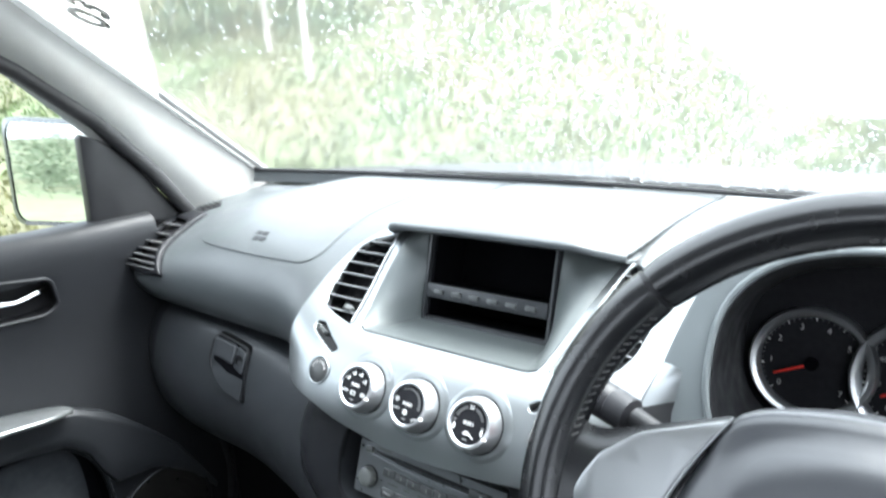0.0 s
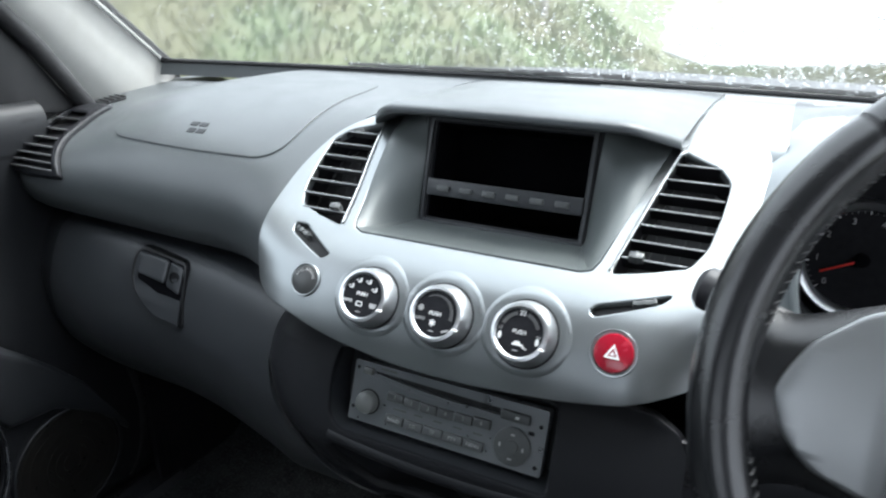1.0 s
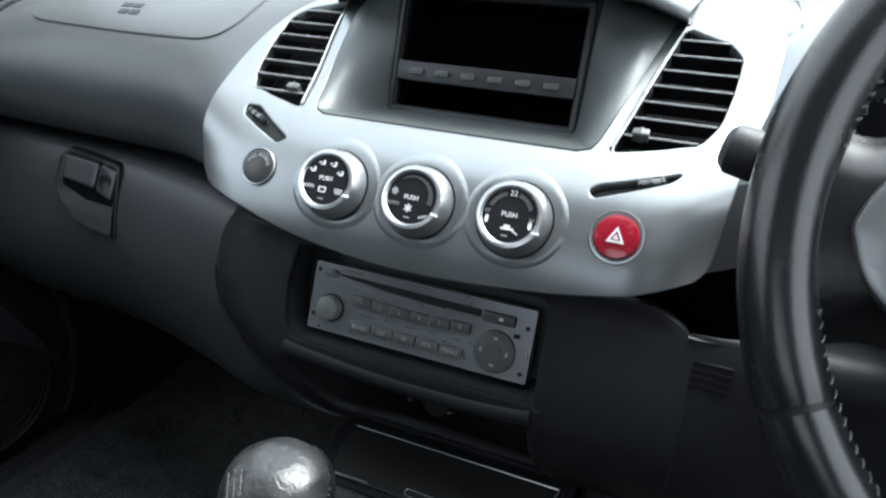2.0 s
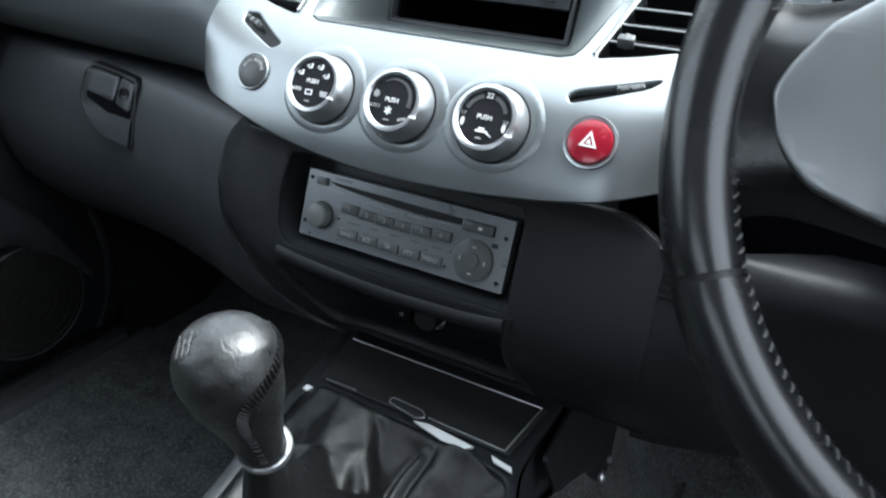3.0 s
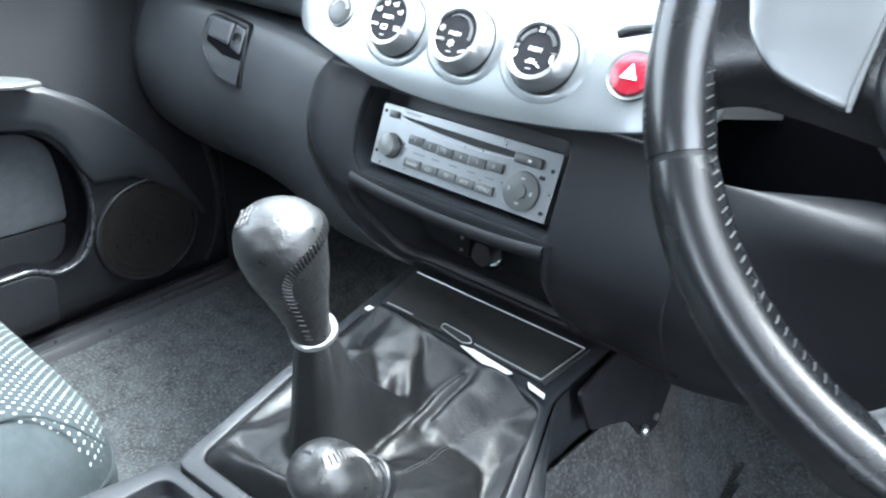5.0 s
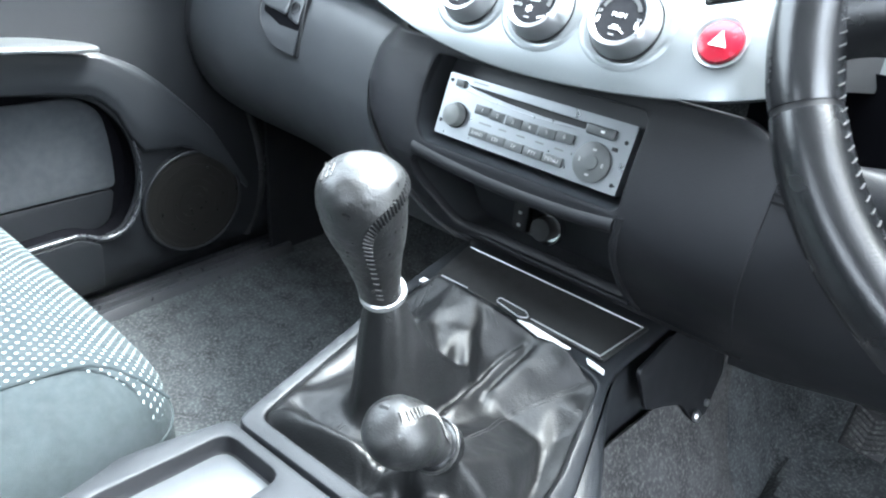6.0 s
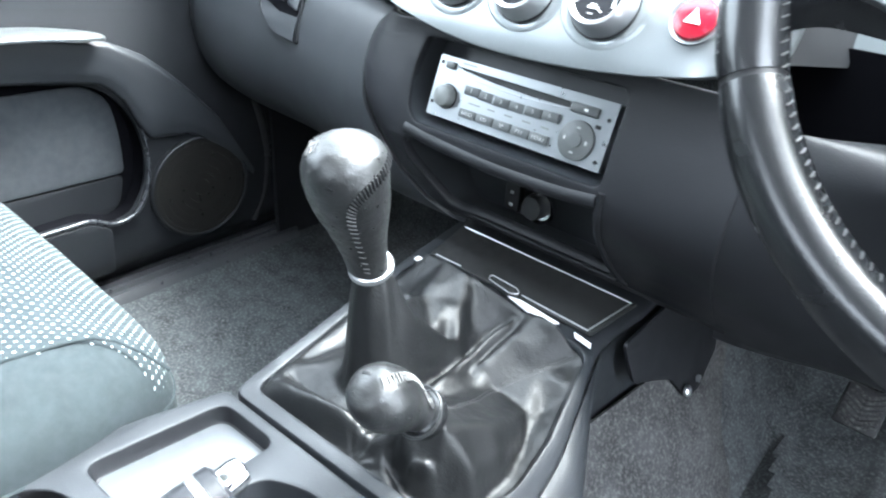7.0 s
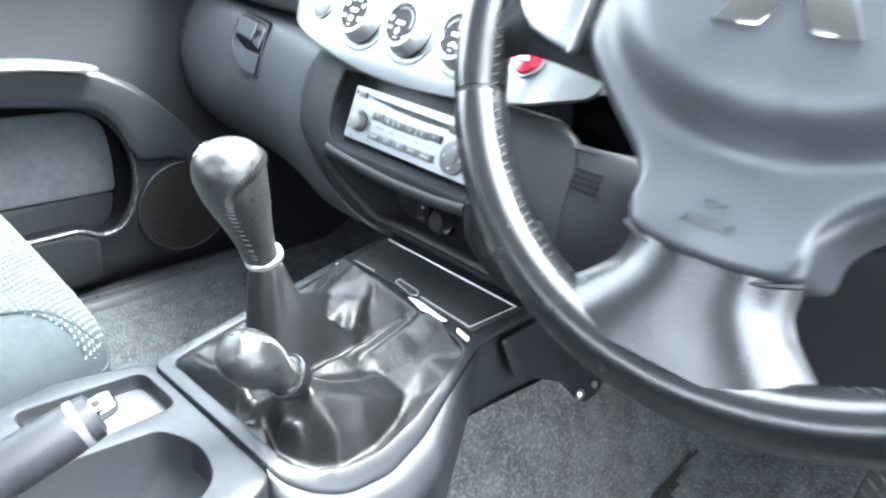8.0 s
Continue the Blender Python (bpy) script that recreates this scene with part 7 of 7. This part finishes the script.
# ---- passenger door ----
def build_door():
    door = thing("passenger_door", "dark grey closed car door with armrest, pocket and speaker", "car door", (-0.66, -0.3, 0.0))
    zprof = [(-0.690, -0.04), (-0.678, -0.010), (-0.655, 0.012), (-0.642, 0.03), (-0.637, 0.10), (-0.637, 0.23), (-0.640, 0.33), (-0.650, 0.40), (-0.655, 0.46), (-0.652, 0.52), (-0.646, 0.575), (-0.648, 0.605), (-0.660, 0.622), (-0.690, 0.626), (-0.72, 0.620)]
    sm = spline(zprof, 3)

    def xf(z):
        return float(np.interp(z, [q[1] for q in sm[:34]], [q[0] for q in sm[:34]]))

    hole = rounded([(-0.125, 0.574), (-0.038, 0.562), (-0.030, 0.520), (-0.050, 0.508), (-0.14, 0.514)], 0.012)
    ext = [(-0.92, -0.035), (0.235, -0.035), (0.235, 0.35), (0.21, 0.46), (0.150, 0.56), (0.125, 0.606), (-0.92, 0.606)]
    pk = rounded([(-0.90, 0.336), (-0.190, 0.325), (-0.067, 0.306), (-0.026, 0.255), (-0.016, 0.190), (-0.026, 0.142), (-0.052, 0.103), (-0.085, 0.100), (-0.116, 0.116), (-0.20, 0.114), (-0.90, 0.120)],
                 [0.01, 0.04, 0.05, 0.03, 0.03, 0.02, 0.02, 0.02, 0.02, 0.02, 0.01])
    fn = lambda y, z, h: (xf(z) + h, y, z)
    part("door_card", plate([ext, hole, pk], 0.008, 0.0015, step=(0.06, 0.02), fn=fn), "door", door)
    rows = [[(x, y, z + 0.012 * max(0.0, (-y) / 0.9)) for y in lin(-0.92, 0.135, 14)] for x, z in sm[29:]]
    part("window_ledge", sheet(rows, 0.003), "door", door)
    # recessed inner handle
    bm = bmesh.new()
    vs = skin(bm, [[fn(y, z, -0.004) for y, z in hole], [(xf(z) - 0.032, y, z) for y, z in hole]], close_v=True)
    bm.faces.new(vs[-1])
    bmesh.ops.recalc_face_normals(bm, faces=bm.faces)
    part("handle_cup", bm, "black", door)
    ring = [fn(y, z, 0.0012) for y, z in hole]
    part("handle_rim", tube(ring, 0.0028, 6, closed=True), "lower", door)
    part("inner_handle", tube(spline([(-0.668, -0.036, 0.546), (-0.655, -0.060, 0.543), (-0.653, -0.085, 0.538), (-0.656, -0.105, 0.540), (-0.666, -0.13, 0.544)], 5), [0.0042] * 21, 8, flat=0.9), "chrome", door, "bright chrome pull handle")
    # deep pocket with a padded inset, a plain lower strip and a dark wall round it
    inset = rounded([(-0.90, 0.318), (-0.075, 0.300), (-0.045, 0.275), (-0.038, 0.220), (-0.040, 0.160), (-0.90, 0.172)], [0.0, 0.03, 0.03, 0.03, 0.012, 0.0])
    part("fabric_panel", plate([inset], 0.006, 0.002, step=(0.06, 0.03), fn=lambda y, z, h: (-0.6640 + h, y, z)), "padding", door, "blue-grey padded inset")
    strip = rounded([(-0.90, 0.169), (-0.042, 0.157), (-0.056, 0.100), (-0.90, 0.100)], [0.0, 0.012, 0.03, 0.0])
    part("pocket_back", plate([strip], 0.004, 0.001, step=(0.06, 0.03), fn=lambda y, z, h: (-0.6665 + h, y, z)), "door", door)
    # pocket wall and lining coloured near black to hold the recess's shade
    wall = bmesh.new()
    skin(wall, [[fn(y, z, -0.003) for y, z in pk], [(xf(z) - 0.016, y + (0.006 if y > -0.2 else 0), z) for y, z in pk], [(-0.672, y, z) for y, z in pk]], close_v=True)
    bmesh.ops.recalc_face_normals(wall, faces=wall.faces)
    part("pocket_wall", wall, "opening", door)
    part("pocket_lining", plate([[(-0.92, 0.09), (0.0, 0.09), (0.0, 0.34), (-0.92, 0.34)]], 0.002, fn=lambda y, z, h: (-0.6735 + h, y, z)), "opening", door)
    edge = [(-0.630, y, z) for y, z in ((-0.020, 0.240), (-0.016, 0.195), (-0.022, 0.150), (-0.036, 0.120), (-0.055, 0.104), (-0.084, 0.1005), (-0.114, 0.115), (-0.150, 0.116), (-0.30, 0.114), (-0.60, 0.114))]
    n = len(spline(edge, 5))
    part("pocket_lip", tube(spline(edge, 5), [0.0012 + 0.0022 * min(1.0, k / 16) for k in range(n)], 10), "lip", door, "smooth pale-edged lip of the pocket")
    low = plate([rounded([(-0.90, 0.012), (-0.092, 0.012), (-0.088, 0.094), (-0.116, 0.111), (-0.20, 0.110), (-0.90, 0.110)], 0.008)], 0.006, 0.002, step=(0.05, 0.03), fn=lambda y, z, h: (xf(z) + 0.010 + h, y, z))
    part("map_pocket", low, "door", door)
    # armrest: a broad moulding that sweeps down round the front of the pocket to the speaker
    top_line = lambda y: float(np.interp(y, [-0.90, -0.30, -0.18, -0.12, -0.054, -0.011, 0.018, 0.058, 0.100, 0.127, 0.165], [0.392, 0.390, 0.385, 0.376, 0.364, 0.341, 0.318, 0.279, 0.232, 0.186, 0.120]))
    low_line = lambda y: float(np.interp(y, [-0.90, -0.190, -0.120, -0.067, -0.043, -0.028, -0.016, 0.06, 0.118, 0.165], [0.335, 0.326, 0.318, 0.308, 0.288, 0.258, 0.216, 0.210, 0.168, 0.110]))

    def sweep(y, u, h):
        """u from the moulding's lower edge (0) over its crown to its upper back (1)."""
        a, b = low_line(y), top_line(y)
        fade = min(1.0, max(0.0, (0.170 - y) / 0.14))
        prof = ((0.0, 0.0, 0.000), (0.12, 0.05, 0.010), (0.30, 0.30, 0.018), (0.55, 0.72, 0.024), (0.72, 0.95, 0.026), (0.86, 1.04, 0.018), (1.0, 1.02, -0.012))
        k = float(np.interp(u, [q[0] for q in prof], [q[1] for q in prof]))
        o = float(np.interp(u, [q[0] for q in prof], [q[2] for q in prof]))
        z = a + (b - a) * k
        return (max(-0.650, xf(min(0.60, z))) + 0.002 + o * (0.25 + 0.75 * fade), y, z)

    rows = [spline([sweep(y, u, 0) for u in (0.0, 0.06, 0.12, 0.2, 0.30, 0.42, 0.55, 0.64, 0.72, 0.79, 0.86, 0.93, 1.0)], 2) for y in lin(-0.90, 0.162, 70)]
    part("armrest", sheet(rows, 0.003), "arm", door, "padded dark armrest sweeping down to the speaker", sharp=60)
    plate_top = rounded([(-0.90, -0.578), (-0.10, -0.580), (-0.058, -0.597), (-0.064, -0.618), (-0.15, -0.640), (-0.90, -0.640)], [0.0, 0.02, 0.014, 0.014, 0.02, 0.0])
    part("armrest_plate", plate([plate_top], 0.006, 0.0018, step=(0.03, 0.01), fn=lambda y, x, h: (x, y, 0.3965 + h - 0.9 * max(0.0, y + 0.20) ** 2 - 4.0 * (x + 0.612) ** 2)), "silver", door, "silver armrest switch plate")
    # speaker: a flat dark mesh in a raised round rim
    m = basis((-0.6330, 0.064, 0.118), (0, 1, 0), (1, 0, 0))
    sp = part("speaker_grille", lathe([(0.080, -0.008), (0.080, 0.0030), (0.076, 0.0034), (0.050, 0.0046), (0, 0.0056)], 64, m), "grille", door, "round dark speaker grille")
    part("speaker_rim", lathe([(0.0795, 0.002), (0.0805, 0.0052), (0.0830, 0.0058), (0.0850, 0.0040), (0.0858, -0.006)], 72, m), "door", sp)
    for k in range(6):
        r0 = 0.012 + k * 0.0122
        part("grille_ring", lathe([(r0, 0.0046 - 0.0003 * k), (r0 + 0.0004, 0.0060 - 0.00042 * k), (r0 + 0.0020, 0.0060 - 0.00042 * k), (r0 + 0.0024, 0.0046 - 0.0003 * k)], 56, m), "grille", sp)
    # rubber seal that rounds the door's front edge
    seal = spline([(-0.640, 0.150, 0.330), (-0.640, 0.178, 0.250), (-0.641, 0.196, 0.160), (-0.644, 0.190, 0.080), (-0.650, 0.165, 0.020)], 8)
    part("door_seal", tube(seal, 0.009, 10), "rubber", door)
    # mirror sail ahead of the side window
    sail = rounded([(0.045, 0.612), (0.205, 0.600), (0.10, 0.735), (0.045, 0.760)], [0.004, 0.004, 0.03, 0.01])
    part("mirror_sail", plate([sail], 0.02, 0.003, fn=lambda y, z, h: (-0.670 + 0.35 * (z - 0.62) * 0.2 + h, y, z)), "black", door)
    bm = tube([(-0.668, 0.215, 0.602), (-0.662, 0.15, 0.690), (-0.655, 0.07, 0.775), (-0.645, -0.03, 0.852), (-0.632, -0.2, 0.945), (-0.62, -0.45, 0.99)], 0.012, 10)
    part("window_seal", bm, "rubber", door)
    part("window_pane", sheet([[(-0.690 + 0.16 * (z - 0.6), y, z) for y in (-0.95, -0.5, 0.05)] for z in (0.60, 0.75, 0.93)]), "glass", door).visible_shadow = False


build_door()


def build_mirror():
    mir = thing("door_mirror", "dark door mirror reflecting pale daylight", "mirror", (-0.86, 0.14, 0.66))
    m = basis((-0.865, 0.105, 0.680), (1, 0.12, 0), (0.18, -1, 0.05))
    out = rounded([(-0.170, -0.095), (0.085, -0.085), (0.095, 0.055), (0.06, 0.088), (-0.170, 0.098)], 0.035)
    rows = []
    for k, h in ((0.96, 0.0), (1.05, -0.004), (1.06, -0.02), (1.0, -0.05), (0.8, -0.085), (0.45, -0.105), (0.05, -0.11)):
        rows.append([m @ Vector((x * k, y * k, h)) for x, y in out])
    bm = bmesh.new()
    skin(bm, rows, close_v=True)
    bmesh.ops.recalc_face_normals(bm, faces=bm.faces)
    part("housing", bm, "body", mir)
    part("mirror_glass", plate([[(x * 0.955, y * 0.955) for x, y in out]], 0.003, m=m @ pose(0, 0, -0.002)), "mirror", mir)
    part("arm", tube([(-0.69, 0.12, 0.635), (-0.80, 0.13, 0.625)], 0.025, 12, flat=0.7), "body", mir)


build_mirror()


def build_wipers():
    w = thing("wiper", "wet black wiper arm at the foot of the windscreen", "wiper", (0, 0.5, 0.65), group="wipers")
    lift = lambda u, s, d: ws_point(u, s) + Vector((0, 0.55, 0.83)) * d
    part("arm", tube([lift(u, 0.010 + 0.008 * math.sin(u * 3), 0.006) for u in lin(-0.46, 0.05, 14)], 0.0028, 8), "black", w)
    part("blade", tube([lift(u, 0.017 + 0.006 * math.sin(u * 3), 0.004) for u in lin(-0.52, -0.06, 14)], 0.0022, 8), "rubber", w)
    w = thing("wiper", "wet black wiper arm at the foot of the windscreen", "wiper", (0.4, 0.5, 0.65), group="wipers")
    part("arm", tube([lift(u, 0.001 + 0.008 * u, 0.006) for u in lin(0.0, 0.72, 14)], 0.0028, 8), "black", w)
    part("blade", tube([lift(u, 0.009 + 0.008 * u, 0.004) for u in lin(0.06, 0.80, 14)], 0.0022, 8), "rubber", w)
    rows = [[ws_point(u, -0.02) + Vector((0, 0.012 + k * 0.20, -0.006 + (0.012 - 0.030 * max(0.0, -0.15 - u)) * k)) for k in lin(0, 1, 4)] for u in lin(-1, 1, 24)]
    structure("trim", sheet(rows, 0.004), "black", "wet black cowl panel below the windscreen", "cowl")
    rows = [[(x, 0.58 + 0.93 * k, 0.590 - 0.11 * k - 0.05 * (x / 0.7) ** 2) for k in lin(0, 1, 8)] for x in lin(-0.78, 0.78, 14)]
    bon = thing("bonnet", "dark wet painted car bonnet", "bonnet", (0, 1.0, 0.5))
    part("panel", sheet(rows, 0.004), "body", bon)


build_wipers()


def build_notice():
    """White sheet on the windscreen corner with large dark outlined shapes."""
    s = thing("notice", "white paper notice with dark outlined figures stuck to the windscreen", "paper notice", tuple(ws_point(-0.92, 0.36)))
    fn = lambda u, t, h: ws_point(u, t) + Vector((0, -0.55, -0.83)) * (0.004 - h)
    part("sheet", plate([[(-0.972, 0.268), (-0.700, 0.475), (-0.62, 0.56), (-0.972, 0.56)]], 0.0006, step=(0.05, 0.05), fn=fn), "paper", s)
    face = Vector((0, -0.55, -0.83))
    c = ws_point(-0.835, 0.470) + face * 0.006
    up = ws_point(-0.90, 0.470) - ws_point(-0.84, 0.430)
    m = basis(c, up.cross(face), face)
    part("figures", letters("03", 0.068, m, 0.0002, 0.0022), "ink", s, "dark outlined figures")
    part("figure_fill", letters("03", 0.068, m @ pose(0, 0, 0.0006), 0.0002, -0.0004), "paper", s)


build_notice()

# ---- outside ----
def bank(x, y):
    """Ground: level by the car, a grassy bank ahead and to the passenger's side."""
    d = y * 0.80 - x * 0.60
    ang = math.degrees(math.atan2(-x, y))
    turn = min(1.0, max(0.0, (ang - 6.0) / 20.0)) * min(1.0, max(0.0, (100.0 - ang) / 35.0))
    k = max(0.0, d - 5.5) * turn * turn * (3 - 2 * turn)
    return GROUND + 0.0 + min(3.2, 0.42 * k) + 0.10 * noise.noise((x * 0.5, y * 0.5, 2.0)) * min(1.0, k)


def build_ground():
    rows = []
    xs = np.concatenate([-np.geomspace(400, 16, 10), lin(-15, 15, 46), np.geomspace(16, 400, 10)])
    ys = np.concatenate([-np.geomspace(400, 8, 8), lin(-7, 24, 48), np.geomspace(26, 400, 10)])
    rows = [[(x, y, bank(x, y)) for y in ys] for x in xs]
    structure("ground", sheet(rows), "grout", "rough grassy ground rising to a bank", "ground")
    rows = [[(x, y, max(bank(x, y), GROUND) + 0.01) for y in lin(-30, 4.5 + 0.7 * x if x < -1.0 else 4.0 + 16.0 * min(3.0, x + 1.0), 30)] for x in lin(-3.5, 14, 48)]
    structure("road", sheet(rows), "tarmac", "wet grey tarmac beside the verge", "road")


build_ground()


def build_far_road():
    """The wet road as it runs on ahead of the bonnet."""
    rows = []
    for y in np.geomspace(15, 320, 16):
        y = float(y)
        rows.append([(-0.17 * y + 0.9 * y * u, y, bank(-0.17 * y + 0.9 * y * u, y) + 0.02) for u in lin(0, 1, 16)])
    structure("road", sheet(rows), "tarmac", "wet grey tarmac running on into the distance", "road")


build_far_road()


def build_grass():
    rng = random.Random(8)
    for name, mat, n, tall, wide, label in (("grass", "verge", 30000, 0.13, 0.022, "rough green grass on the bank"), ("dry_grass", "straw", 5000, 0.36, 0.006, "dry pale stems among the grass")):
        verts, faces = [], []
        for _ in range(n):
            d = 4.2 + 8.0 * rng.random() ** 1.3
            s = rng.uniform(-9, 15)
            x, y = -0.60 * d + 0.80 * s, 0.80 * d + 0.60 * s
            z = bank(x, y)
            h = tall * rng.uniform(0.5, 1.3) * (0.6 + 0.8 * max(0, noise.noise((x * 0.9, y * 0.9, 5))))
            a = rng.uniform(0, math.pi)
            w = wide * rng.uniform(0.6, 1.6)
            lx, ly = rng.uniform(-0.5, 0.5) * h, rng.uniform(-0.5, 0.5) * h
            b = len(verts)
            cx, sy = math.cos(a) * w, math.sin(a) * w
            verts += [(x - cx, y - sy, z), (x + cx, y + sy, z), (x + lx * 0.4 + cx * 0.7, y + ly * 0.4 + sy * 0.7, z + h * 0.6), (x + lx * 0.4 - cx * 0.7, y + ly * 0.4 - sy * 0.7, z + h * 0.6), (x + lx, y + ly, z + h)]
            faces += [(b, b + 1, b + 2, b + 3), (b + 3, b + 2, b + 4)]
        me = bpy.data.meshes.new(name)
        me.from_pydata(verts, [], faces)
        me.materials.append(M[mat])
        tagged(new(name, me), label, "grass", kind="stuff")


build_grass()


def build_shrubs():
    rng = random.Random(21)
    verts, faces = [], []
    for clump in range(84):
        d, s = rng.uniform(9.5, 15), rng.uniform(-13, 3)
        cx, cy = -0.60 * d + 0.80 * s, 0.80 * d + 0.60 * s
        if clump > 45:
            cx, cy = rng.uniform(-19, -11), rng.uniform(-22, 0)
        cz = bank(cx, cy)
        R, H = rng.uniform(0.7, 1.5), rng.uniform(1.0, 2.4)
        for _ in range(520):
            u = Vector((rng.gauss(0, 0.45), rng.gauss(0, 0.45), rng.random()))
            p = Vector((cx + u.x * R, cy + u.y * R, cz + u.z * H))
            r = rng.uniform(0.03, 0.085)
            a, b = Vector((rng.uniform(-1, 1), rng.uniform(-1, 1), rng.uniform(-1, 1))).normalized(), Vector((rng.uniform(-1, 1), rng.uniform(-1, 1), rng.uniform(-1, 1))).normalized()
            k = len(verts)
            verts += [tuple(p - a * r), tuple(p + b * r * 0.5), tuple(p + a * r), tuple(p - b * r * 0.5)]
            faces.append((k, k + 1, k + 2, k + 3))
    me = bpy.data.meshes.new("undergrowth")
    me.from_pydata(verts, [], faces)
    me.materials.append(M["leaf"])
    tagged(new("undergrowth", me), "tangled green undergrowth along the top of the bank", "bushes", kind="stuff")
    for k in range(9):
        d, s = rng.uniform(8.5, 11.5), -8.5 + k * 1.45 + rng.uniform(-0.6, 0.6)
        x, y = -0.60 * d + 0.80 * s, 0.80 * d + 0.60 * s
        z = bank(x, y)
        t = thing("sapling", "thin pale leafless sapling on the bank", "tree", (x, y, z), group="saplings on the bank")
        lean = rng.uniform(-0.25, 0.25)
        pts = [(x + lean * q * 0.8 + 0.05 * math.sin(q * 3 + k), y, z - 0.1 + q * 3.6) for q in lin(0, 1, 9)]
        part("trunk", tube(pts, [0.055 * (1 - 0.7 * q) for q in lin(0, 1, 9)], 8), "bark", t)
        for j in range(7):
            a = pts[3 + j % 6]
            dx, dy, dz = rng.uniform(-0.7, 0.7), rng.uniform(-0.4, 0.4), rng.uniform(0.3, 0.9)
            part("limb", tube([a, (a[0] + dx * 0.5, a[1] + dy * 0.5, a[2] + dz * 0.6), (a[0] + dx, a[1] + dy, a[2] + dz)], [0.018, 0.012, 0.004], 6), "bark", t)


build_shrubs()
